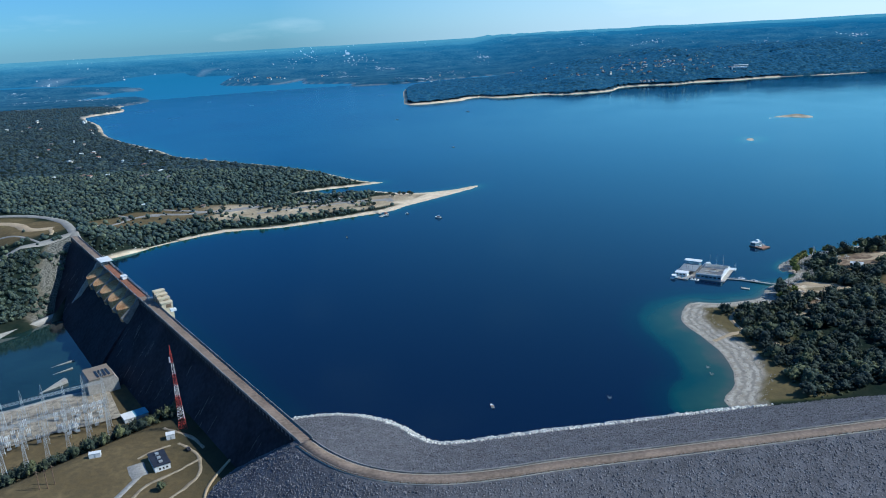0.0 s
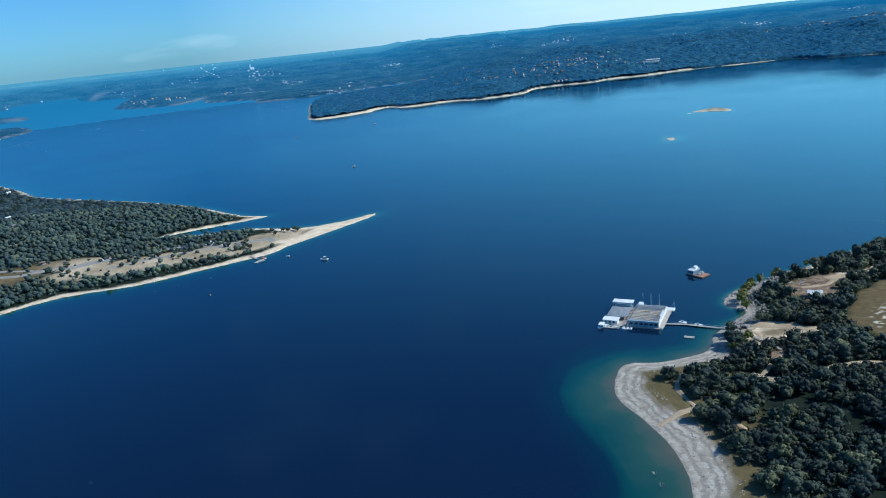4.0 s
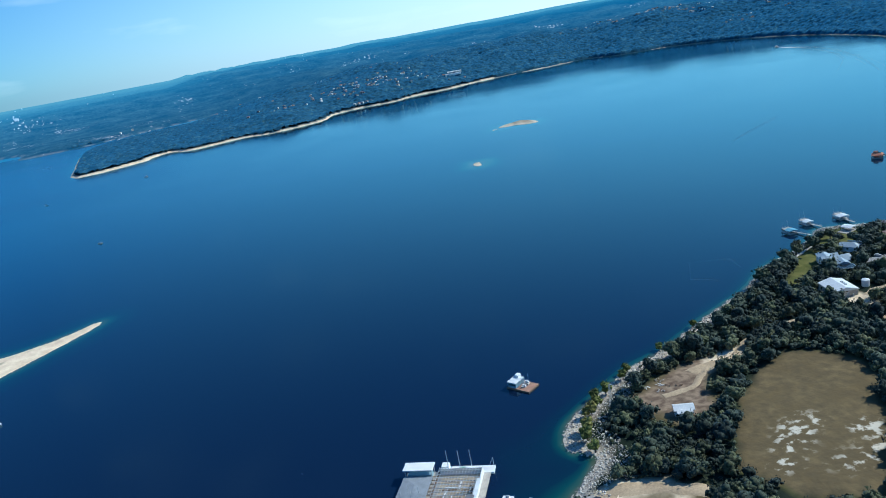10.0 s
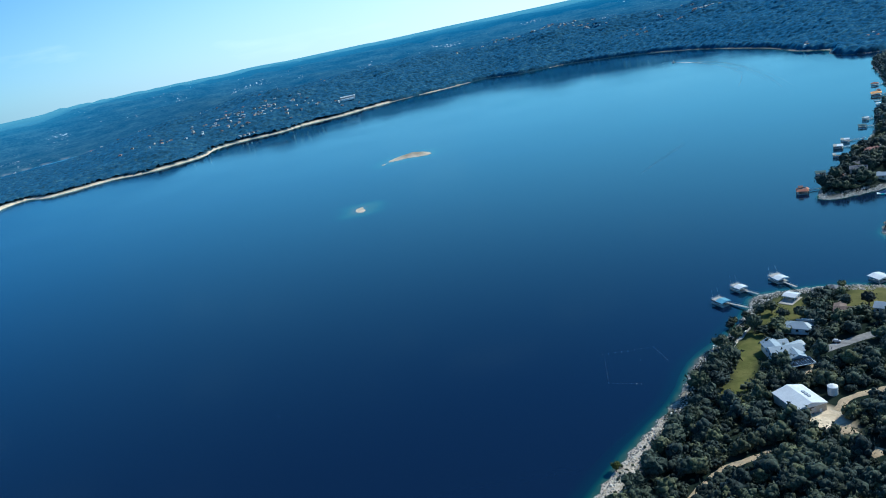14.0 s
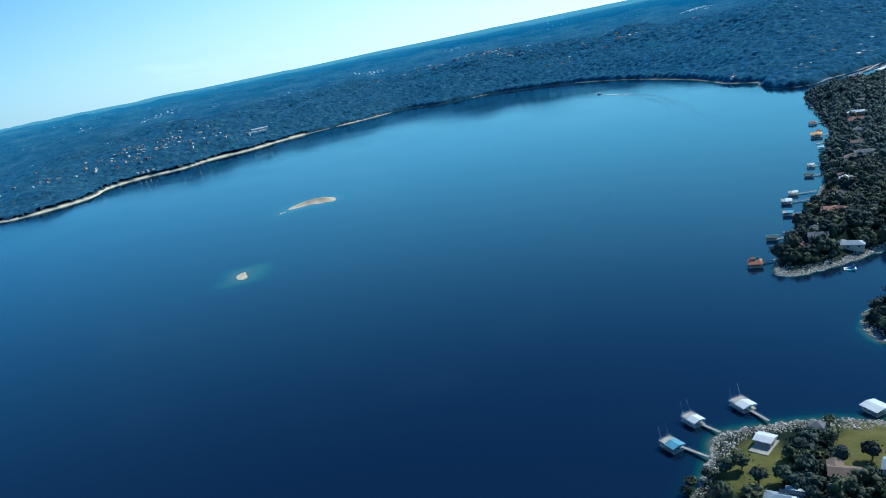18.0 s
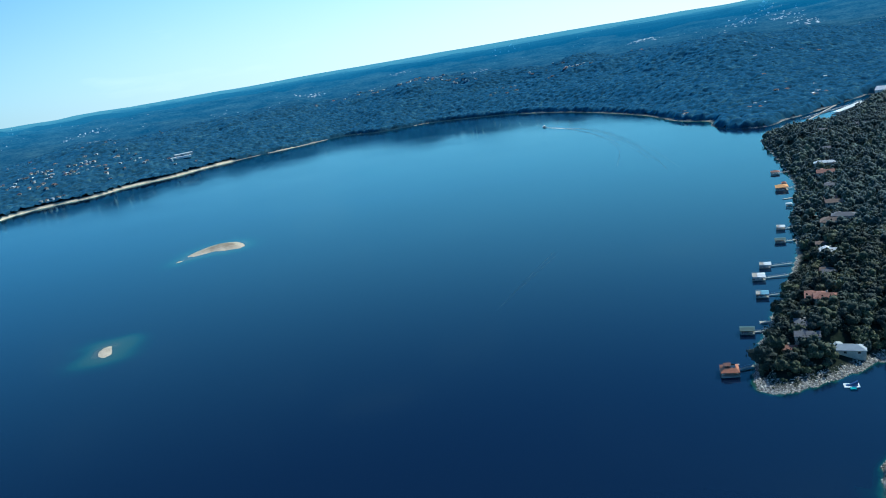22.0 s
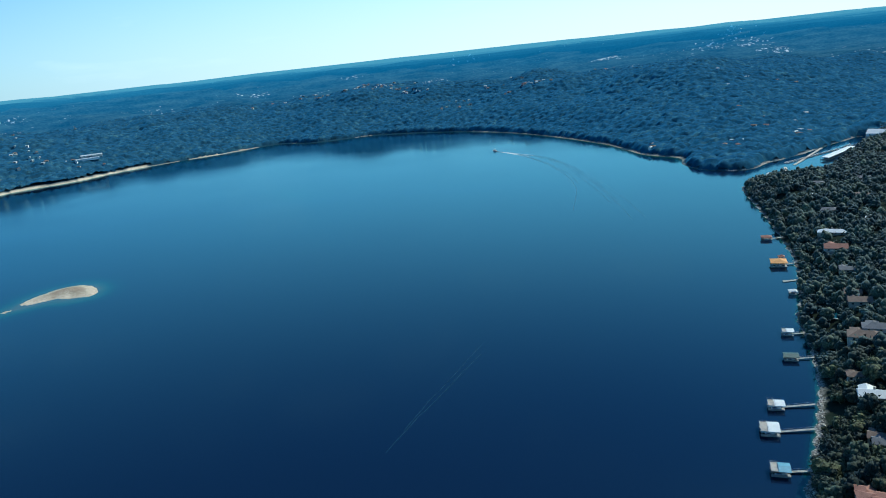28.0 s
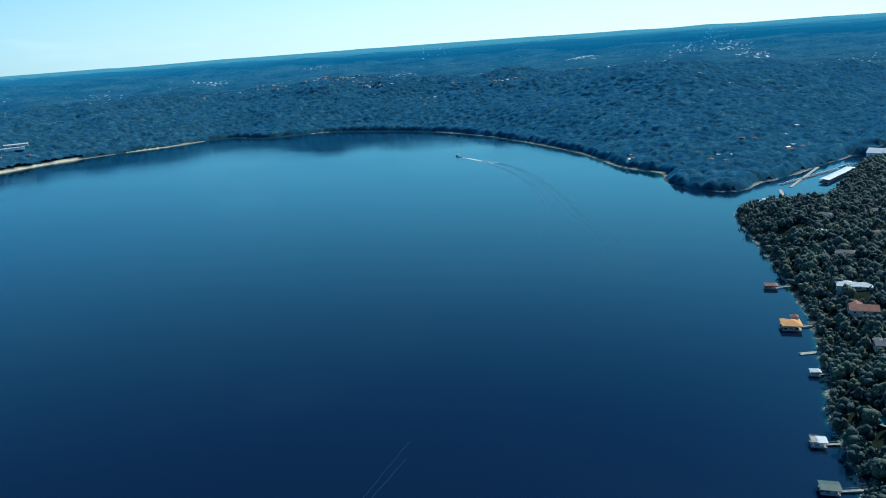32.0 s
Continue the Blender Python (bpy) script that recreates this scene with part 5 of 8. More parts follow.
def clump_template(rng, lobes, tufts, spray=0.13):
    """A crown of unit radius, standing on z = 0: a core with many small uneven lobes and loose leaf sprays."""
    ps = [lump(rng, ICO1, (0, 0, 0.55), 0.62, 0.25, 0.85)] if lobes > 0 else []
    for k in range(lobes):
        d = rng.normal(size=3)
        d /= np.linalg.norm(d)
        d[2] = abs(d[2])
        c = d * rng.uniform(0.42, 0.8) * (1, 1, 0.85) + (0, 0, 0.42)
        ps.append(lump(rng, ICO1, c, rng.uniform(0.17, 0.42), 0.35, 0.85))
    for k in range(-lobes):
        a = rng.random() * math.tau
        q = 0.25 * (-lobes - 1) * (0.6 + rng.random())
        ps.append(lump(rng, ICO1, (math.cos(a) * q, math.sin(a) * q, 0.5 + 0.4 * rng.random()), 0.62 + 0.25 * rng.random(), 0.28, 0.85))
    for k in range(tufts):                                    # loose leaf sprays that break the outline
        d = rng.normal(size=3)
        d /= np.linalg.norm(d)
        d[2] = abs(d[2]) * 0.9
        c = d * (0.7 + 0.42 * rng.random()) * (1, 1, 0.85) + (0, 0, 0.5)
        ps.append((c + rng.normal(size=(3, 3)) * spray, np.array([[0, 1, 2]])))
    return join(ps)


def dome_template(rng):
    """A low rounded crown for far woods: two uneven rings and a top."""
    a = np.arange(5) * math.tau / 5 + rng.random()
    q = [np.stack((np.cos(a + t) * r * k, np.sin(a + t) * r * k, np.full(5, z) + 0.1 * rng.random(5)), 1) for r, z, t, k in ((1.0, 0.0, 0, 1 + 0.3 * (rng.random(5) - 0.5)), (0.68, 0.62, 0.5, 1 + 0.4 * (rng.random(5) - 0.5)))]
    v = np.vstack((*q, [(0.2 * (rng.random() - 0.5), 0.2 * (rng.random() - 0.5), 0.95)]))
    f = []
    for i in range(5):
        j = (i + 1) % 5
        f += [(i, j, 5 + i), (j, 5 + j, 5 + i), (5 + i, 5 + j, 10)]
    return v, np.array(f)


def scatter(name, x, y, z, r, mat, templates, seed, label, tall=(0.85, 1.25), smooth=False):
    rng = np.random.default_rng(seed)
    n = len(x)
    pick = rng.integers(0, len(templates), n)
    V, F, T, k = [], [], [], 0
    for t, (tv, tf) in enumerate(templates):
        i = np.nonzero(pick == t)[0]
        if not len(i):
            continue
        a = rng.random(len(i)) * math.tau
        c, s = np.cos(a)[:, None], np.sin(a)[:, None]
        h = r[i] * rng.uniform(*tall, len(i))
        vx = (tv[None, :, 0] * c - tv[None, :, 1] * s) * r[i][:, None] + x[i][:, None]
        vy = (tv[None, :, 0] * s + tv[None, :, 1] * c) * r[i][:, None] * 0.92 + y[i][:, None]
        vz = tv[None, :, 2] * h[:, None] + z[i][:, None]
        V.append(np.stack((vx, vy, vz), -1).reshape(-1, 3))
        T.append(np.repeat(rng.random(len(i)) ** 1.5, len(tv)))
        F.append((tf[None] + (np.arange(len(i)) * len(tv))[:, None, None] + k).reshape(-1, 3))
        k += len(i) * len(tv)
    ob = mesh_np(name, np.vstack(V), np.vstack(F), mat, smooth)
    set_float(ob, "tone", np.concatenate(T))
    return tagged(ob, label, "woods", kind="stuff")


def jitter(x0, x1, y0, y1, cell, seed):
    rng = np.random.default_rng(seed)
    X, Y = np.meshgrid(np.arange(x0, x1, cell), np.arange(y0, y1, cell))
    X, Y = X.ravel(), Y.ravel()
    return X + rng.uniform(-0.55, 0.55, X.size) * cell, Y + rng.uniform(-0.55, 0.55, X.size) * cell, rng


# tracks through the eastern woods: line, half width
TRACKS = [([(530, 656), (525, 643), (520, 629)], 4.0), ([(340, 506), (327, 513), (308, 515), (290, 508)], 2.2), ([(254, 551), (238, 545), (226, 536), (217, 525), (215, 512), (217, 497), (226, 484), (229, 468)], 1.9), ([(217, 497), (205, 494), (190, 488)], 2.6),
          ([(295, 546), (288, 538), (277, 529), (267, 520)], 2.0), ([(262, 524), (268, 516), (274, 510)], 4.0), ([(291, 588), (306, 590), (322, 580), (334, 566)], 5.0), ([(291, 588), (297, 575), (288, 562), (276, 553)], 2.2),
          ([(370, 644), (388, 642), (400, 650), (412, 656), (424, 655), (436, 660), (450, 667), (473, 670), (495, 664)], 2.4), ([(398, 655), (410, 657), (424, 653)], 4.5),
          ([(540, 664), (552, 666), (562, 662), (580, 652), (610, 640)], 2.8), ([(586, 706), (600, 702), (615, 697), (632, 688), (660, 676)], 4.2), ([(556, 702), (566, 698), (574, 700)], 4.0)]
HOUSES = []     # x, y, radius kept free of trees, filled below
NEAR_HOUSES = [(367, 624, 9), (534, 679, 16), (531, 664, 10), (551, 674, 6), (572, 716, 15), (603, 731, 11), (641, 763, 9), (664, 753, 6), (634, 722, 9), (652, 709, 8),
               (1050, 946, 12), (953, 910, 11), (1008, 928, 9), (909, 894, 9), (892, 884, 10), (897, 865, 14), (880, 889, 7), (1135, 975, 13), (1193, 1015, 9), (1340, 1090, 16), (1298, 1071, 13), (1416, 1125, 12),
               (1177, 1003, 12), (1145, 1008, 8), (1123, 979, 13), (1003, 926, 10), (950, 903, 13), (1470, 1165, 11), (1530, 1190, 11), (1600, 1262, 16), (1640, 1235, 13), (1245, 1040, 10), (1075, 965, 9), (1390, 1075, 10), (1480, 1120, 10), (1560, 1150, 10)]


def free_of_tracks(x, y):
    ok = np.ones(x.shape, bool)
    for line, w in TRACKS:
        d, _ = seg_dist(x, y, smooth_line(line, 4))
        ok &= d > w + 1.6
    for hx, hy, r in NEAR_HOUSES:
        ok &= np.hypot(x - hx, y - hy) > r * (0.85 if hx < 700 else 0.8)
    return ok


XMAX = ((300, 215), (450, 315), (600, 500), (700, 670), (800, 860), (900, 1090), (1000, 1340), (1100, 1600), (1200, 1890), (1300, 2210), (1400, 2420))
rng0 = np.random.default_rng(3)
T_near = [clump_template(rng0, 9 + k % 4, 44, 0.1) for k in range(9)]
T_bank = [clump_template(rng0, 6, 14) for _ in range(6)]
T_park = [clump_template(rng0, -2, 6) for _ in range(6)]
T_far = [dome_template(rng0) for k in range(10)]
T_shrub = [clump_template(rng0, -2, 10) for _ in range(5)]


def woods(x0, x1, y0, y1, cell, seed, rmin, rmax, loose=False):
    x, y, rng = jitter(x0, x1, y0, y1, cell, seed)
    if loose:
        x, y = rng.uniform(x0, x1, x.size), rng.uniform(y0, y1, x.size)
    d = shore_depth(x, y)
    lim = np.interp(y, [p[0] for p in XMAX], [p[1] for p in XMAX])
    o, _ = clearing(x, y, CLEARINGS + PARK_OPEN)
    thin = fnoise(x, y, 40, 91, 3)
    r = rmin + (rmax - rmin) * rng.random(x.size) ** 1.9
    return x, y, d, lim, o, thin, r, rng


OVERLOOK = [(-420, 812), (-440, 790), (-472, 755), (-520, 745), (-600, 860), (-640, 960), (-560, 975), (-470, 925), (-430, 860)]
x, y, d, lim, o, thin, r, rng = woods(215, 1100, 395, 1010, 4.1, 21, 1.4, 6.6)
shore_w = 6 + 18 * sstep(300, 240, x) * sstep(600, 560, y) + 9 * sstep(400, 340, x) * sstep(590, 610, y) + 9 * (x > 628) * (x < 740) * (y > 735) + 6 * (x > 825) * (x < 930) * (y < 888) + 1.5 * (x > 870) * (y > 888) + 4 * (x > 480) * (x < 640) * (y > 690) + 9 * sstep(520, 440, x) * sstep(585, 610, y) + 4 * fnoise(x, y, 30, 15, 2)
bank, bl, _ = road_side(x, y)
k = (d > shore_w) & (x < lim + 20) & (o < 0.35) & free_of_tracks(x, y) & (bank > 66) & (thin > -0.62)
k &= rng.random(x.size) < np.where((x > 540) & (x < 720) & (y > 690) & (y < 800), 0.6, 0.97)
x, y, r = x[k], y[k], r[k] * np.where(x[k] > 790, 1.12, 1.0)
z = ground_at(x, y)
NEAR_TREES = np.stack((x, y, z, r), 1)
# single trees at the nearest shore stay things of their own; the rest are joined
single = np.argsort(np.abs(shore_depth(x, y) - 8) + 0.02 * np.hypot(x - 420, y - 700))[:230]
mask = np.ones(len(x), bool)
mask[single] = False
scatter("woods", x[mask], y[mask], z[mask] - 0.3, r[mask], M_leaf, T_near, 1, "dense dark juniper and oak woods on the shore", (0.95, 1.4))
SINGLES = NEAR_TREES[single]
# low scrub along the woods' edges and in their gaps
x, y, d, lim, o, thin, r, rng = woods(215, 1000, 395, 960, 3.4, 28, 0.5, 1.5)
shore_w = 6 + 9 * (x > 628) * (x < 740) * (y > 735) + 8 * sstep(400, 340, x) * sstep(590, 610, y) + 15 * sstep(300, 240, x) * sstep(600, 560, y) + 6 * fnoise(x, y, 17, 16, 3)
bank, bl, _ = road_side(x, y)
k = (d > shore_w) & (d < 60) & (x < lim + 20) & (o < 0.75) & free_of_tracks(x, y) & (bank > 62) & (rng.random(x.size) < 0.55)
x, y, r = x[k], y[k], r[k]
scatter("scrub", x, y, ground_at(x, y) - 0.1, r, M_leaf, T_shrub, 8, "low grey-green scrub at the edge of the woods", (0.8, 1.2))
x, y, d, lim, o, thin, r, rng = woods(1080, 2250, 830, 1420, 6.6, 22, 3.6, 7.8)
k = (d > 4.5) & (x < lim + 30) & free_of_tracks(x, y) & (thin > -0.5) & ((y < 1300) | (x < 1650))
x, y, r = x[k], y[k], r[k]
scatter("woods", x, y, ground_at(x, y) - 0.6, r, M_leaf_mid, T_bank, 2, "oak and juniper woods between lakeside houses", (0.95, 1.35))
# the park's woods and the western hills
x, y, d, lim, o, thin, r, rng = woods(-900, 60, 780, 1330, 5.3, 23, 1.5, 4.8)
wv = valley(x, y)
park_thin = (o > 0.3) & (rng.random(x.size) < 0.88)
spit = (x > -95) & (y > 985) & (y < 1120)
ab, _ = seg_dist(x, y, ABUTMENT)
k = (d > np.where(x > -330, 15, 7)) & ~park_thin & (wv < -8) & ~spit & (ab > 11) & (~inside(x, y, OVERLOOK) | (rng.random(x.size) < 0.12)) & (thin > -0.66) & ((x > -0.62 * y - 130) | (y < 860))
x, y, r = x[k], y[k], r[k]
scatter("woods", x, y, ground_at(x, y) - 0.3, r, M_leaf_mid, T_park, 3, "dark oak woods and scattered trees of the park", (0.8, 1.2))
x, y, d, lim, o, thin, r, rng = woods(-1900, -60, 1330, 3000, 8.6, 24, 2.6, 6.4, True)
k = (d > 14) & (thin > -0.6) & (x > -0.62 * y - 160)
x, y, r = x[k], y[k], r[k]
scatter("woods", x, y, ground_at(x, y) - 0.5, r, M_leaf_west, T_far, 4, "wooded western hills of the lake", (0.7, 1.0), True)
# slope beside the dam and a thicket below it
x, y, rng = jitter(-640, -380, 600, 860, 5.0, 25)
v = valley(x, y)
ab, _ = seg_dist(x, y, ABUTMENT)
k = (v < -2) & (v > -150) & (ab > 12) & (x < -400 - 0.15 * (y - 700)) & (x < -440 + 60 * sstep(790, 660, y)) & ~inside(x, y, OVERLOOK)
x, y = x[k], y[k]
scatter("woods", x, y, ground_at(x, y) - 0.3, rng.uniform(2.6, 5.0, len(x)), M_leaf_mid, T_bank, 5, "wooded valley side beside the dam", (0.9, 1.2))
x, y, rng = jitter(-330, -180, 360, 475, 4.2, 26)
q, _ = seg_dist(x, y, [(-190, 448), (-203, 440), (-217, 428), (-236, 412), (-262, 392), (-330, 370)])
k = (q < 13) & (rng.random(x.size) < 0.8)
x, y = x[k], y[k]
scatter("thicket", x, y, ground_at(x, y), rng.uniform(1.6, 4.2, len(x)), M_leaf, T_near, 6, "green thicket between switchyard and dam yard", (1.2, 1.9))
# the far shore: a closed canopy of rounded crowns, each with its own height and tone
def canopy(name, x0, x1, y0, y1, step, cell, seed, keep, mat, label, rise=5.0):
    X, Y = np.meshgrid(np.arange(x0, x1, step), np.arange(y0, y1, step))
    sh = X.shape
    wob = np.random.default_rng(seed).uniform(-0.4, 0.4, (2, X.size)) * step
    X, Y = X.ravel() + wob[0], Y.ravel() + wob[1]
    best, tone, tall = np.full(X.size, 9.0), np.zeros(X.size), np.zeros(X.size)
    cx, cy = np.floor(X / cell).astype(np.int64), np.floor(Y / cell).astype(np.int64)
    for i in (-1, 0, 1):
        for j in (-1, 0, 1):
            px, py = cx + i + rand_lattice(cx + i, cy + j, seed), cy + j + rand_lattice(cx + i, cy + j, seed + 5)
            big = 0.6 + 0.55 * rand_lattice(cx + i, cy + j, seed + 9)
            q = np.hypot(X / cell - px, Y / cell - py) / big
            m = q < best
            best, tone, tall = np.where(m, q, best), np.where(m, rand_lattice(cx + i, cy + j, seed + 13), tone), np.where(m, big, tall)
    d = shore_depth(X, Y)
    up = rise * tall * np.clip(1.1 - best ** 2, 0.1, 1.1) * sstep(4, 14, d)
    fx, fy, fz = far(X, Y, ground_at(X, Y) + up + 0.3)
    ok = keep(X, Y, d).reshape(sh)
    a = np.arange(X.size).reshape(sh)
    f = np.stack((a[:-1, :-1], a[:-1, 1:], a[1:, 1:], a[1:, :-1]), -1)[ok[:-1, :-1] & ok[1:, 1:] & ok[1:, :-1] & ok[:-1, 1:]]
    u, inv = np.unique(f.ravel(), return_inverse=True)
    ob = mesh_np(name, np.stack((fx, fy, fz), 1)[u], inv.reshape(-1, 4), mat)
    set_float(ob, "tone", tone[u] ** 1.5)
    return tagged(ob, label, "woods", kind="stuff")


def far_shore(x, y, d):
    lim = np.interp(y, [p[0] for p in XMAX], [p[1] for p in XMAX])
    return (d > np.where((y > 2250) & (x < 1300), 9 + 5 * fnoise(x, y, 60, 29, 2), 2)) & (np.hypot(x - FOCUS[0], y - FOCUS[1]) < 3430) & ((y > 2350) | (x > 1600)) & (x > -0.05 * y - 60) & (x < lim + 40 + (y > 1400) * 900)


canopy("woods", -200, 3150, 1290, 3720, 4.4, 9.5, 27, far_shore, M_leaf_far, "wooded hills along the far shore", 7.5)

# single trees with trunk and crown
tree_meshes = []
for q in range(5):
    rng1 = np.random.default_rng(40 + q)
    tv, tf = join([clump_template(rng1, 22, 130, 0.075)])
    bm = bmesh.new()
    bvs = [bm.verts.new(p) for p in tv + (0, 0, 0.35)]
    for f in tf:
        bm.faces.new([bvs[i] for i in f])
    me = bpy.data.meshes.new("crown")
    bm.to_mesh(me), bm.free()
    me.materials.append(M_leaf)
    bm = bmesh.new()
    for a, b, w in (((0, 0, -0.15), (0.03, 0.02, 0.55), 0.14), ((0.03, 0.02, 0.5), (0.35, 0.1, 0.95), 0.08), ((0.03, 0.02, 0.45), (-0.3, 0.22, 0.9), 0.08), ((0.02, 0, 0.5), (-0.05, -0.35, 0.95), 0.07)):
        beam(bm, a, b, w, 6)
    mt = bpy.data.meshes.new("trunk")
    bm.to_mesh(mt), bm.free()
    mt.materials.append(M_bark)
    tree_meshes.append((me, mt))
willow = tree_meshes[0][0].copy()
willow.materials.clear()
willow.materials.append(M_willow)


def tree(x, y, r, h=1.2, kind=None, label="dark green juniper tree near the lake shore"):
    q = random.randrange(5)
    me, mt = tree_meshes[q]
    t = thing("tree", pose(x, y, gz(x, y), 0, 0, random.uniform(0, 360)) @ Matrix.Diagonal((r, r, r * h, 1)), label, "tree", "shore trees")
    share("trunk", mt, t)
    share("crown", willow if kind == "willow" else me, t)
    return t


random.seed(4)
for x, y, z, r in SINGLES:
    tree(x, y, r, random.uniform(1.0, 1.4))
for x, y, r in ((560, 712, 4.2), (589, 744, 3.6), (600, 742, 5.0), (611, 748, 4.4), (618, 740, 4.8), (628, 736, 5.2), (634, 741, 4.4), (620, 728, 4.6), (612, 724, 4.2), (641, 747, 4.6), (672, 751, 3.2),
                (560, 708, 4.8), (548, 735, 5.2), (540, 730, 4.6), (555, 740, 5.0), (545, 700, 5.0), (550, 692, 4.4), (588, 768, 3.2), (594, 771, 3.4), (602, 768, 3.2), (610, 764, 4.4), (616, 760, 4.6), (583, 758, 2.6), (644, 730, 4.8), (655, 722, 4.5), (640, 715, 4.0)):
    tree(x, y, r, random.uniform(1.0, 1.25), label="broad green oak standing on the lawn")
for x, y, r in ((316, 634, 4.2), (321, 641, 4.0), (314, 624, 3.6), (331, 654, 3.8), (337, 659, 3.6), (349, 668, 3.8), (366, 676, 3.2), (279, 565, 3.6), (286, 570, 3.2), (342, 668, 3.2), (372, 682, 3.0), (405, 694, 2.8), (440, 706, 2.6), (497, 735, 2.6), (327, 654, 2.6), (270, 560, 2.8)):
    tree(x, y, r, 1.35, "willow", "pale yellow-green willow at the water's edge")
tree(-161, 355, 3.0, 1.0, label="lone dark tree on the dry grass yard")

# loose rocks along the near shore
M_shore_stone = material("grey_limestone_rubble", (0.4, 0.365, 0.315), 0.9, vary=0.5, size=4, seed_by="island", objrand=0.9)
px, py, rng = jitter(225, 1180, 520, 1100, 1.0, 33)
pd = shore_depth(px, py)
lim = np.interp(py, [p[0] for p in XMAX], [p[1] for p in XMAX])
k = (pd > -1.2) & (pd < 6 - 1.5 * sstep(820, 900, px) + 4 * sstep(520, 440, px) + 4 * (px > 480) * (px < 640) + 9 * sstep(420, 340, px) + 6 * (px > 628) * (px < 740) * (py > 735) + 7 * (px > 825) * (px < 930) * (py < 888) + 5 * fnoise(px, py, 20, 8, 2)) & (px > 285) & (px < lim + 30) & (rng.random(px.size) < 0.75)
px, py = px[k], py[k]
v, f = blocks(0, px, py, ground_at(px, py) + 0.05, rng.uniform(0.25, 0.62, len(px)), 9, 0.6)
tagged(mesh_np("shore_rock", v, f, M_shore_stone), "tumbled pale limestone blocks along the shore", "rock", kind="stuff")
px, py, rng = jitter(160, 330, 395, 600, 1.5, 34)
pd = shore_depth(px, py)
_gz = ground_at(px, py)
k = (pd > 0.3) & (pd < 24) & (px < 285) & (rng.random(px.size) < np.where((_gz + 0.25 * fnoise(px, py, 9, 12, 2)) % 0.62 < 0.16, 0.85, 0.1))
px, py = px[k], py[k]
v, f = blocks(0, px, py, ground_at(px, py) + 0.05, rng.uniform(0.15, 0.42, len(px)), 10, 0.45)
tagged(mesh_np("beach_rock", v, f, M_shore_stone), "small pale stones on the bare beach", "rock", kind="stuff")
px, py, rng = jitter(-380, 60, 790, 1110, 3.4, 35)
pd = shore_depth(px, py)
k = (pd > 1) & (pd < 11) & (rng.random(px.size) < 0.5) & (px < -40)
px, py = px[k], py[k]
v, f = blocks(0, px, py, ground_at(px, py) + 0.05, rng.uniform(0.3, 0.9, len(px)), 11, 0.45)
tagged(mesh_np("park_rock", v, f, M_pale_stone), "pale stones scattered on the park's shore", "rock", kind="stuff")
for line, w in TRACKS:
    paved = line[0] == (586, 706)
    nm, lab = ("street", "grey asphalt street end between the houses") if paved else ("dirt_track", "pale caliche dirt track through the woods")
    tagged(track(nm, line, w, M_concrete_dark if paved else M_dirt, rag=0.1 if paved else 0.45), lab, "track", kind="structure")

# ---- houses ----
def gable(bm, w, l, z, rise, over=0.5, thick=0.25):
    """A gabled roof over a w (x) by l (y) plan, ridge along y."""
    x, y = w / 2 + over, l / 2 + over
    lo = [bm.verts.new(p) for p in ((-x, -y, z), (x, -y, z), (x, y, z), (-x, y, z))]
    ra, rb = bm.verts.new((0, -y, z + rise)), bm.verts.new((0, y, z + rise))
    dn = [bm.verts.new((p.co.x, p.co.y, z - thick)) for p in lo]
    for f in ((lo[0], ra, rb, lo[3]), (lo[1], lo[2], rb, ra), (lo[0], lo[1], ra), (lo[2], lo[3], rb), (dn[3], dn[2], dn[1], dn[0])):
        bm.faces.new(f)
    for i in range(4):
        j = (i + 1) % 4
        bm.faces.new((dn[i], dn[j], lo[j], lo[i]))
    return bm


def hip(bm, w, l, z, rise, over=0.5, thick=0.25):
    x, y = w / 2 + over, l / 2 + over
    k = max(y - x, 0.1)
    lo = [bm.verts.new(p) for p in ((-x, -y, z), (x, -y, z), (x, y, z), (-x, y, z))]
    ra, rb = bm.verts.new((0, -k, z + rise)), bm.verts.new((0, k, z + rise))
    dn = [bm.verts.new((p.co.x, p.co.y, z - thick)) for p in lo]
    for f in ((lo[0], ra, rb, lo[3]), (lo[1], lo[2], rb, ra), (lo[0], lo[1], ra), (lo[2], lo[3], rb), (dn[3], dn[2], dn[1], dn[0])):
        bm.faces.new(f)
    for i in range(4):
        j = (i + 1) % 4
        bm.faces.new((dn[i], dn[j], lo[j], lo[i]))
    return bm


def wing(parent, m, w, l, h, roof, wall, style=gable, rise=None, base=-3.0, windows=3, chimney=False):
    """One block of a house under its own roof, with windows and a door."""
    def put(name, bm, mat, label=""):
        o = part(name, bm, mat, parent, label)
        o.matrix_basis = m
        return o
    put("wall", boxes((-w / 2, w / 2, -l / 2, l / 2, base, h)), wall)
    put("roof", style(bmesh.new(), w, l, h, rise if rise is not None else w * 0.24), roof)
    for s in (-1, 1):
        for k in range(windows):
            y = -l / 2 + (k + 0.5) * l / windows
            x = s * w / 2
            put("window", boxes((min(x, x + s * 0.06), max(x, x + s * 0.06), y - 0.7, y + 0.7, h - 2.1, h - 0.8)), M_dark)
    for s in (-1, 1):
        y = s * l / 2
        put("window", boxes((-1.1, 1.1, min(y, y + s * 0.06), max(y, y + s * 0.06), h - 2.1, h - 0.7)), M_dark)
    if chimney:
        put("chimney", boxes((w * 0.15, w * 0.15 + 0.9, -0.6, 0.6, h, h + w * 0.24 + 0.9)), M_wall)


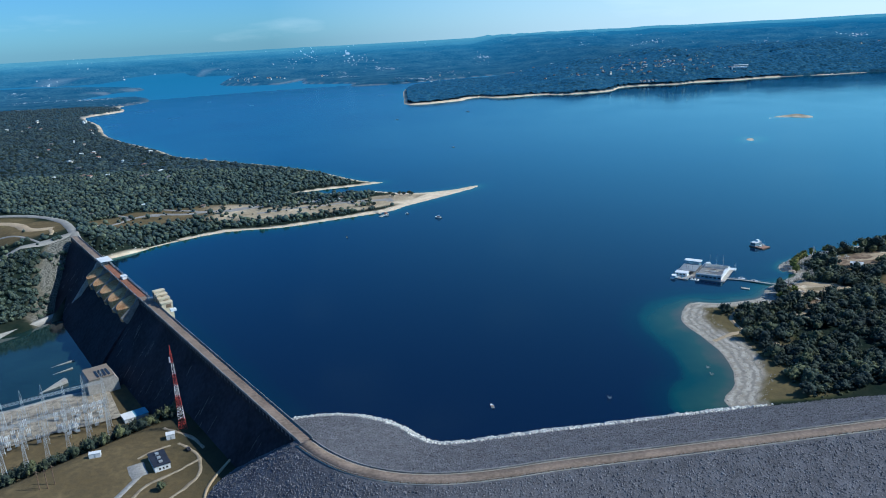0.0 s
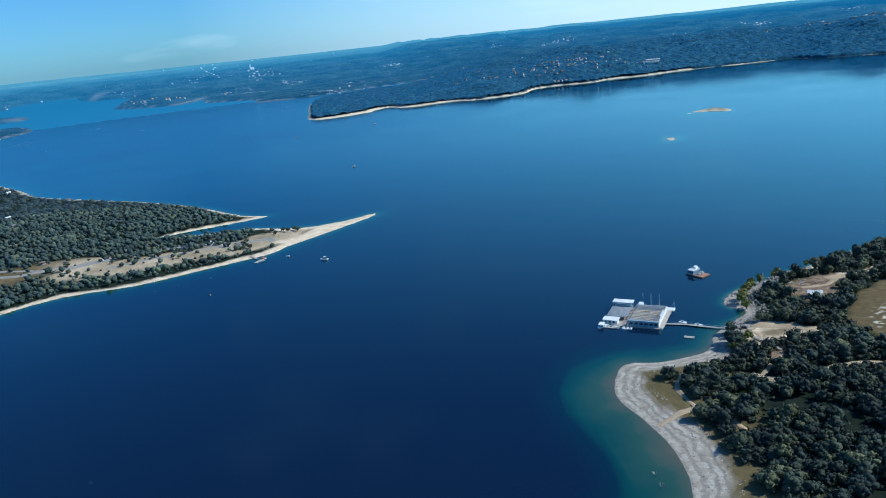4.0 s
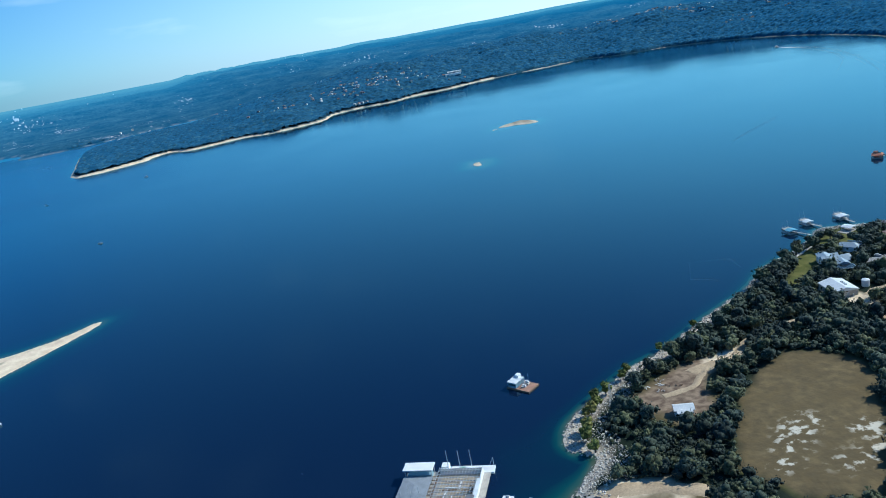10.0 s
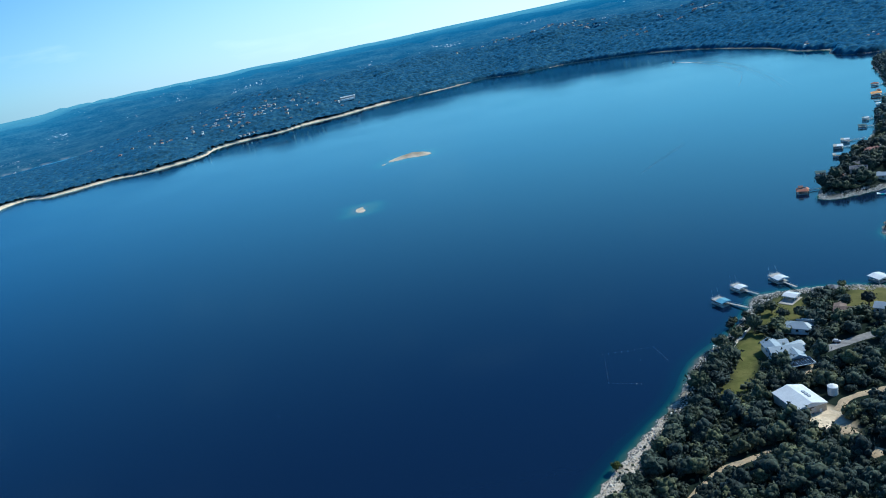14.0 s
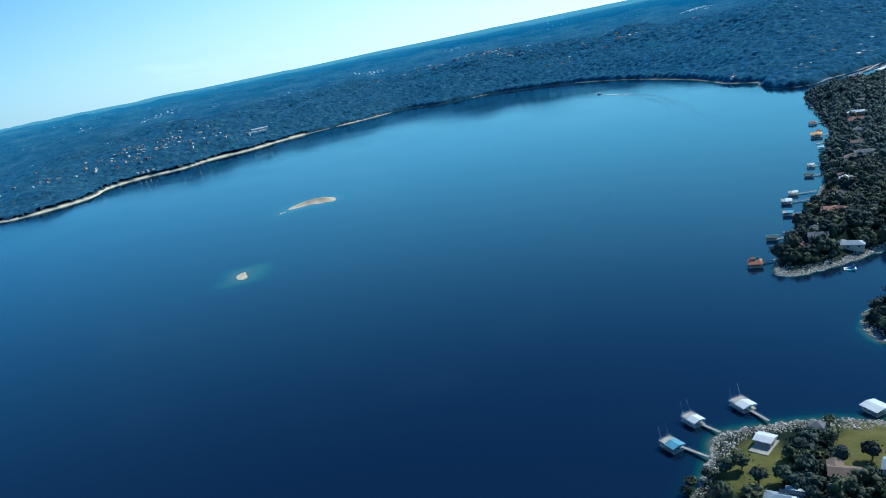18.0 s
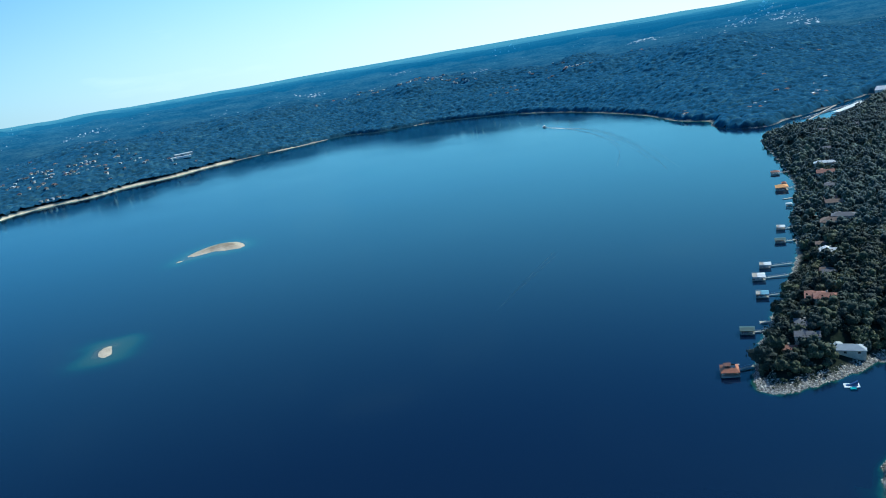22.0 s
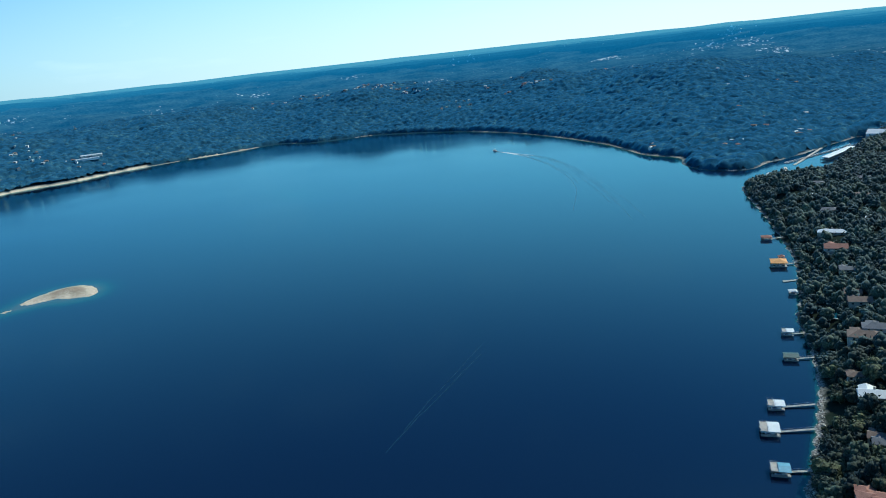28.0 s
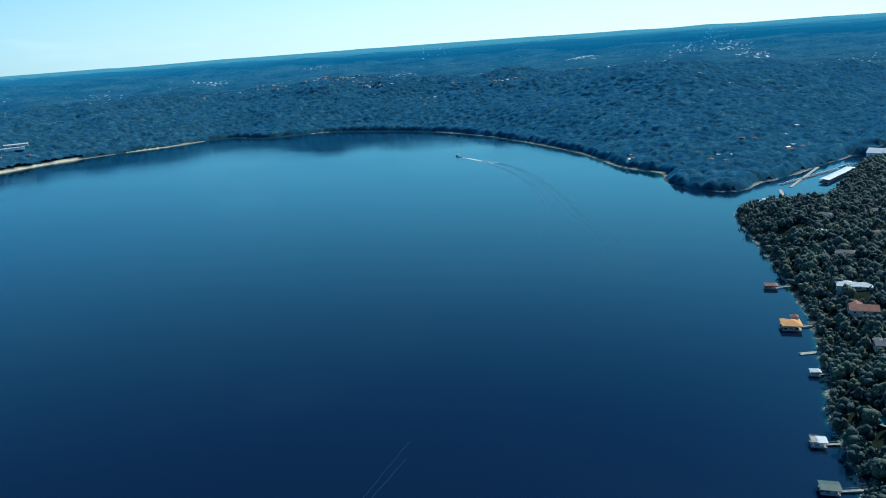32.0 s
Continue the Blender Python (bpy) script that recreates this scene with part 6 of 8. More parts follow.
def house(x, y, rot, w, l, h, roof, wall, label, style=gable, name="house", extra=(), z=None, chimney=False, group="lakeside houses"):
    t = thing(name, pose(x, y, gz(x, y) if z is None else z, 0, 0, rot), label, "house", group)
    wing(t, Matrix(), w, l, h, roof, wall, style, chimney=chimney)
    part("door", boxes((w / 2, w / 2 + 0.07, -0.5, 0.5, 0, 2.1)), M_brown, t)
    for ex, ey, er, ew, el, eh in extra:
        wing(t, pose(ex, ey, 0, 0, 0, er), ew, el, eh, roof, wall, style, windows=2)
    return t


M_bluegrey_roof = material("blue_grey_metal_roof", (0.3, 0.36, 0.4), 0.45, vary=0.12, size=4, spec=0.5)
M_brown_roof = material("brown_shingle_roof", (0.2, 0.14, 0.11), 0.85, vary=0.25, size=3)
M_pool = material("turquoise_pool_water", (0.03, 0.35, 0.36), 0.06, vary=0.1, size=3, spec=0.5)

# the point with its lawns
barn = thing("metal_barn", pose(534, 679, gz(534, 679), 0, 0, -19), "large metal barn with pale low-pitched roof", "barn")
wing(barn, Matrix(), 15.5, 19, 4.8, M_metal_roof, M_wall, gable, 2.2, windows=0)
for k in range(3):
    part("roof_vent", boxes((2.2, 3.6, -4 + k * 2.2, -2.6 + k * 2.2, 6.2, 6.9)), M_steel, barn)
part("barn_door", boxes((-2.2, 2.2, -9.6, -9.5, 0, 3.6)), M_steel, barn)
part("door", boxes((4, 5, -9.56, -9.5, 0, 2.1)), M_white, barn)
part("apron", boxes((-7, 7, -16, -9.5, -1.0, 0.25)), M_concrete, barn)
tank = thing("water_tank", pose(552, 674, gz(552, 674)), "round white water tank beside the barn", "tank")
bm = bmesh.new()
bmesh.ops.create_cone(bm, cap_ends=True, segments=24, radius1=2.4, radius2=2.4, depth=4.4, matrix=pose(0, 0, 2.2))
part("shell", bm, M_metal_roof, tank)
bm = bmesh.new()
bmesh.ops.create_cone(bm, cap_ends=True, segments=24, radius1=2.5, radius2=0.2, depth=0.7, matrix=pose(0, 0, 4.75))
part("lid", bm, M_metal_roof, tank)
villa = house(573, 717, 58, 10, 17, 4.2, M_bluegrey_roof, M_white, "large white house with pale blue metal gables", extra=((6, 5, 90, 8, 12, 4.6), (-6, -3, 90, 8, 11, 4.0), (4, -6, 20, 6, 10, 3.8), (10, 0, 0, 6, 9, 3.6)), name="villa", chimney=True)
part("terrace", boxes((-14, -9, -8, 8, -1, 0.5)), M_concrete, villa)
part("pool", boxes((-13.2, -10.2, -5, 6, 0.5, 0.56)), M_pool, villa)
lawnwall = tagged(ribbon("retaining_wall", smooth_line([(552, 732), (560, 741), (567, 747), (577, 752), (588, 756)], 4), 0.35, -0.35, lambda a, b: ground_at(a, b), M_wall2, 0.9, thick=2.5), "pale retaining wall along the lawn's lake edge", "wall", kind="structure")
sol = thing("carport", pose(566, 703, gz(566, 703), 0, 0, 62), "carport with dark solar panels on its roof", "carport")
part("roof", boxes((-4, 4, -7.5, 7.5, 3.0, 3.3)), M_bluegrey_roof, sol)
for k in range(8):
    for j in range(3):
        part("solar_panel", boxes((-3.4 + j * 2.3, -1.3 + j * 2.3, -6.8 + k * 1.7, -5.3 + k * 1.7, 3.3, 3.4)), M_dark, sol)
for sx in (-3.6, 3.6):
    for sy in (-7, 7):
        part("post", boxes((sx - .15, sx + .15, sy - .15, sy + .15, -1, 3)), M_steel, sol)
house(603, 731, 25, 9, 15, 3.8, M_bluegrey_roof, M_white, "low house with grey-blue metal roof among oaks", hip, extra=((5, -4, 90, 8, 10, 3.6),))
house(634, 722, 30, 8, 13, 3.6, M_brown_roof, M_wall, "brown-roofed house half hidden by oaks", extra=((4, 4, 90, 6, 8, 3.4),))
house(652, 709, 20, 9, 12, 3.8, M_bluegrey_roof, M_white, "white house with pale metal roof by the street")
pav = thing("lake_pavilion", pose(640, 764, gz(640, 764), 0, 0, 12), "open pavilion with pale ribbed metal roof", "pavilion")
part("roof", gable(bmesh.new(), 7.5, 8, 3.0, 0.9), M_metal_roof, pav)
for k in range(7):
    part("roof_rib", boxes((-4.2, 4.2, -4.2 + k * 1.38, -4.05 + k * 1.38, 3.0, 3.12)), M_steel, pav)
for sx in (-3.4, 3.4):
    for sy in (-3.6, 3.6):
        part("post", boxes((sx - .15, sx + .15, sy - .15, sy + .15, -1, 3)), M_white, pav)
part("terrace", boxes((-10, 4, -5, 4, -0.8, 0.3)), M_gravel, pav)
gz2 = thing("garden_pavilion", pose(665, 753, gz(665, 753), 0, 0, 20), "dark roofed wooden garden deck pavilion", "pavilion")
part("roof", hip(bmesh.new(), 5.5, 6, 3.0, 1.6), M_grey_roof, gz2)
part("deck", boxes((-4.5, 3, -5.5, 3.2, -0.6, 0.5)), M_deck, gz2)
for sx in (-2.4, 2.4):
    for sy in (-2.6, 2.6):
        part("post", boxes((sx - .13, sx + .13, sy - .13, sy + .13, 0, 3)), M_brown, gz2)
tagged(ribbon("lawn_wall", smooth_line([(555, 738), (564, 746), (572, 751), (578, 751), (585, 754), (594, 757)], 5), 0.3, -0.3, lambda a, b: ground_at(a, b), M_concrete, 1.1, thick=2.0), "low pale retaining wall round the lawn", "wall", kind="structure")
cabin = house(367, 623.5, 62, 6, 9.5, 3.0, M_metal_roof, M_white, "small cabin with pale metal roof in a clearing", name="cabin", extra=((-3.2, 0, 0, 3.5, 7, 2.6),), group="")
for k, (x, y) in enumerate(((376, 655), (380, 652), (372, 650), (368, 657), (384, 648), (379, 660))):
    d = thing("debris_pile", pose(x, y, gz(x, y) + 0.1, 0, 0, k * 40), "heap of broken boards and building rubble", "debris", "debris heaps")
    rr = np.random.default_rng(k)
    bm = bmesh.new()
    for q in range(9):
        m = pose(*rr.uniform(-2, 2, 2), rr.uniform(0.05, 0.5), *rr.uniform(-15, 15, 2), rr.uniform(0, 180))
        box(bm, -0.7, 0.7, -0.16, 0.16, 0, 0.14, m)
    part("boards", bm, (M_white, M_brown, M_deck)[k % 3], d)
pyl = thing("lattice_pylon", pose(344, 655, gz(344, 655)), "thin steel lattice mast in the woods", "mast")
part("lattice_shaft", lattice(bmesh.new(), 13, 1.4, 0.6, 6, 0.12), M_steel, pyl)


def car(x, y, rot, paint, label, z=None):
    c = thing("car", pose(x, y, (gz(x, y) + 0.36) if z is None else z, 0, 0, rot), label, "car", "parked vehicles")
    bm = sweep(bmesh.new(), [(-2.2, 0.35), (-2.2, 0.85), (-1.2, 0.95), (-0.6, 1.5), (1.3, 1.5), (1.9, 0.95), (2.2, 0.85), (2.2, 0.35)], -0.9, 0.9)
    part("body", bm, paint, c)
    part("windscreen", boxes((-0.75, 0.75, -1.1, -0.75, 1.0, 1.42)), M_dark, c)
    for sx in (-0.9, 0.9):
        for sy in (-1.4, 1.4):
            b2 = bmesh.new()
            bmesh.ops.create_cone(b2, cap_ends=True, segments=12, radius1=0.36, radius2=0.36, depth=0.22, matrix=pose(sx, sy, 0.36, 0, 90, 0))
            part("wheel", b2, M_tyre, c)
    return c


M_tyre = material("black_rubber", (0.02, 0.02, 0.02), 0.9, vary=0.1, size=1)
PAINTS = [material("car_paint_" + n, c, 0.3, vary=0.05, size=2, spec=0.5) for n, c in (("white", (0.75, 0.75, 0.75)), ("black", (0.03, 0.03, 0.035)), ("silver", (0.45, 0.46, 0.48)), ("red", (0.4, 0.05, 0.04)), ("blue", (0.06, 0.12, 0.25)))]
car(294, 590, 50, PAINTS[1], "dark pickup parked on the pale landing")
car(312, 596, 15, PAINTS[1], "dark car parked beside the trees")
car(619, 694, -60, PAINTS[0], "white car parked on the street")
car(600, 705, 30, PAINTS[2], "silver car parked by the drive")
car(-159, 395, 40, PAINTS[1], "dark truck parked in the dam yard")

# houses of the wooded bank
BANK = [(1050, 946, 28, 10, 16, 4.0, "white_hip"), (953, 909, 30, 11, 14, 4.2, "red"), (1008, 928, 20, 7, 10, 3.4, "brown"), (909, 894, 35, 9, 12, 3.8, "grey"), (892, 884, 30, 9, 14, 3.8, "grey"), (897, 864, 28, 9, 22, 3.8, "bluegrey"),
        (880, 889, 40, 6, 8, 3.2, "red"), (1135, 975, 25, 10, 20, 4.0, "grey"), (1193, 1015, 30, 8, 11, 3.6, "brown"), (1340, 1092, 26, 9, 24, 4.6, "white_hip"), (1298, 1071, 28, 12, 18, 5.0, "red"), (1416, 1127, 28, 9, 16, 4.0, "grey"),
        (1177, 1004, 32, 10, 15, 4.0, "brown"), (1123, 979, 24, 12, 20, 4.6, "brown"), (1003, 924, 24, 7, 10, 3.2, "grey"), (950, 900, 28, 10, 16, 4.0, "red"), (1470, 1165, 30, 10, 14, 4, "white_hip"), (1530, 1190, 10, 9, 14, 4, "grey"),
        (1245, 1040, 30, 8, 11, 3.6, "grey"), (1075, 965, 30, 7, 10, 3.4, "brown"), (1390, 1075, 20, 9, 14, 4, "white_hip"), (1480, 1120, 35, 10, 14, 4, "brown"), (1560, 1150, 30, 9, 13, 4, "grey")]
ROOFS = {"white_hip": (M_metal_roof, "pale metal"), "red": (M_red_roof, "faded red tile"), "brown": (M_brown_roof, "brown shingle"), "grey": (M_grey_roof, "dark grey shingle"), "bluegrey": (M_bluegrey_roof, "blue-grey metal")}
for k, (x, y, rot, w, l, h, rf) in enumerate(BANK):
    mat, word = ROOFS[rf]
    house(x, y, rot, w, l, h, mat, (M_wall, M_wall2, M_wall)[k % 3], "lakeside house with %s roof among trees" % word, hip if k % 2 else gable, extra=((w * 0.5, l * 0.2, 90, w * 0.7, w * 0.9, h - 0.3),), chimney=k % 3 == 0, z=gz(x, y) - 1.0)
part("solar_array", boxes((2, 4.6, -8, 2, 0, 0.2)), M_dark, bpy.data.objects["house"]).matrix_basis = pose(0, 0, 5.6)
pool = thing("swimming_pool", pose(1160, 1012, gz(1160, 1012) + 0.6, 0, 0, 30), "turquoise swimming pool with pale paving", "pool")
bm = bmesh.new()
bmesh.ops.create_cone(bm, cap_ends=True, segments=20, radius1=5, radius2=5, depth=0.5, matrix=Matrix.Diagonal((1, 0.65, 1, 1)))
part("water", bm, M_pool, pool)
bm = bmesh.new()
bmesh.ops.create_cone(bm, cap_ends=True, segments=20, radius1=6.5, radius2=6.5, depth=0.3, matrix=Matrix.Diagonal((1, 0.7, 1, 1)))
part("paving", bm, M_concrete, pool)


# ---- boat docks ----
def gangway(x0, y0, x1, y1, z0=0.7, z1=1.6, w=0.8, label="narrow grey gangway from the shore to a dock"):
    g = thing("gangway", pose(0, 0, 0), label, "gangway", "gangways")
    if label.startswith("narrow"):
        k = 6.4 / math.hypot(x1 - x0, y1 - y0)
        x0, y0 = x0 - (x1 - x0) * k, y0 - (y1 - y0) * k
        if x0 > 860:
            x1, y1, z1 = x0 + (x1 - x0) * 0.74, y0 + (y1 - y0) * 0.74, z1 - 0.3
    b2 = bmesh.new()
    d = Vector((x1 - x0, y1 - y0)).normalized()
    n = Vector((-d.y, d.x)) * w
    vs = [b2.verts.new(p) for p in ((x0 - n.x, y0 - n.y, z0), (x0 + n.x, y0 + n.y, z0), (x1 + n.x, y1 + n.y, z1), (x1 - n.x, y1 - n.y, z1))]
    vd = [b2.verts.new(v.co - Vector((0, 0, 0.25))) for v in vs]
    b2.faces.new(vs), b2.faces.new(vd[::-1])
    for i in range(4):
        j = (i + 1) % 4
        b2.faces.new((vs[i], vd[i], vd[j], vs[j]))
    part("deck", b2, M_deck, g)
    for s in (-1, 1):
        b2 = bmesh.new()
        a, b = Vector((x0 + s * n.x, y0 + s * n.y, z0 + 1)), Vector((x1 + s * n.x, y1 + s * n.y, z1 + 1))
        beam(b2, a, b, 0.09)
        for q in range(6):
            p = a.lerp(b, q / 5)
            beam(b2, p, p - Vector((0, 0, 1)), 0.08, 3)
        part("handrail", b2, M_steel, g)
    return g


def boat_mesh(bm, l, w, h):
    """A pointed hull, open above."""
    n = 8
    top, bot = [], []
    for i in range(n + 1):
        u = i / n
        half = w / 2 * (1 if u < 0.5 else math.sqrt(max(0, 1 - ((u - 0.5) / 0.5) ** 2)) * 0.98 + 0.02)
        y = -l / 2 + l * u
        top.append((half, y, h * (1 + 0.25 * u * u)))
        bot.append((half * 0.6, y * 0.95, 0))
    L = [bm.verts.new((-a, b, c)) for a, b, c in top]
    R = [bm.verts.new(p) for p in top]
    l2 = [bm.verts.new((-a, b, c)) for a, b, c in bot]
    r2 = [bm.verts.new(p) for p in bot]
    for i in range(n):
        bm.faces.new((R[i], R[i + 1], r2[i + 1], r2[i])), bm.faces.new((L[i + 1], L[i], l2[i], l2[i + 1]))
        bm.faces.new((L[i], L[i + 1], R[i + 1], R[i])), bm.faces.new((l2[i + 1], l2[i], r2[i], r2[i + 1]))
    bm.faces.new((L[0], R[0], r2[0], l2[0]))
    return bm


def boat(x, y, rot, l=6.5, label="small white motor boat on the lake", cover=None, group="boats", z=-0.25, cabin=True):
    b = thing("motor_boat", pose(x, y, z, 0, 0, rot), label, "boat", group)
    part("hull", boat_mesh(bmesh.new(), l, l * 0.36, l * 0.16), M_white, b)
    part("cockpit", boxes((-l * 0.13, l * 0.13, -l * 0.36, l * 0.08, l * 0.16, l * 0.19)), M_brown if cover is None else cover, b)
    if cabin:
        part("windscreen", boxes((-l * 0.13, l * 0.13, l * 0.06, l * 0.1, l * 0.18, l * 0.27)), M_dark, b)
        part("canopy", boxes((-l * 0.14, l * 0.14, -l * 0.22, l * 0.05, l * 0.38, l * 0.4)), M_white if cover is None else cover, b)
        for s in (-1, 1):
            part("canopy_post", boxes((s * l * 0.13 - 0.04, s * l * 0.13 + 0.04, -l * 0.2, -l * 0.19, l * 0.18, l * 0.38)), M_steel, b)
    part("engine", boxes((-0.25, 0.25, -l * 0.55, -l * 0.48, 0.1, 1.1)), M_tyre, b)
    return b


def dock(x, y, rot, w, l, roof, label, style=gable, rise=0.9, sundeck=False, poles=False, h=3.0, moored=True):
    """A floating boat dock: U-shaped deck, posts, roof; open end along -y."""
    if 600 < x < 1400:
        w, l = w * 0.8, l * 0.8
    d = thing("boat_dock", pose(x, y, 0, 0, 0, rot), label, "dock", "boat docks")
    for nm, b in (("finger_deck", (-w / 2, -w / 2 + 1.6, -l / 2, l / 2, -0.3, 0.55)), ("finger_deck", (w / 2 - 1.6, w / 2, -l / 2, l / 2, -0.3, 0.55)), ("back_deck", (-w / 2 + 1.6, w / 2 - 1.6, l / 2 - 2, l / 2, -0.3, 0.55)), ("mid_deck", (-0.6, 0.6, -l / 2, l / 2 - 2, -0.3, 0.55))):
        part(nm, boxes(b), M_deck, d)
    for sx in (-w / 2 + 0.4, w / 2 - 0.4):
        for q in range(3):
            y0 = -l / 2 + 0.5 + q * (l - 1) / 2
            part("post", boxes((sx - 0.12, sx + 0.12, y0 - 0.12, y0 + 0.12, 0.5, h)), M_steel, d)
    if sundeck:
        part("upper_deck", boxes((-w / 2, w / 2, -l / 2, -l * 0.08, h, h + 0.25)), M_deck, d, "greyish upper sun deck")
        b2 = bmesh.new()
        c = [(-w / 2, -l / 2), (w / 2, -l / 2), (w / 2, -l * 0.08), (-w / 2, -l * 0.08)]
        for i in range(4):
            a, b = c[i], c[(i + 1) % 4]
            for zz in (0.6, 1.1):
                beam(b2, (*a, h + zz), (*b, h + zz), 0.07, 3)
            beam(b2, (*a, h), (*a, h + 1.1), 0.09, 3)
        part("deck_rail", b2, M_steel, d)
        o = part("roof", style(bmesh.new(), w, l * 0.56, h + 1.2, rise, 0.4), roof, d)
        o.matrix_basis = pose(0, l * 0.2, -1.0)
    elif roof is not None:
        part("roof", style(bmesh.new(), w, l, h, rise, 0.5), roof, d)
    for s in (-1, 1):
        part("fascia", boxes((s * (w / 2 + 0.1) - 0.1, s * (w / 2 + 0.1) + 0.1, -l / 2, l / 2, h - 0.5, h)), M_white if roof is M_metal_roof else M_brown, d)
    if poles:
        for sx in (-w / 2 + 0.5, w / 2 - 2):
            b2 = bmesh.new()
            beam(b2, (sx, -l / 2 + 0.3, 0), (sx - 0.6, -l / 2 - 2.4, 9), 0.12, 4)
            part("spud_pole", b2, M_steel, d)
    if moored:
        boat(x + math.cos(radians(rot)) * w * 0.22, y + math.sin(radians(rot)) * w * 0.22, rot, 5.6, "motor boat moored under the dock roof", PAINTS[4], "moored boats", cabin=False)
    return d


dock(612.5, 797, 172, 9, 13.5, M_blue_roof, "boat dock with blue roof and grey sun deck", sundeck=True, poles=True)
gangway(615, 791, 615, 777, 0.7, 1.8)
dock(637, 803.5, 170, 8.5, 13, M_metal_roof, "boat dock with pale cream roof and sun deck", sundeck=True, poles=True)
gangway(637, 797, 635.5, 786, 0.7, 1.8)
dock(664, 793, 165, 10, 14.5, M_metal_roof, "boat dock with white metal roof and sun deck", sundeck=True, poles=True)
gangway(662, 786, 658, 774, 0.7, 1.8)
dock(697, 742, 165, 11, 12, M_metal_roof, "boat dock with white metal roof by the shore")
IN = math.degrees(math.atan2(-0.84, 0.54)) - 90       # docks' backs face the wooded bank
red = thing("tiled_boat_house", pose(845, 908, 0, 0, 0, 38), "square boat house with red tiled roof round a dark sun deck", "dock", "boat docks")
part("deck", boxes((-5.8, 5.8, -5.4, 5.4, -0.3, 0.6)), M_deck, red)
bm = bmesh.new()                                          # a tiled skirt roof round the open upper deck
_o = [bm.verts.new(p) for p in ((-5.9, -5.5, 3.1), (5.9, -5.5, 3.1), (5.9, 5.5, 3.1), (-5.9, 5.5, 3.1))]
_i = [bm.verts.new(p) for p in ((-2.6, -3.4, 5.0), (2.6, -3.4, 5.0), (2.6, 3.0, 5.0), (-2.6, 3.0, 5.0))]
_b = [bm.verts.new(v.co - Vector((0, 0, 0.3))) for v in _o]
for k in range(4):
    q = (k + 1) % 4
    bm.faces.new((_o[k], _o[q], _i[q], _i[k])), bm.faces.new((_b[k], _b[q], _o[q], _o[k]))
bm.faces.new(_b[::-1])
part("skirt_roof", bm, material("bright_clay_tile_roof", (0.5, 0.19, 0.11), 0.8, vary=0.2, size=3), red)
part("sun_deck", boxes((-2.55, 2.55, -3.35, 2.95, 4.2, 4.6)), M_dark, red)
part("stair_box", boxes((-1.3, 1.3, 0.2, 2.6, 4.6, 6.0)), M_brown, red)
o = part("stair_roof", gable(bmesh.new(), 3.4, 3.6, 6.0, 1.2, 0.4), M_red_roof, red)
o.matrix_basis = pose(0, 1.4, 0)
for sx in (-5.4, 0, 5.4):
    for sy in (-5.0, 5.0):
        part("post", boxes((sx - .15, sx + .15, sy - .15, sy + .15, 0.6, 3.0)), M_brown, red)
part("store_wall", boxes((-3.5, 3.5, 3.2, 4.6, 0.6, 2.9)), M_wall2, red)
gangway(851, 905, 863, 899, 0.7, 1.5)
boat(856, 911, 60, 4.5, "small white boat tied to the red dock", group="moored boats", cabin=False)
dock(903, 931, IN, 9.5, 11, M_green_roof, "boat dock with dark green metal roof")
gangway(908, 924, 918, 913)
flat = thing("swim_raft", pose(924, 929, 0, 0, 0, IN), "small bare floating swim platform", "raft", "rafts")
part("deck", boxes((-2, 2, -4.5, 4.5, -0.2, 0.5)), M_deck, flat)
part("ladder", boxes((-0.4, 0.4, -4.7, -4.5, -0.5, 1.2)), M_steel, flat)
gangway(926, 926, 934, 918)
dock(967, 957, IN, 10, 11, M_blue_roof, "boat dock with blue-green roof and white deck", sundeck=True)
gangway(972, 951, 984, 938)
dock(1000, 979, IN, 13, 12, M_metal_roof, "wide double dock with pale flat roof", sundeck=True, rise=0.5)
gangway(1006, 971, 1020, 957)
dock(1027, 989, IN, 9, 11, M_metal_roof, "boat dock with bright white roof", sundeck=True, rise=0.5)
gangway(1033, 982, 1046, 969)
dock(1093, 1012, IN, 9, 10.5, M_green_roof, "boat dock with dark green shed roof")
gangway(1098, 1005, 1107, 996)
dock(1130, 1032, IN, 8, 9.5, M_metal_roof, "boat dock with split white roof", sundeck=True, rise=0.4)
gangway(1135, 1025, 1144, 1015)
dock(1209, 1066, IN, 6, 7, M_metal_roof, "small boat dock with white hipped roof", hip, rise=1.2, moored=False)
gangway(1212, 1061, 1220, 1052)
flat = thing("swim_raft", pose(1238, 1081, 0, 0, 0, IN + 20), "long bare floating dock platform", "raft", "rafts")
part("deck", boxes((-1.6, 1.6, -7, 7, -0.2, 0.5)), M_deck, flat)
part("ladder", boxes((-0.4, 0.4, -7.2, -7.0, -0.5, 1.2)), M_steel, flat)
orange = dock(1273, 1109, IN, 17, 16, M_orange_roof, "large boat house with orange tiled roof", hip, rise=2.4, h=4.0)
part("roof_tower", hip(bmesh.new(), 4.5, 5, 6.2, 1.6), M_red_roof, orange).matrix_basis = pose(-7, 3, 0)
part("tower_wall", boxes((-9, -5, 1, 5.4, 4.0, 6.2)), M_wall2, orange)
gangway(1280, 1101, 1289, 1093)
dock(1345, 1157, IN, 9, 12, M_red_roof, "boat dock with faded red roof", hip, rise=1.6)
gangway(1350, 1150, 1359, 1142)
play = thing("inflatable_slide", pose(866, 846, 0, 0, 0, 35), "blue and white inflatable water toys on a raft", "water toy")
part("raft", boxes((-2.5, 2.5, -4, 4, -0.2, 0.5)), M_white, play)
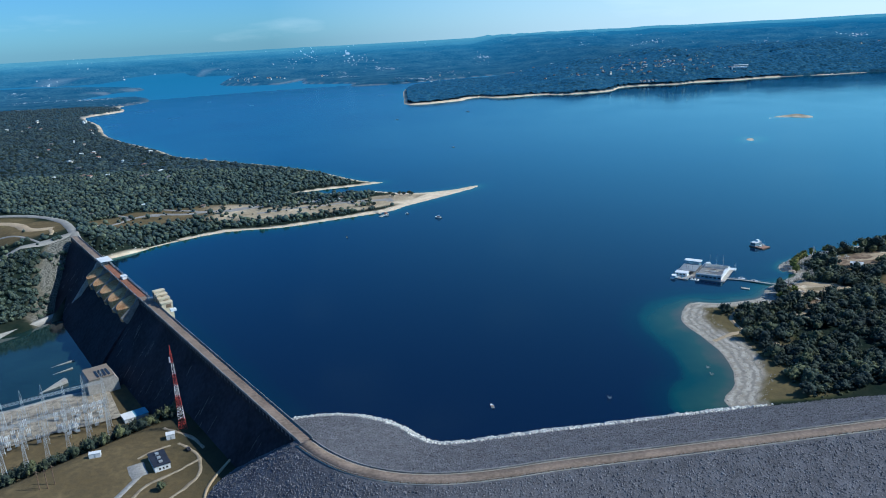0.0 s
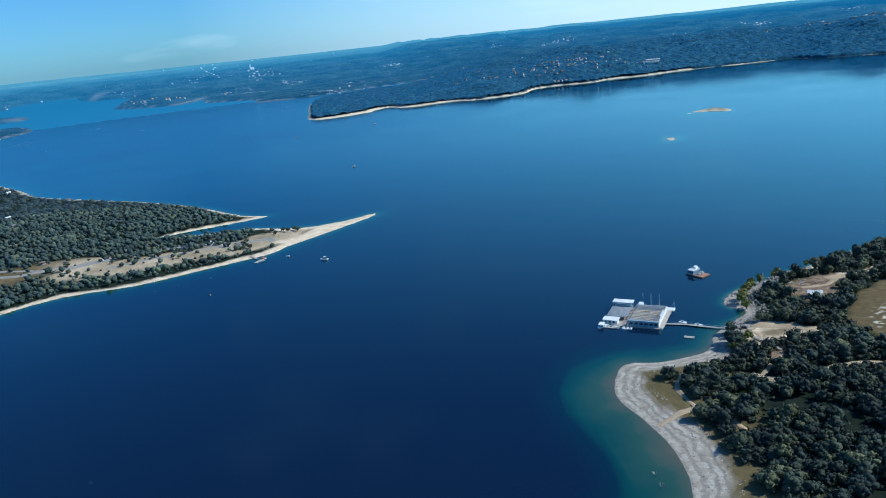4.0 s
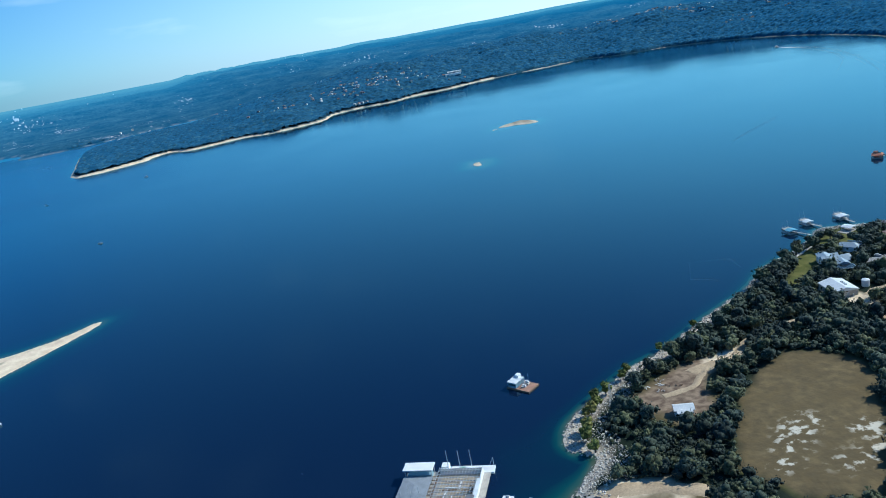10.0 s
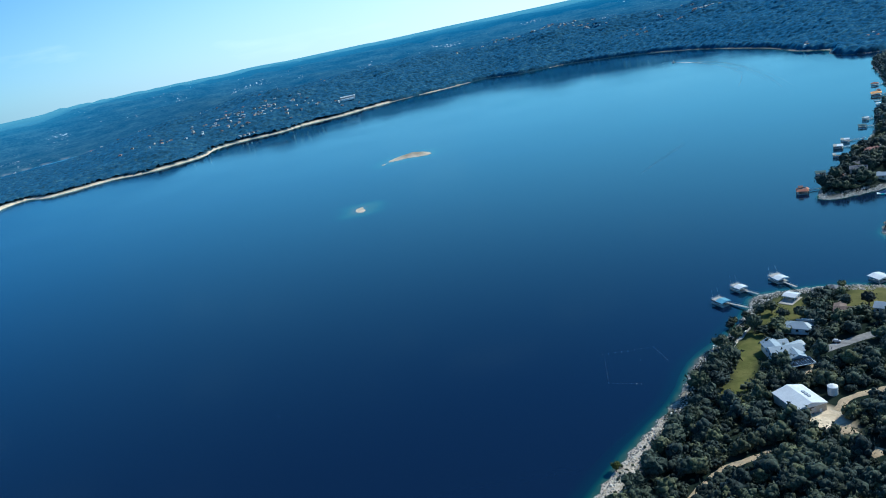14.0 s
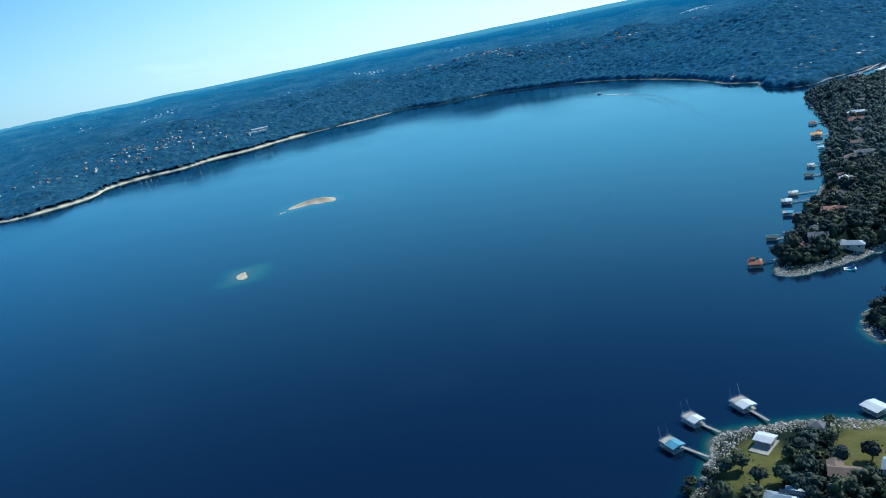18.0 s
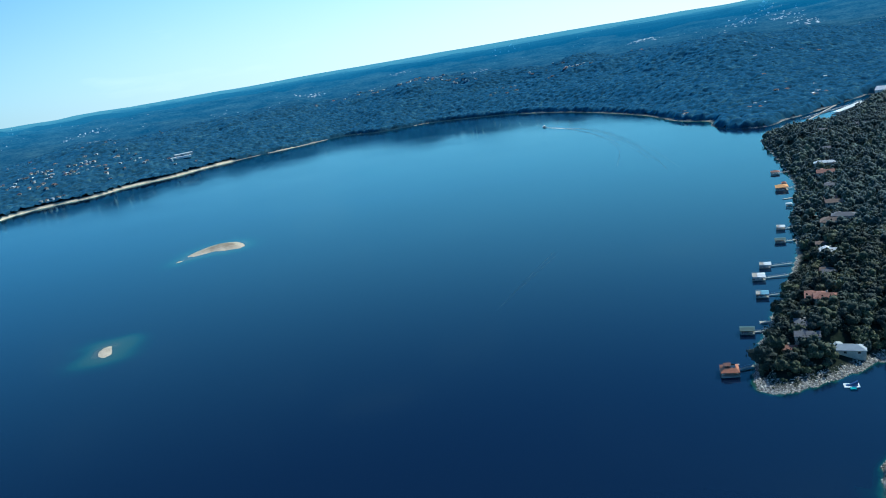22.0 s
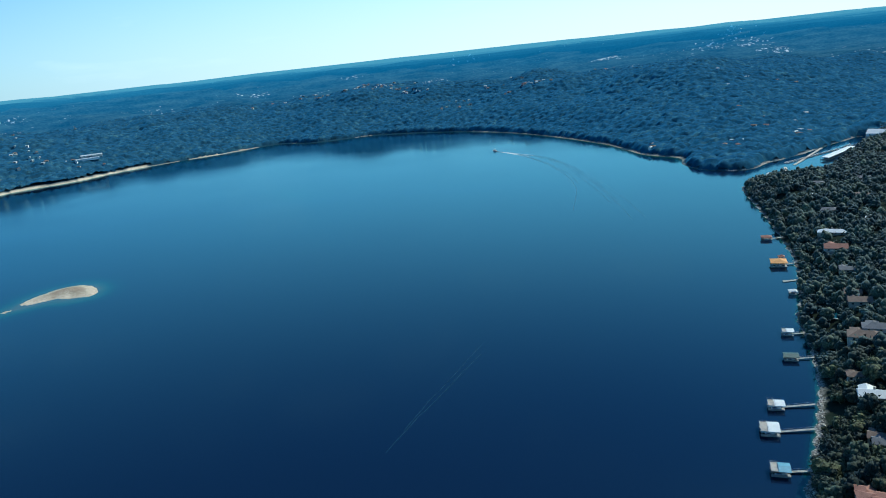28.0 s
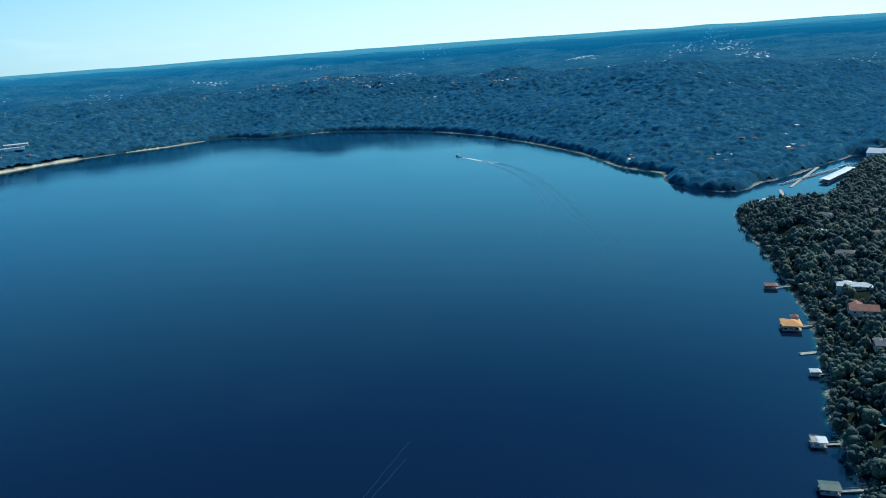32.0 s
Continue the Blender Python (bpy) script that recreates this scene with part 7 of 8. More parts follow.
part("slide", sweep(bmesh.new(), [(-3, 0.5), (-3, 3.2), (0, 1.5), (3, 0.5)], -0.8, 0.8), PAINTS[4], play)
part("ring", boxes((-5, -2.6, -1.5, 1.5, 0, 0.7)), M_pool, play)

# ---- the marina platform ----
MR = pose(0, 0, 0)
AX = Vector((20, -13, 0)).normalized()                 # along its front
M_T = Matrix(((0.838, 0.545, 0, 224), (-0.545, 0.838, 0, 625), (0, 0, 1, 0), (0, 0, 0, 1)))
mar = thing("floating_marina", M_T, "half-dismantled floating marina hall with bare roof frame", "marina", "marina")
part("pontoon", boxes((-1, 25, -2, 38, -0.4, 0.6)), M_deck, mar)
M_bluewall = material("blue_metal_siding", (0.24, 0.36, 0.42), 0.55, vary=0.15, size=3)
part("front_wall", boxes((0, 22, 0, 0.3, 0.6, 4.2)), M_bluewall, mar, "blue corrugated front wall")
part("side_wall", boxes((21.7, 22, 0.3, 34, 0.6, 4.2)), M_white, mar, "white side wall")
part("back_wall", boxes((0, 22, 33.7, 34, 0.6, 4.0)), M_white, mar)
for k in range(6):
    part("window", boxes((1.5 + k * 3.5, 3.7 + k * 3.5, -0.08, 0, 1.8, 3.2)), M_dark, mar)
for k in range(12):
    part("rafter", boxes((0, 22, 2.8 * k + 0.3, 2.8 * k + 0.55, 4.2, 4.5)), M_steel, mar)
for k in range(15):
    part("purlin", boxes((k * 1.55, k * 1.55 + 0.14, 0, 34, 4.5, 4.65)), M_steel, mar)
part("eaves_strip", boxes((0, 22.4, -0.4, 1.8, 4.65, 4.8)), M_bluegrey_roof, mar)
part("eaves_strip", boxes((20.6, 22.6, 1.8, 24, 4.65, 4.8)), M_metal_roof, mar)
part("roof_remnant", boxes((17.5, 21.5, 2, 11, 4.8, 4.95)), M_grey_roof, mar)
rr = np.random.default_rng(2)
for k in range(34):
    m = pose(rr.uniform(3, 19), rr.uniform(4, 30), rr.uniform(0.6, 1.6), 0, 0, rr.choice([0, 90, 4, 86]))
    part("plank", boxes((-rr.uniform(1.5, 4), rr.uniform(1.5, 4), -0.25, 0.25, 0, 0.3)), (M_deck, M_brown, M_white)[k % 3], mar).matrix_basis = m
part("floor", boxes((1, 21, 2, 33, 0.6, 0.66)), material("raw_plywood", (0.5, 0.4, 0.28), 0.9, vary=0.4, size=4), mar)
for k in range(3):
    b2 = bmesh.new()
    beam(b2, (4 + k * 6, 35.5, 0), (4 + k * 6, 35.5, 13), 0.3, 6)
    part("spud_pole", b2, M_steel, mar)
part("side_deck", boxes((22, 25.5, -1, 36, 0.6, 0.8)), M_deck, mar, "weathered side deck")
part("back_deck", boxes((2, 27, 34, 40, -0.3, 0.9)), M_white, mar, "white back deck")
part("store_box", boxes((0.5, 4, 35, 39, 0.9, 4.2)), M_white, mar)
part("tarpaulin", boxes((9, 12, 36.5, 38, 0.9, 2.0)), material("green_tarpaulin", (0.03, 0.2, 0.13), 0.6, vary=0.2, size=2), mar)
b2 = bmesh.new()
beam(b2, (26.3, 39, 0.5), (26.3, 39, 6), 0.3, 5), beam(b2, (24.5, 38.6, 2.4), (26.3, 39, 6), 0.2, 4)
part("derrick", b2, M_steel, mar)
M_slate = material("grey_membrane_roof", (0.24, 0.26, 0.28), 0.7, vary=0.2, size=3)
wg = thing("floating_clubhouse", M_T @ pose(-17, 2, 0), "grey-roofed floating clubhouse beside the marina hall", "clubhouse", "marina")
part("pontoon", boxes((-1, 15, -4, 34, -0.4, 0.6)), M_deck, wg)
part("hall_roof", hip(bmesh.new(), 14, 19, 3.6, 0.7), M_slate, wg).matrix_basis = pose(7, 16, 0)
for sx in (0.5, 7, 13.5):
    for sy in (7, 16, 25):
        part("post", boxes((sx - .15, sx + .15, sy - .15, sy + .15, 0.6, 3.5)), M_steel, wg)
for k in range(4):
    b2 = bmesh.new()
    beam(b2, (3 + k * 2.6, 8 + 4 * (k % 2), 0), (3 + k * 2.6, 8 + 4 * (k % 2), 8), 0.22, 5)
    part("spud_pole", b2, M_steel, wg)
part("canopy", boxes((-1, 14.5, 27, 34, 6.2, 6.6)), M_white, wg, "high white flat canopy")
for sx in (0, 13.5):
    for sy in (27.6, 33.4):
        part("canopy_post", boxes((sx - .15, sx + .15, sy - .15, sy + .15, 0.6, 6.2)), M_steel, wg)
part("bar_wall", boxes((1, 13, 28, 33, 0.6, 3.4)), M_bluewall, wg)
part("cabin", boxes((-1, 9.5, -2, 4.5, 0.6, 3.4)), M_white, wg)
part("cabin_roof", boxes((-1.5, 10, -2.5, 5, 3.4, 3.7)), M_white, wg, "white flat cabin roof")
for k in range(3):
    part("window", boxes((0 + k * 3, 1.8 + k * 3, -2.06, -2, 1.6, 2.8)), M_dark, wg)
part("walkway", boxes((14, 17.5, 0, 32, -0.3, 0.55)), M_brown, wg)
for k in range(9):
    part("trellis", boxes((14.2, 17.4, 2 + k * 3, 2.3 + k * 3, 3.2, 3.5)), M_brown, wg)
part("front_deck", boxes((-3, 12, -9, -4, -0.4, 0.5)), M_deck, wg)
rr = np.random.default_rng(31)
for k in range(22):                                         # crates, chairs and gear about the decks
    px2, py2 = (rr.uniform(-0.6, 13.6), rr.uniform(25.5, 27.5)) if k % 2 else (rr.uniform(-2.5, 11.5), rr.uniform(-8.6, -4.4))
    q2 = rr.uniform(0.3, 0.9)
    part("crate", boxes((-q2, q2, -q2 * 0.7, q2 * 0.7, 0, q2 * 1.2)), (M_white, M_brown, M_bluewall, M_steel)[k % 4], wg).matrix_basis = pose(px2, py2, 0.6 if k % 2 else 0.5, 0, 0, rr.uniform(0, 90))
hb = thing("house_boat", M_T @ pose(-17.5, -5.5, 0), "white houseboat moored at the clubhouse front", "boat", "marina")
part("hull", boat_mesh(bmesh.new(), 10, 4.2, 1.0), M_white, hb).matrix_basis = pose(0, 0, -0.3, 0, 0, 160)
part("cabin", boxes((-1.6, 1.6, -2.6, 2.4, 0.7, 2.6)), M_bluewall, hb)
part("cabin_roof", boxes((-2, 2, -3, 2.8, 2.6, 2.8)), M_white, hb)
for k in range(3):
    r = thing("jet_ski_float", M_T @ pose(-2 + k * 2.6, -4.6, 0), "small white floating jet ski ramp", "float", "marina floats")
    part("float", boxes((-0.9, 0.9, -2, 2, -0.2, 0.5)), M_white, r)
    part("cradle", boxes((-0.3, 0.3, -1.6, 1.6, 0.5, 0.9)), M_steel, r)
gangway(250, 618, 261, 613, 0.7, 0.7, 1.1, "white floating walkway from marina to shore")
gangway(261, 613, 280, 598, 0.7, 1.0, 1.1, "white floating walkway from marina to shore")
gangway(280, 598, 293, 592, 1.0, 3.4, 0.9, "white floating walkway from marina to shore")
gangway(289, 587, 292.4, 567, gz(289, 587) + 1.0, gz(292.4, 567) + 1.2, 0.8, "white boardwalk on posts over the landing")
gangway(292.4, 567, 295.8, 547, gz(292.4, 567) + 1.2, gz(295.8, 547) + 1.0, 0.8, "white boardwalk on posts over the landing")
for x, y in ((262, 617), (270, 609)):
    r = thing("walkway_float", pose(x, y, 0, 0, 0, -40), "white work float beside the walkway", "float", "marina floats")
    part("float", boxes((-2.6, 2.6, -1.5, 1.5, -0.2, 0.6)), M_white, r)
    part("winch", boxes((-0.8, 0.6, -0.5, 0.5, 0.6, 1.8)), M_steel, r)
raft = thing("work_raft", pose(255, 591.5, 0, 0, 0, -35), "small floating work raft with wooden deck", "raft", "rafts")
part("deck", boxes((-3.4, 3.4, -1.6, 1.6, -0.2, 0.6)), M_deck, raft)
for sx in (-3.2, 3.2):
    for sy in (-1.4, 1.4):
        part("bollard", boxes((sx - .12, sx + .12, sy - .12, sy + .12, 0.6, 1.2)), M_brown, raft)
barge = thing("work_barge", pose(317, 708, 0, 0, 0, -62), "floating work barge with cabin and scrap-laden deck", "barge")
part("hull", boxes((-8, 8, -5.5, 5.5, -0.6, 0.9)), M_brown, barge)
part("deck", boxes((-7.8, 7.8, -5.3, 5.3, 0.9, 1.0)), material("rusty_deck", (0.36, 0.2, 0.14), 0.9, vary=0.3, size=3), barge)
part("cabin", boxes((-7.2, -1.5, -4.8, 3.5, 1.0, 4.2)), M_bluewall, barge)
part("cabin_roof", boxes((-7.6, -1.1, -5.2, 3.9, 4.2, 4.5)), M_metal_roof, barge)
part("upper_box", boxes((-6.5, -3.8, 1.5, 4.5, 4.5, 6.0)), M_white, barge)
for k in range(3):
    part("window", boxes((-6.6 + k * 1.8, -5.4 + k * 1.8, -4.86, -4.8, 2.2, 3.4)), M_dark, barge)
rr = np.random.default_rng(8)
for k in range(16):
    b2 = bmesh.new()
    p = (rr.uniform(-0.5, 3.5), rr.uniform(-1, 5), 1.0)
    beam(b2, p, (p[0] + rr.uniform(-1.5, 1.5), p[1] + rr.uniform(-1.5, 1.5), rr.uniform(2.5, 6.5)), 0.22, 4)
    part("frame_bar", b2, (M_steel, M_white)[k % 2], barge)
for k in range(5):
    part("crate", boxes((rr.uniform(-1, 1), rr.uniform(1.5, 3), -3 + k * 1.4, -2 + k * 1.4, 1.0, rr.uniform(1.5, 2.8))), (M_deck, M_white, M_steel)[k % 3], barge)
# power line beside the landing
for x, y in ((286, 580), (296, 545), (276, 556)):
    o = thing("power_pole", pose(x, y, gz(x, y)), "brown wooden power pole near the landing", "pole", "power poles")
    b2 = bmesh.new()
    beam(b2, (0, 0, 0), (0, 0, 9), 0.32, 6)
    part("pole", b2, M_brown, o)
    part("crossarm", boxes((-1, 1, -0.1, 0.1, 8.2, 8.4)), M_brown, o)

# ---- the park on the western shore ----
def drape(pts, w, mat, name, label, lift=0.35, cat="road"):
    return tagged(track(name, pts, w, mat, 0.12, lift), label, cat, kind="structure")


M_lot = material("pale_asphalt_lot", (0.3, 0.28, 0.25), 0.9, vary=0.2, size=12, fine=1.2)
drape([(-290, 985), (-255, 1003), (-215, 1018), (-180, 1026), (-150, 1020), (-128, 1020)], 9, M_lot, "parking_lot", "pale asphalt parking lot of the park", 0.3, "parking lot")
drape([(-245, 965), (-205, 983), (-160, 994), (-125, 1008), (-100, 1010)], 4, M_lot, "park_road", "pale park road beside the beach")
drape([(-128, 1020), (-112, 1012), (-104, 1000), (-112, 990), (-126, 998), (-128, 1012)], 2.2, M_lot, "park_loop", "pale loop drive round a small garden", 0.4)
drape([(-120, 1012), (-95, 1008), (-82, 1010), (-74, 1014)], 6, M_lot, "ramp_approach", "asphalt approach to the boat ramp", 0.38)
ramp = thing("boat_ramp", pose(0, 0, 0), "wide grey concrete boat ramp into the water", "boat ramp", kind="structure")
_top = gz(-76, 1015) + 0.25
RAMP = Matrix.Translation((-76, 1015, _top)) @ Matrix.Rotation(radians(22), 4, "Z") @ Matrix.Rotation(math.atan2(_top + 0.6, 50), 4, "X")
for k in range(3):
    o = part("ramp_lane", boxes((-7.6 + k * 5.2, -2.6 + k * 5.2, -50, 0, -1.5, 0.1)), M_lot, ramp)
    o.matrix_basis = RAMP
    if k:
        o = part("kerb", boxes((-7.8 + k * 5.2, -7.6 + k * 5.2, -50, 0, -1.5, 0.3)), M_concrete, ramp)
        o.matrix_basis = RAMP
drape([(-414, 815), (-429, 841), (-452, 877), (-472, 904), (-499, 928), (-523, 942), (-556, 953), (-620, 960)], 5.5, M_lot, "abutment_road", "pale road curving away from the dam's end", 1.0)
drape([(-430, 842), (-437, 826), (-451, 801), (-465, 784), (-475, 766), (-500, 735)], 5, M_lot, "lower_road", "pale road down beside the dam", 1.0)
drape([(-468, 872), (-490, 868), (-506, 878), (-522, 895), (-545, 908), (-585, 915)], 7, M_dirt, "overlook_lot", "pale overlook parking bays near the dam", 1.0)
drape([(-455, 905), (-425, 925), (-412, 950), (-400, 965), (-375, 968)], 3.2, M_lot, "park_road", "pale park road near the dam", 0.4)
drape([(-412, 950), (-420, 968), (-450, 985), (-482, 998), (-520, 1010)], 2.6, M_lot, "park_road", "pale park road near the dam", 0.4)
drape([(-400, 966), (-380, 975), (-345, 972), (-310, 985), (-290, 985)], 4.5, M_lot, "park_road", "pale park road near the dam", 0.4)
drape([(-452, 806), (-470, 822), (-492, 838), (-530, 850), (-570, 850)], 2.2, M_lot, "overlook_drive", "pale narrow drive across the overlook lawn", 0.5)
drape([(-455, 838), (-462, 856), (-478, 876)], 2.5, M_dirt, "overlook_path", "pale gravel path at the overlook", 0.5)
for pts in ([(-420, 1020), (-380, 1000), (-330, 985), (-290, 985)], [(-560, 1080), (-500, 1100), (-440, 1110), (-380, 1150), (-330, 1160)], [(-700, 1200), (-600, 1260), (-520, 1290)]):
    drape(pts, 2.6, M_lot, "park_road", "pale narrow road through the park woods", 0.5)
random.seed(9)
for k in range(26):
    u = random.random()
    car(-262 + 130 * u + random.uniform(-4, 4), 1004 + 22 * u + random.choice((-5, 5)), random.uniform(10, 30), PAINTS[random.randrange(5)], "car parked in the park's lot")
for k, (x, y, r) in enumerate(((-118, 999, 20), (-140, 1034, 60), (-240, 1032, 10), (-330, 1010, 0), (-420, 1030, 20))):
    p = thing("picnic_shelter", pose(x, y, gz(x, y), 0, 0, r), "small picnic shelter with pale roof", "shelter", "picnic shelters")
    part("roof", hip(bmesh.new(), 5, 7, 2.6, 1.0), (M_metal_roof, M_brown_roof)[k % 2], p)
    for sx in (-2.2, 2.2):
        for sy in (-3.2, 3.2):
            part("post", boxes((sx - .12, sx + .12, sy - .12, sy + .12, -0.5, 2.6)), M_wall, p)
    part("slab", boxes((-2.6, 2.6, -3.6, 3.6, -0.5, 0.15)), M_concrete, p)
gangway(-101, 977, -78, 938, 1.4, 0.7, 1.0, "long courtesy gangway from the park's beach")
cd = thing("courtesy_dock", pose(-74, 932, 0, 0, 0, -30), "floating courtesy dock at the boat ramp", "dock")
part("deck", boxes((-2, 2, -9, 9, -0.2, 0.6)), M_deck, cd)
part("shed", boxes((-1.2, 1.2, 3, 7, 0.6, 2.6)), M_red_roof, cd)
# scattered park trees on the open ground and the spit
rr = np.random.default_rng(17)
for k in range(34):
    x, y = rr.uniform(-300, -60), rr.uniform(965, 1060)
    if float(shore_depth(np.array([x]), np.array([y]))[0]) > 10:
        tree(x, y, rr.uniform(2.2, 4.0), rr.uniform(0.8, 1.0), label="round dark oak on the park's dry ground")
for x, y in ((-52, 1040), (-44, 1046), (-58, 1046), (-40, 1038), (-66, 1030), (-72, 1046)):
    tree(x, y, 3.6, 0.9, label="round dark oak on the sandy spit")

# ---- boats and buoys ----
boat(-4, 903, 60, 9.5, "white cabin cruiser drifting off the park")
boat(-71, 928, 100, 6, "white runabout at the courtesy dock")
boat(-44, 933, 70, 5, "small white boat near the ramp")
boat(-111, 833, 20, 5, "dark fishing boat on open water", PAINTS[1])
boat(25, 410, 10, 5, "small white boat off the embankment", cabin=False)
boat(32, 1491, 80, 7, "white boat far out on the lake")
boat(93, 2168, 80, 9, "white boat far out on the lake")
boat(-107, 2060, 80, 7, "dark boat far out on the lake", PAINTS[1])
boat(1719, 1934, -10, 13, "fast white motor boat trailing a wake")
bm = bmesh.new()
bmesh.ops.create_icosphere(bm, subdivisions=2, radius=0.2)
buoy_me = bpy.data.meshes.new("buoy")
bm.to_mesh(buoy_me), bm.free()
buoy_me.materials.append(M_white)
line = [(514, 803), (541, 786), (533, 765)], [(511, 797), (493, 773), (506, 756)]
for seg in line:
    L = np.asarray(seg, float)
    for a, b in zip(L, L[1:]):
        for u in np.linspace(0, 1, 8, endpoint=False):
            p = a + (b - a) * u
            o = new("buoy", buoy_me)
            o.matrix_basis = pose(p[0], p[1], 0.05)
            tagged(o, "white float of the swimming area rope", "buoy", "swim buoys")
for x, y in ((-150, 880), (-140, 870), (-170, 868), (-190, 860), (-120, 890), (-205, 850), (524, 780), (-165, 640), (-120, 520), (40, 640), (180, 700), (150, 690), (230, 560), (640, 1190), (330, 900)):
    o = new("buoy", buoy_me)
    o.matrix_basis = pose(x, y, 0.1)
    tagged(o, "single white marker buoy on the lake", "buoy", "marker buoys")
# driftwood snags in the shallows
for x, y in ((171, 446), (170, 436), (98, 412)):
    s = thing("snag", pose(x, y, -0.6), "pale dead branches standing in shallow water", "snag", "snags")
    b2 = bmesh.new()
    for k in range(7):
        a = k * 0.9
        beam(b2, (0, 0, 0), (math.cos(a) * 1.6, math.sin(a) * 1.6, 1.5 + 0.3 * k), 0.12, 4)
    part("branches", b2, M_deck, s)

# ---- wakes ----
WAKE = [(1717, 1927), (1700, 1850), (1683, 1775), (1640, 1690), (1588, 1615), (1509, 1507), (1423, 1404), (1354, 1329)]
WAKE_OLD = [(1700, 1850), (1643, 1730), (1600, 1660), (1553, 1590), (1473, 1502), (1368, 1418)]
M_wake = material("wake_ripple", (0.012, 0.05, 0.075), 0.3, vary=0.3, size=6, fine=0.7)
M_foam = material("white_foam", (0.72, 0.76, 0.78), 0.8, vary=0.2, size=2, fine=0.5)
for k, (o0, o1, w, line) in enumerate([(1 + q * 0.3, 4 + q * 4.2, 0.2 - 0.02 * q, WAKE) for q in range(5)] + [(-1, -5, 0.2, WAKE), (0.5, 2, 0.28, WAKE_OLD), (1.5, 7, 0.25, WAKE_OLD), (-1, -6, 0.22, WAKE_OLD)]):
    L = smooth_line(line, 8)
    t = np.gradient(L, axis=0)
    t /= np.linalg.norm(t, axis=1)[:, None]
    L2 = L + np.stack((-t[:, 1], t[:, 0]), 1) * (np.linspace(o0, o1, len(L)) + 0.8 * fnoise(L[:, 0], L[:, 1], 15, k, 2))[:, None]
    cut = len(L2) * (8 - k % 4) // 8
    tagged(ribbon("wake", L2[:cut], w, -w, 0.0, M_wake, 0.05), "thin curving wake behind the speeding boat", "wake", kind="stuff")
for o, w, n2 in ((0.0, 1.5, 9), (2.6, 0.6, 14), (-2.6, 0.6, 14)):
    L = smooth_line(WAKE, 8)[:n2]
    t = np.gradient(L, axis=0)
    t /= np.linalg.norm(t, axis=1)[:, None]
    L = L + np.stack((-t[:, 1], t[:, 0]), 1) * (o * np.linspace(0.3, 2.0, len(L)))[:, None]
    tagged(ribbon("foam_trail", L, w, -w, 0.0, M_foam, 0.09), "white foam churned up behind the speeding boat", "wake", kind="stuff")
for a, b, w in (((850, 1127), (978, 1184), 0.2), ((872, 1139), (990, 1196), 0.16)):
    L = np.linspace(a, b, 14) + np.random.default_rng(3).normal(size=(14, 2)) * 0.25
    tagged(ribbon("foam_streak", L, w, -w, 0.0, M_wake, 0.05), "faint foam streak left on the water", "wake", kind="stuff")

# ---- the cove marina ----
for x, y, rot, w, l, nm in ((1822, 1288, -88, 12, 100, "long white covered slip dock in the cove"), (1800, 1322, -80, 4, 150, "long row of small boats along the cove"), (1690, 1304, -60, 4, 34, "floating breakwater at the cove's mouth")):
    d = thing("slip_dock", pose(x, y, 0, 0, 0, rot), nm, "dock", "cove docks")
    part("deck", boxes((-w / 2, w / 2, -l / 2, l / 2, -0.2, 0.6)), M_deck, d)
    if w > 10:
        part("roof", gable(bmesh.new(), w, l, 4.2, 0.9), M_metal_roof, d)
        for q in range(9):
            for sx in (-w / 2 + 0.3, w / 2 - 0.3):
                part("post", boxes((sx - .15, sx + .15, -l / 2 + q * l / 8 - .15, -l / 2 + q * l / 8 + .15, 0.6, 4.1)), M_steel, d)
for k in range(22):
    boat(1737 + k * 6.2, 1326 - k * 0.9, 10, 6.5, "white boat in a row of cove slips", group="cove boats")
for k in range(7):
    boat(1880 + k * 6, 1300 + (k % 2) * 8, 20, 6.5, "white boat in a row of cove slips", group="cove boats")
house(1946, 1276, 5, 24, 34, 7, M_white, M_white, "large white boat storage building by the cove", name="storage_hall", z=max(gz(1946, 1276), 2.0), group="cove buildings")
house(1925, 1256, 5, 16, 22, 5, M_metal_roof, M_white, "white metal service building by the cove", name="storage_hall", z=max(gz(1925, 1256), 2.0), group="cove buildings")
for x, y, w, l, rf in ((1612, 1285, 14, 20, M_metal_roof), (1632, 1272, 12, 16, M_bluegrey_roof), (1600, 1262, 12, 18, M_metal_roof), (1650, 1262, 10, 16, M_grey_roof), (1590, 1275, 9, 12, M_metal_roof)):
    house(x, y, 20, w, l, 4.2, rf, M_white, "low lakeside club building with pale roof", hip, z=max(gz(x, y), 1.2), group="cove buildings")
dock(1648, 1250, 60, 10, 18, M_orange_roof, "cove boat dock with orange-red roof", hip, rise=1.4)

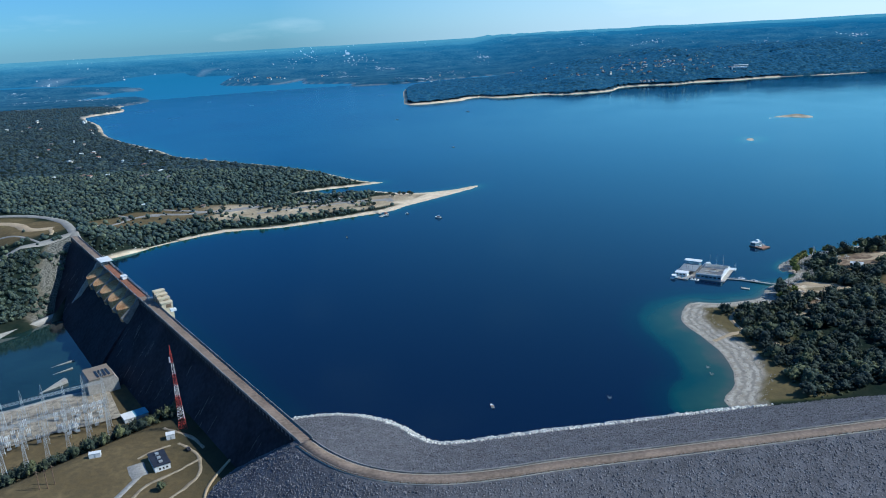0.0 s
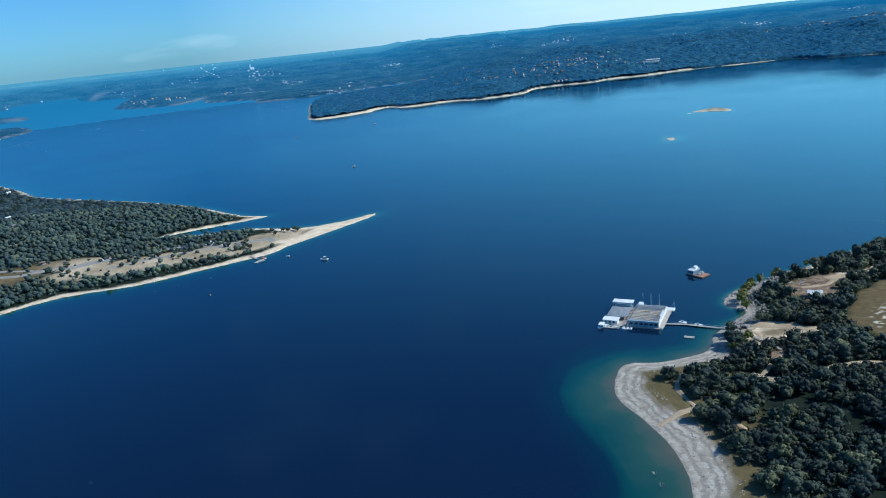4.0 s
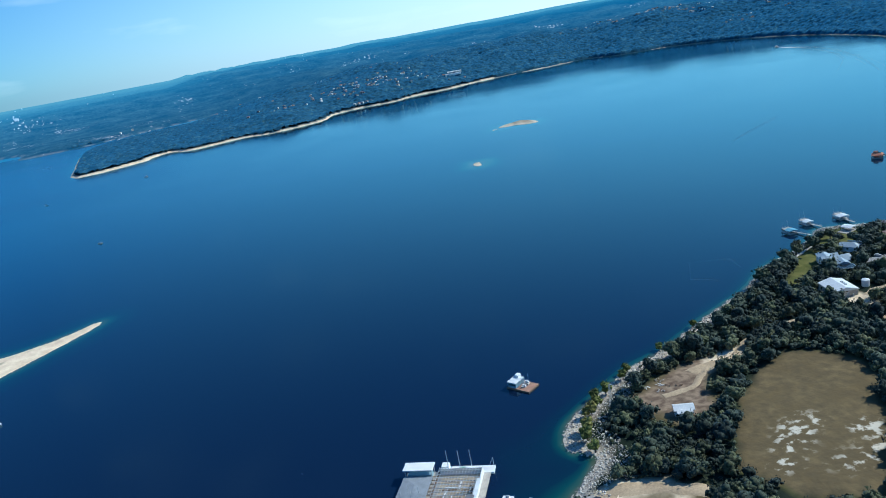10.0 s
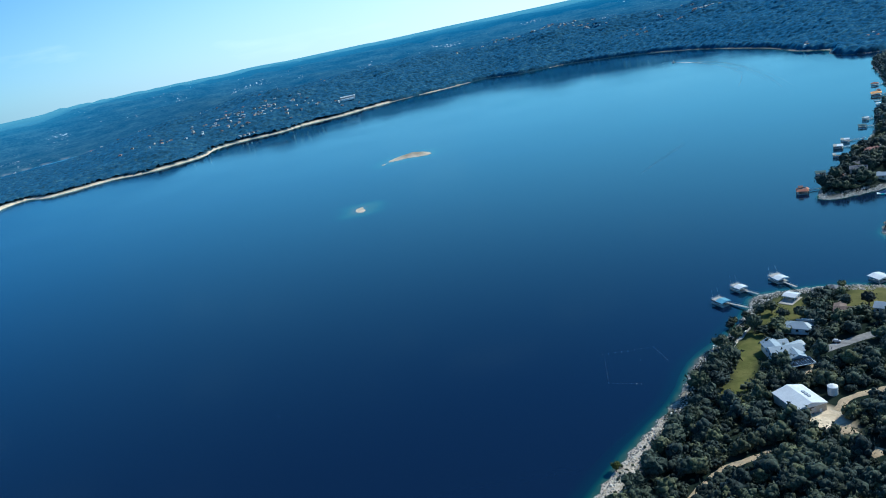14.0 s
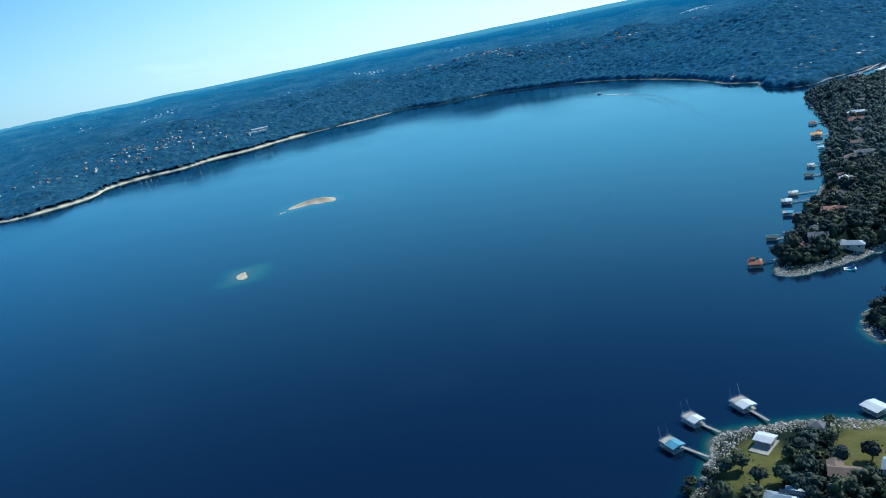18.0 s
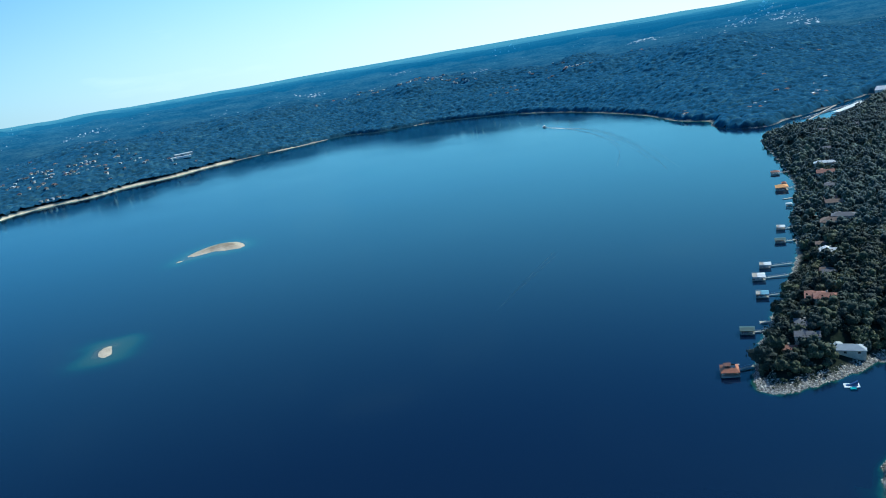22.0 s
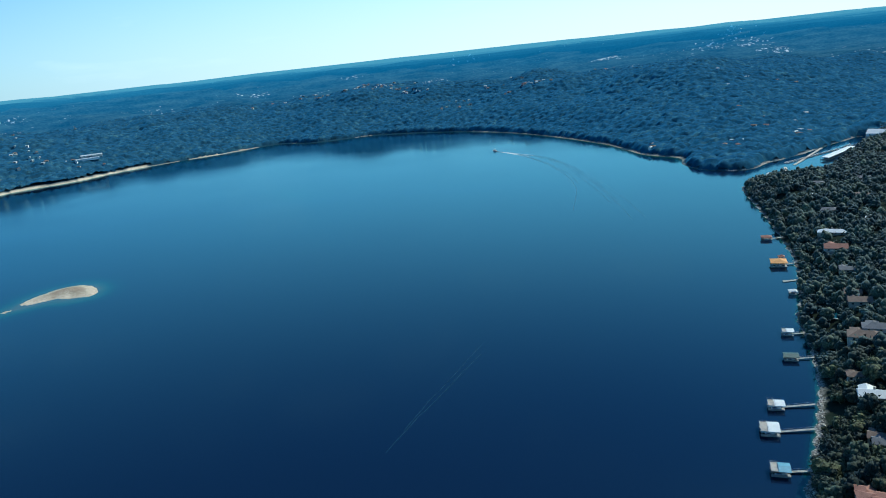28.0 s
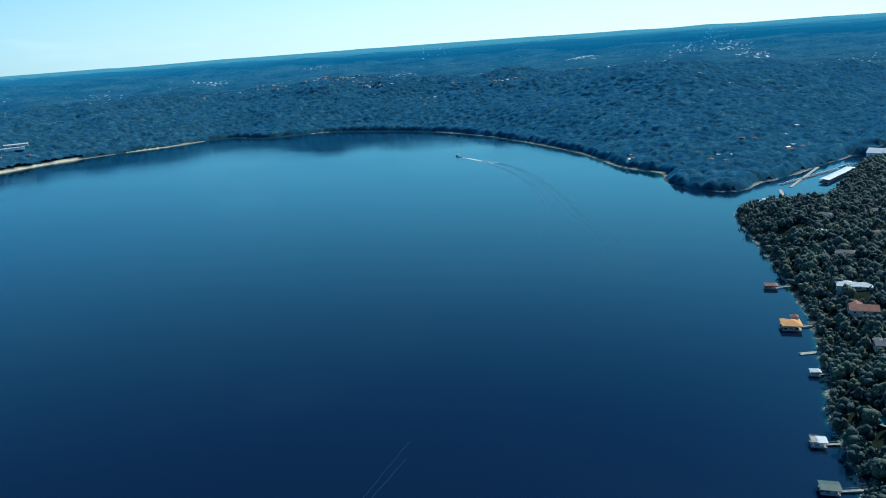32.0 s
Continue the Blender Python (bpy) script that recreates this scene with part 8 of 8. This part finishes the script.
# ---- houses on the far hills ----
far_houses = []
for w, l, h, rf, wl2, st in ((5.2, 8, 3.0, M_metal_roof, M_wall2, gable), (6, 9, 3.2, M_red_roof, M_wall2, hip), (5, 7, 3.2, M_metal_roof, M_white, gable), (7, 10, 3.4, M_brown_roof, M_wall2, hip), (5, 8, 3.0, M_grey_roof, M_wall, gable)):
    t = thing("far_house", pose(0, 0, -500), "pale house among trees on the far hills", "house", "hillside houses")
    part("wall", boxes((-w / 2, w / 2, -l / 2, l / 2, -4, h)), wl2, t)
    part("roof", st(bmesh.new(), w, l, h, w * 0.22), rf, t)
    for s in (-1, 1):
        part("window", boxes((s * w / 2 - 0.06, s * w / 2 + 0.06, -l * 0.35, l * 0.35, h - 2.4, h - 0.8)), M_dark, t)
    far_houses.append(t)
rr = np.random.default_rng(77)
spots = []
# centre, spread along and across, number
for cx, cy, sx, sy, n in ((830, 2960, 230, 110, 64), (950, 3050, 150, 90, 22), (620, 2850, 160, 60, 8), (1100, 2900, 80, 50, 5), (2200, 3000, 180, 90, 26), (2330, 2560, 150, 60, 6), (2110, 3050, 90, 45, 16), (2175, 2850, 35, 130, 16), (2140, 2550, 70, 70, 8), (2320, 2402, 80, 25, 18), (2545, 2285, 60, 18, 9), (1980, 3250, 160, 80, 12),
                          (-700, 1500, 160, 120, 12), (-560, 1280, 120, 80, 8), (-850, 1900, 200, 160, 14), (-520, 1560, 100, 60, 6), (-1150, 2300, 250, 150, 12), (1800, 1590, 30, 15, 3), (1790, 1455, 60, 25, 4), (1950, 1400, 60, 20, 5), (1610, 2390, 40, 20, 3),
                          (2300, 1700, 200, 150, 6), (2000, 1500, 150, 80, 5), (-300, 3500, 250, 150, 16), (300, 3700, 250, 120, 18), (-1000, 4300, 350, 200, 16), (1000, 3500, 300, 150, 12)):
    for k in range(n):
        spots.append((cx + rr.normal() * sx * 0.6, cy + rr.normal() * sy * 0.6))
for k, (x, y) in enumerate(spots):
    if float(shore_depth(np.array([x]), np.array([y]))[0]) < 14:
        continue
    fx, fy, fz = far(x, y, gz(x, y) + (6.5 if y > 2300 else 3.5 if x > 1500 else 0.6))
    q = copy_thing(far_houses[k % 5], pose(float(fx), float(fy), float(fz), 0, 0, rr.uniform(0, 180)))
for t in far_houses:
    x, y = 760 + 14 * far_houses.index(t), 2775
    t.matrix_basis = pose(x, y, gz(x, y) + 6.5, 0, 0, 20)
sch = house(1188, 2926, 72, 9, 52, 4, M_metal_roof, M_wall2, "long white lodge building on the far shore", name="lodge", z=gz(1188, 2926) + 6, group="")
house(1150, 2905, 75, 5, 100, 3, M_metal_roof, M_white, "low pale pier building along the far shore", name="pier_building", z=gz(1150, 2905) + 6, group="")
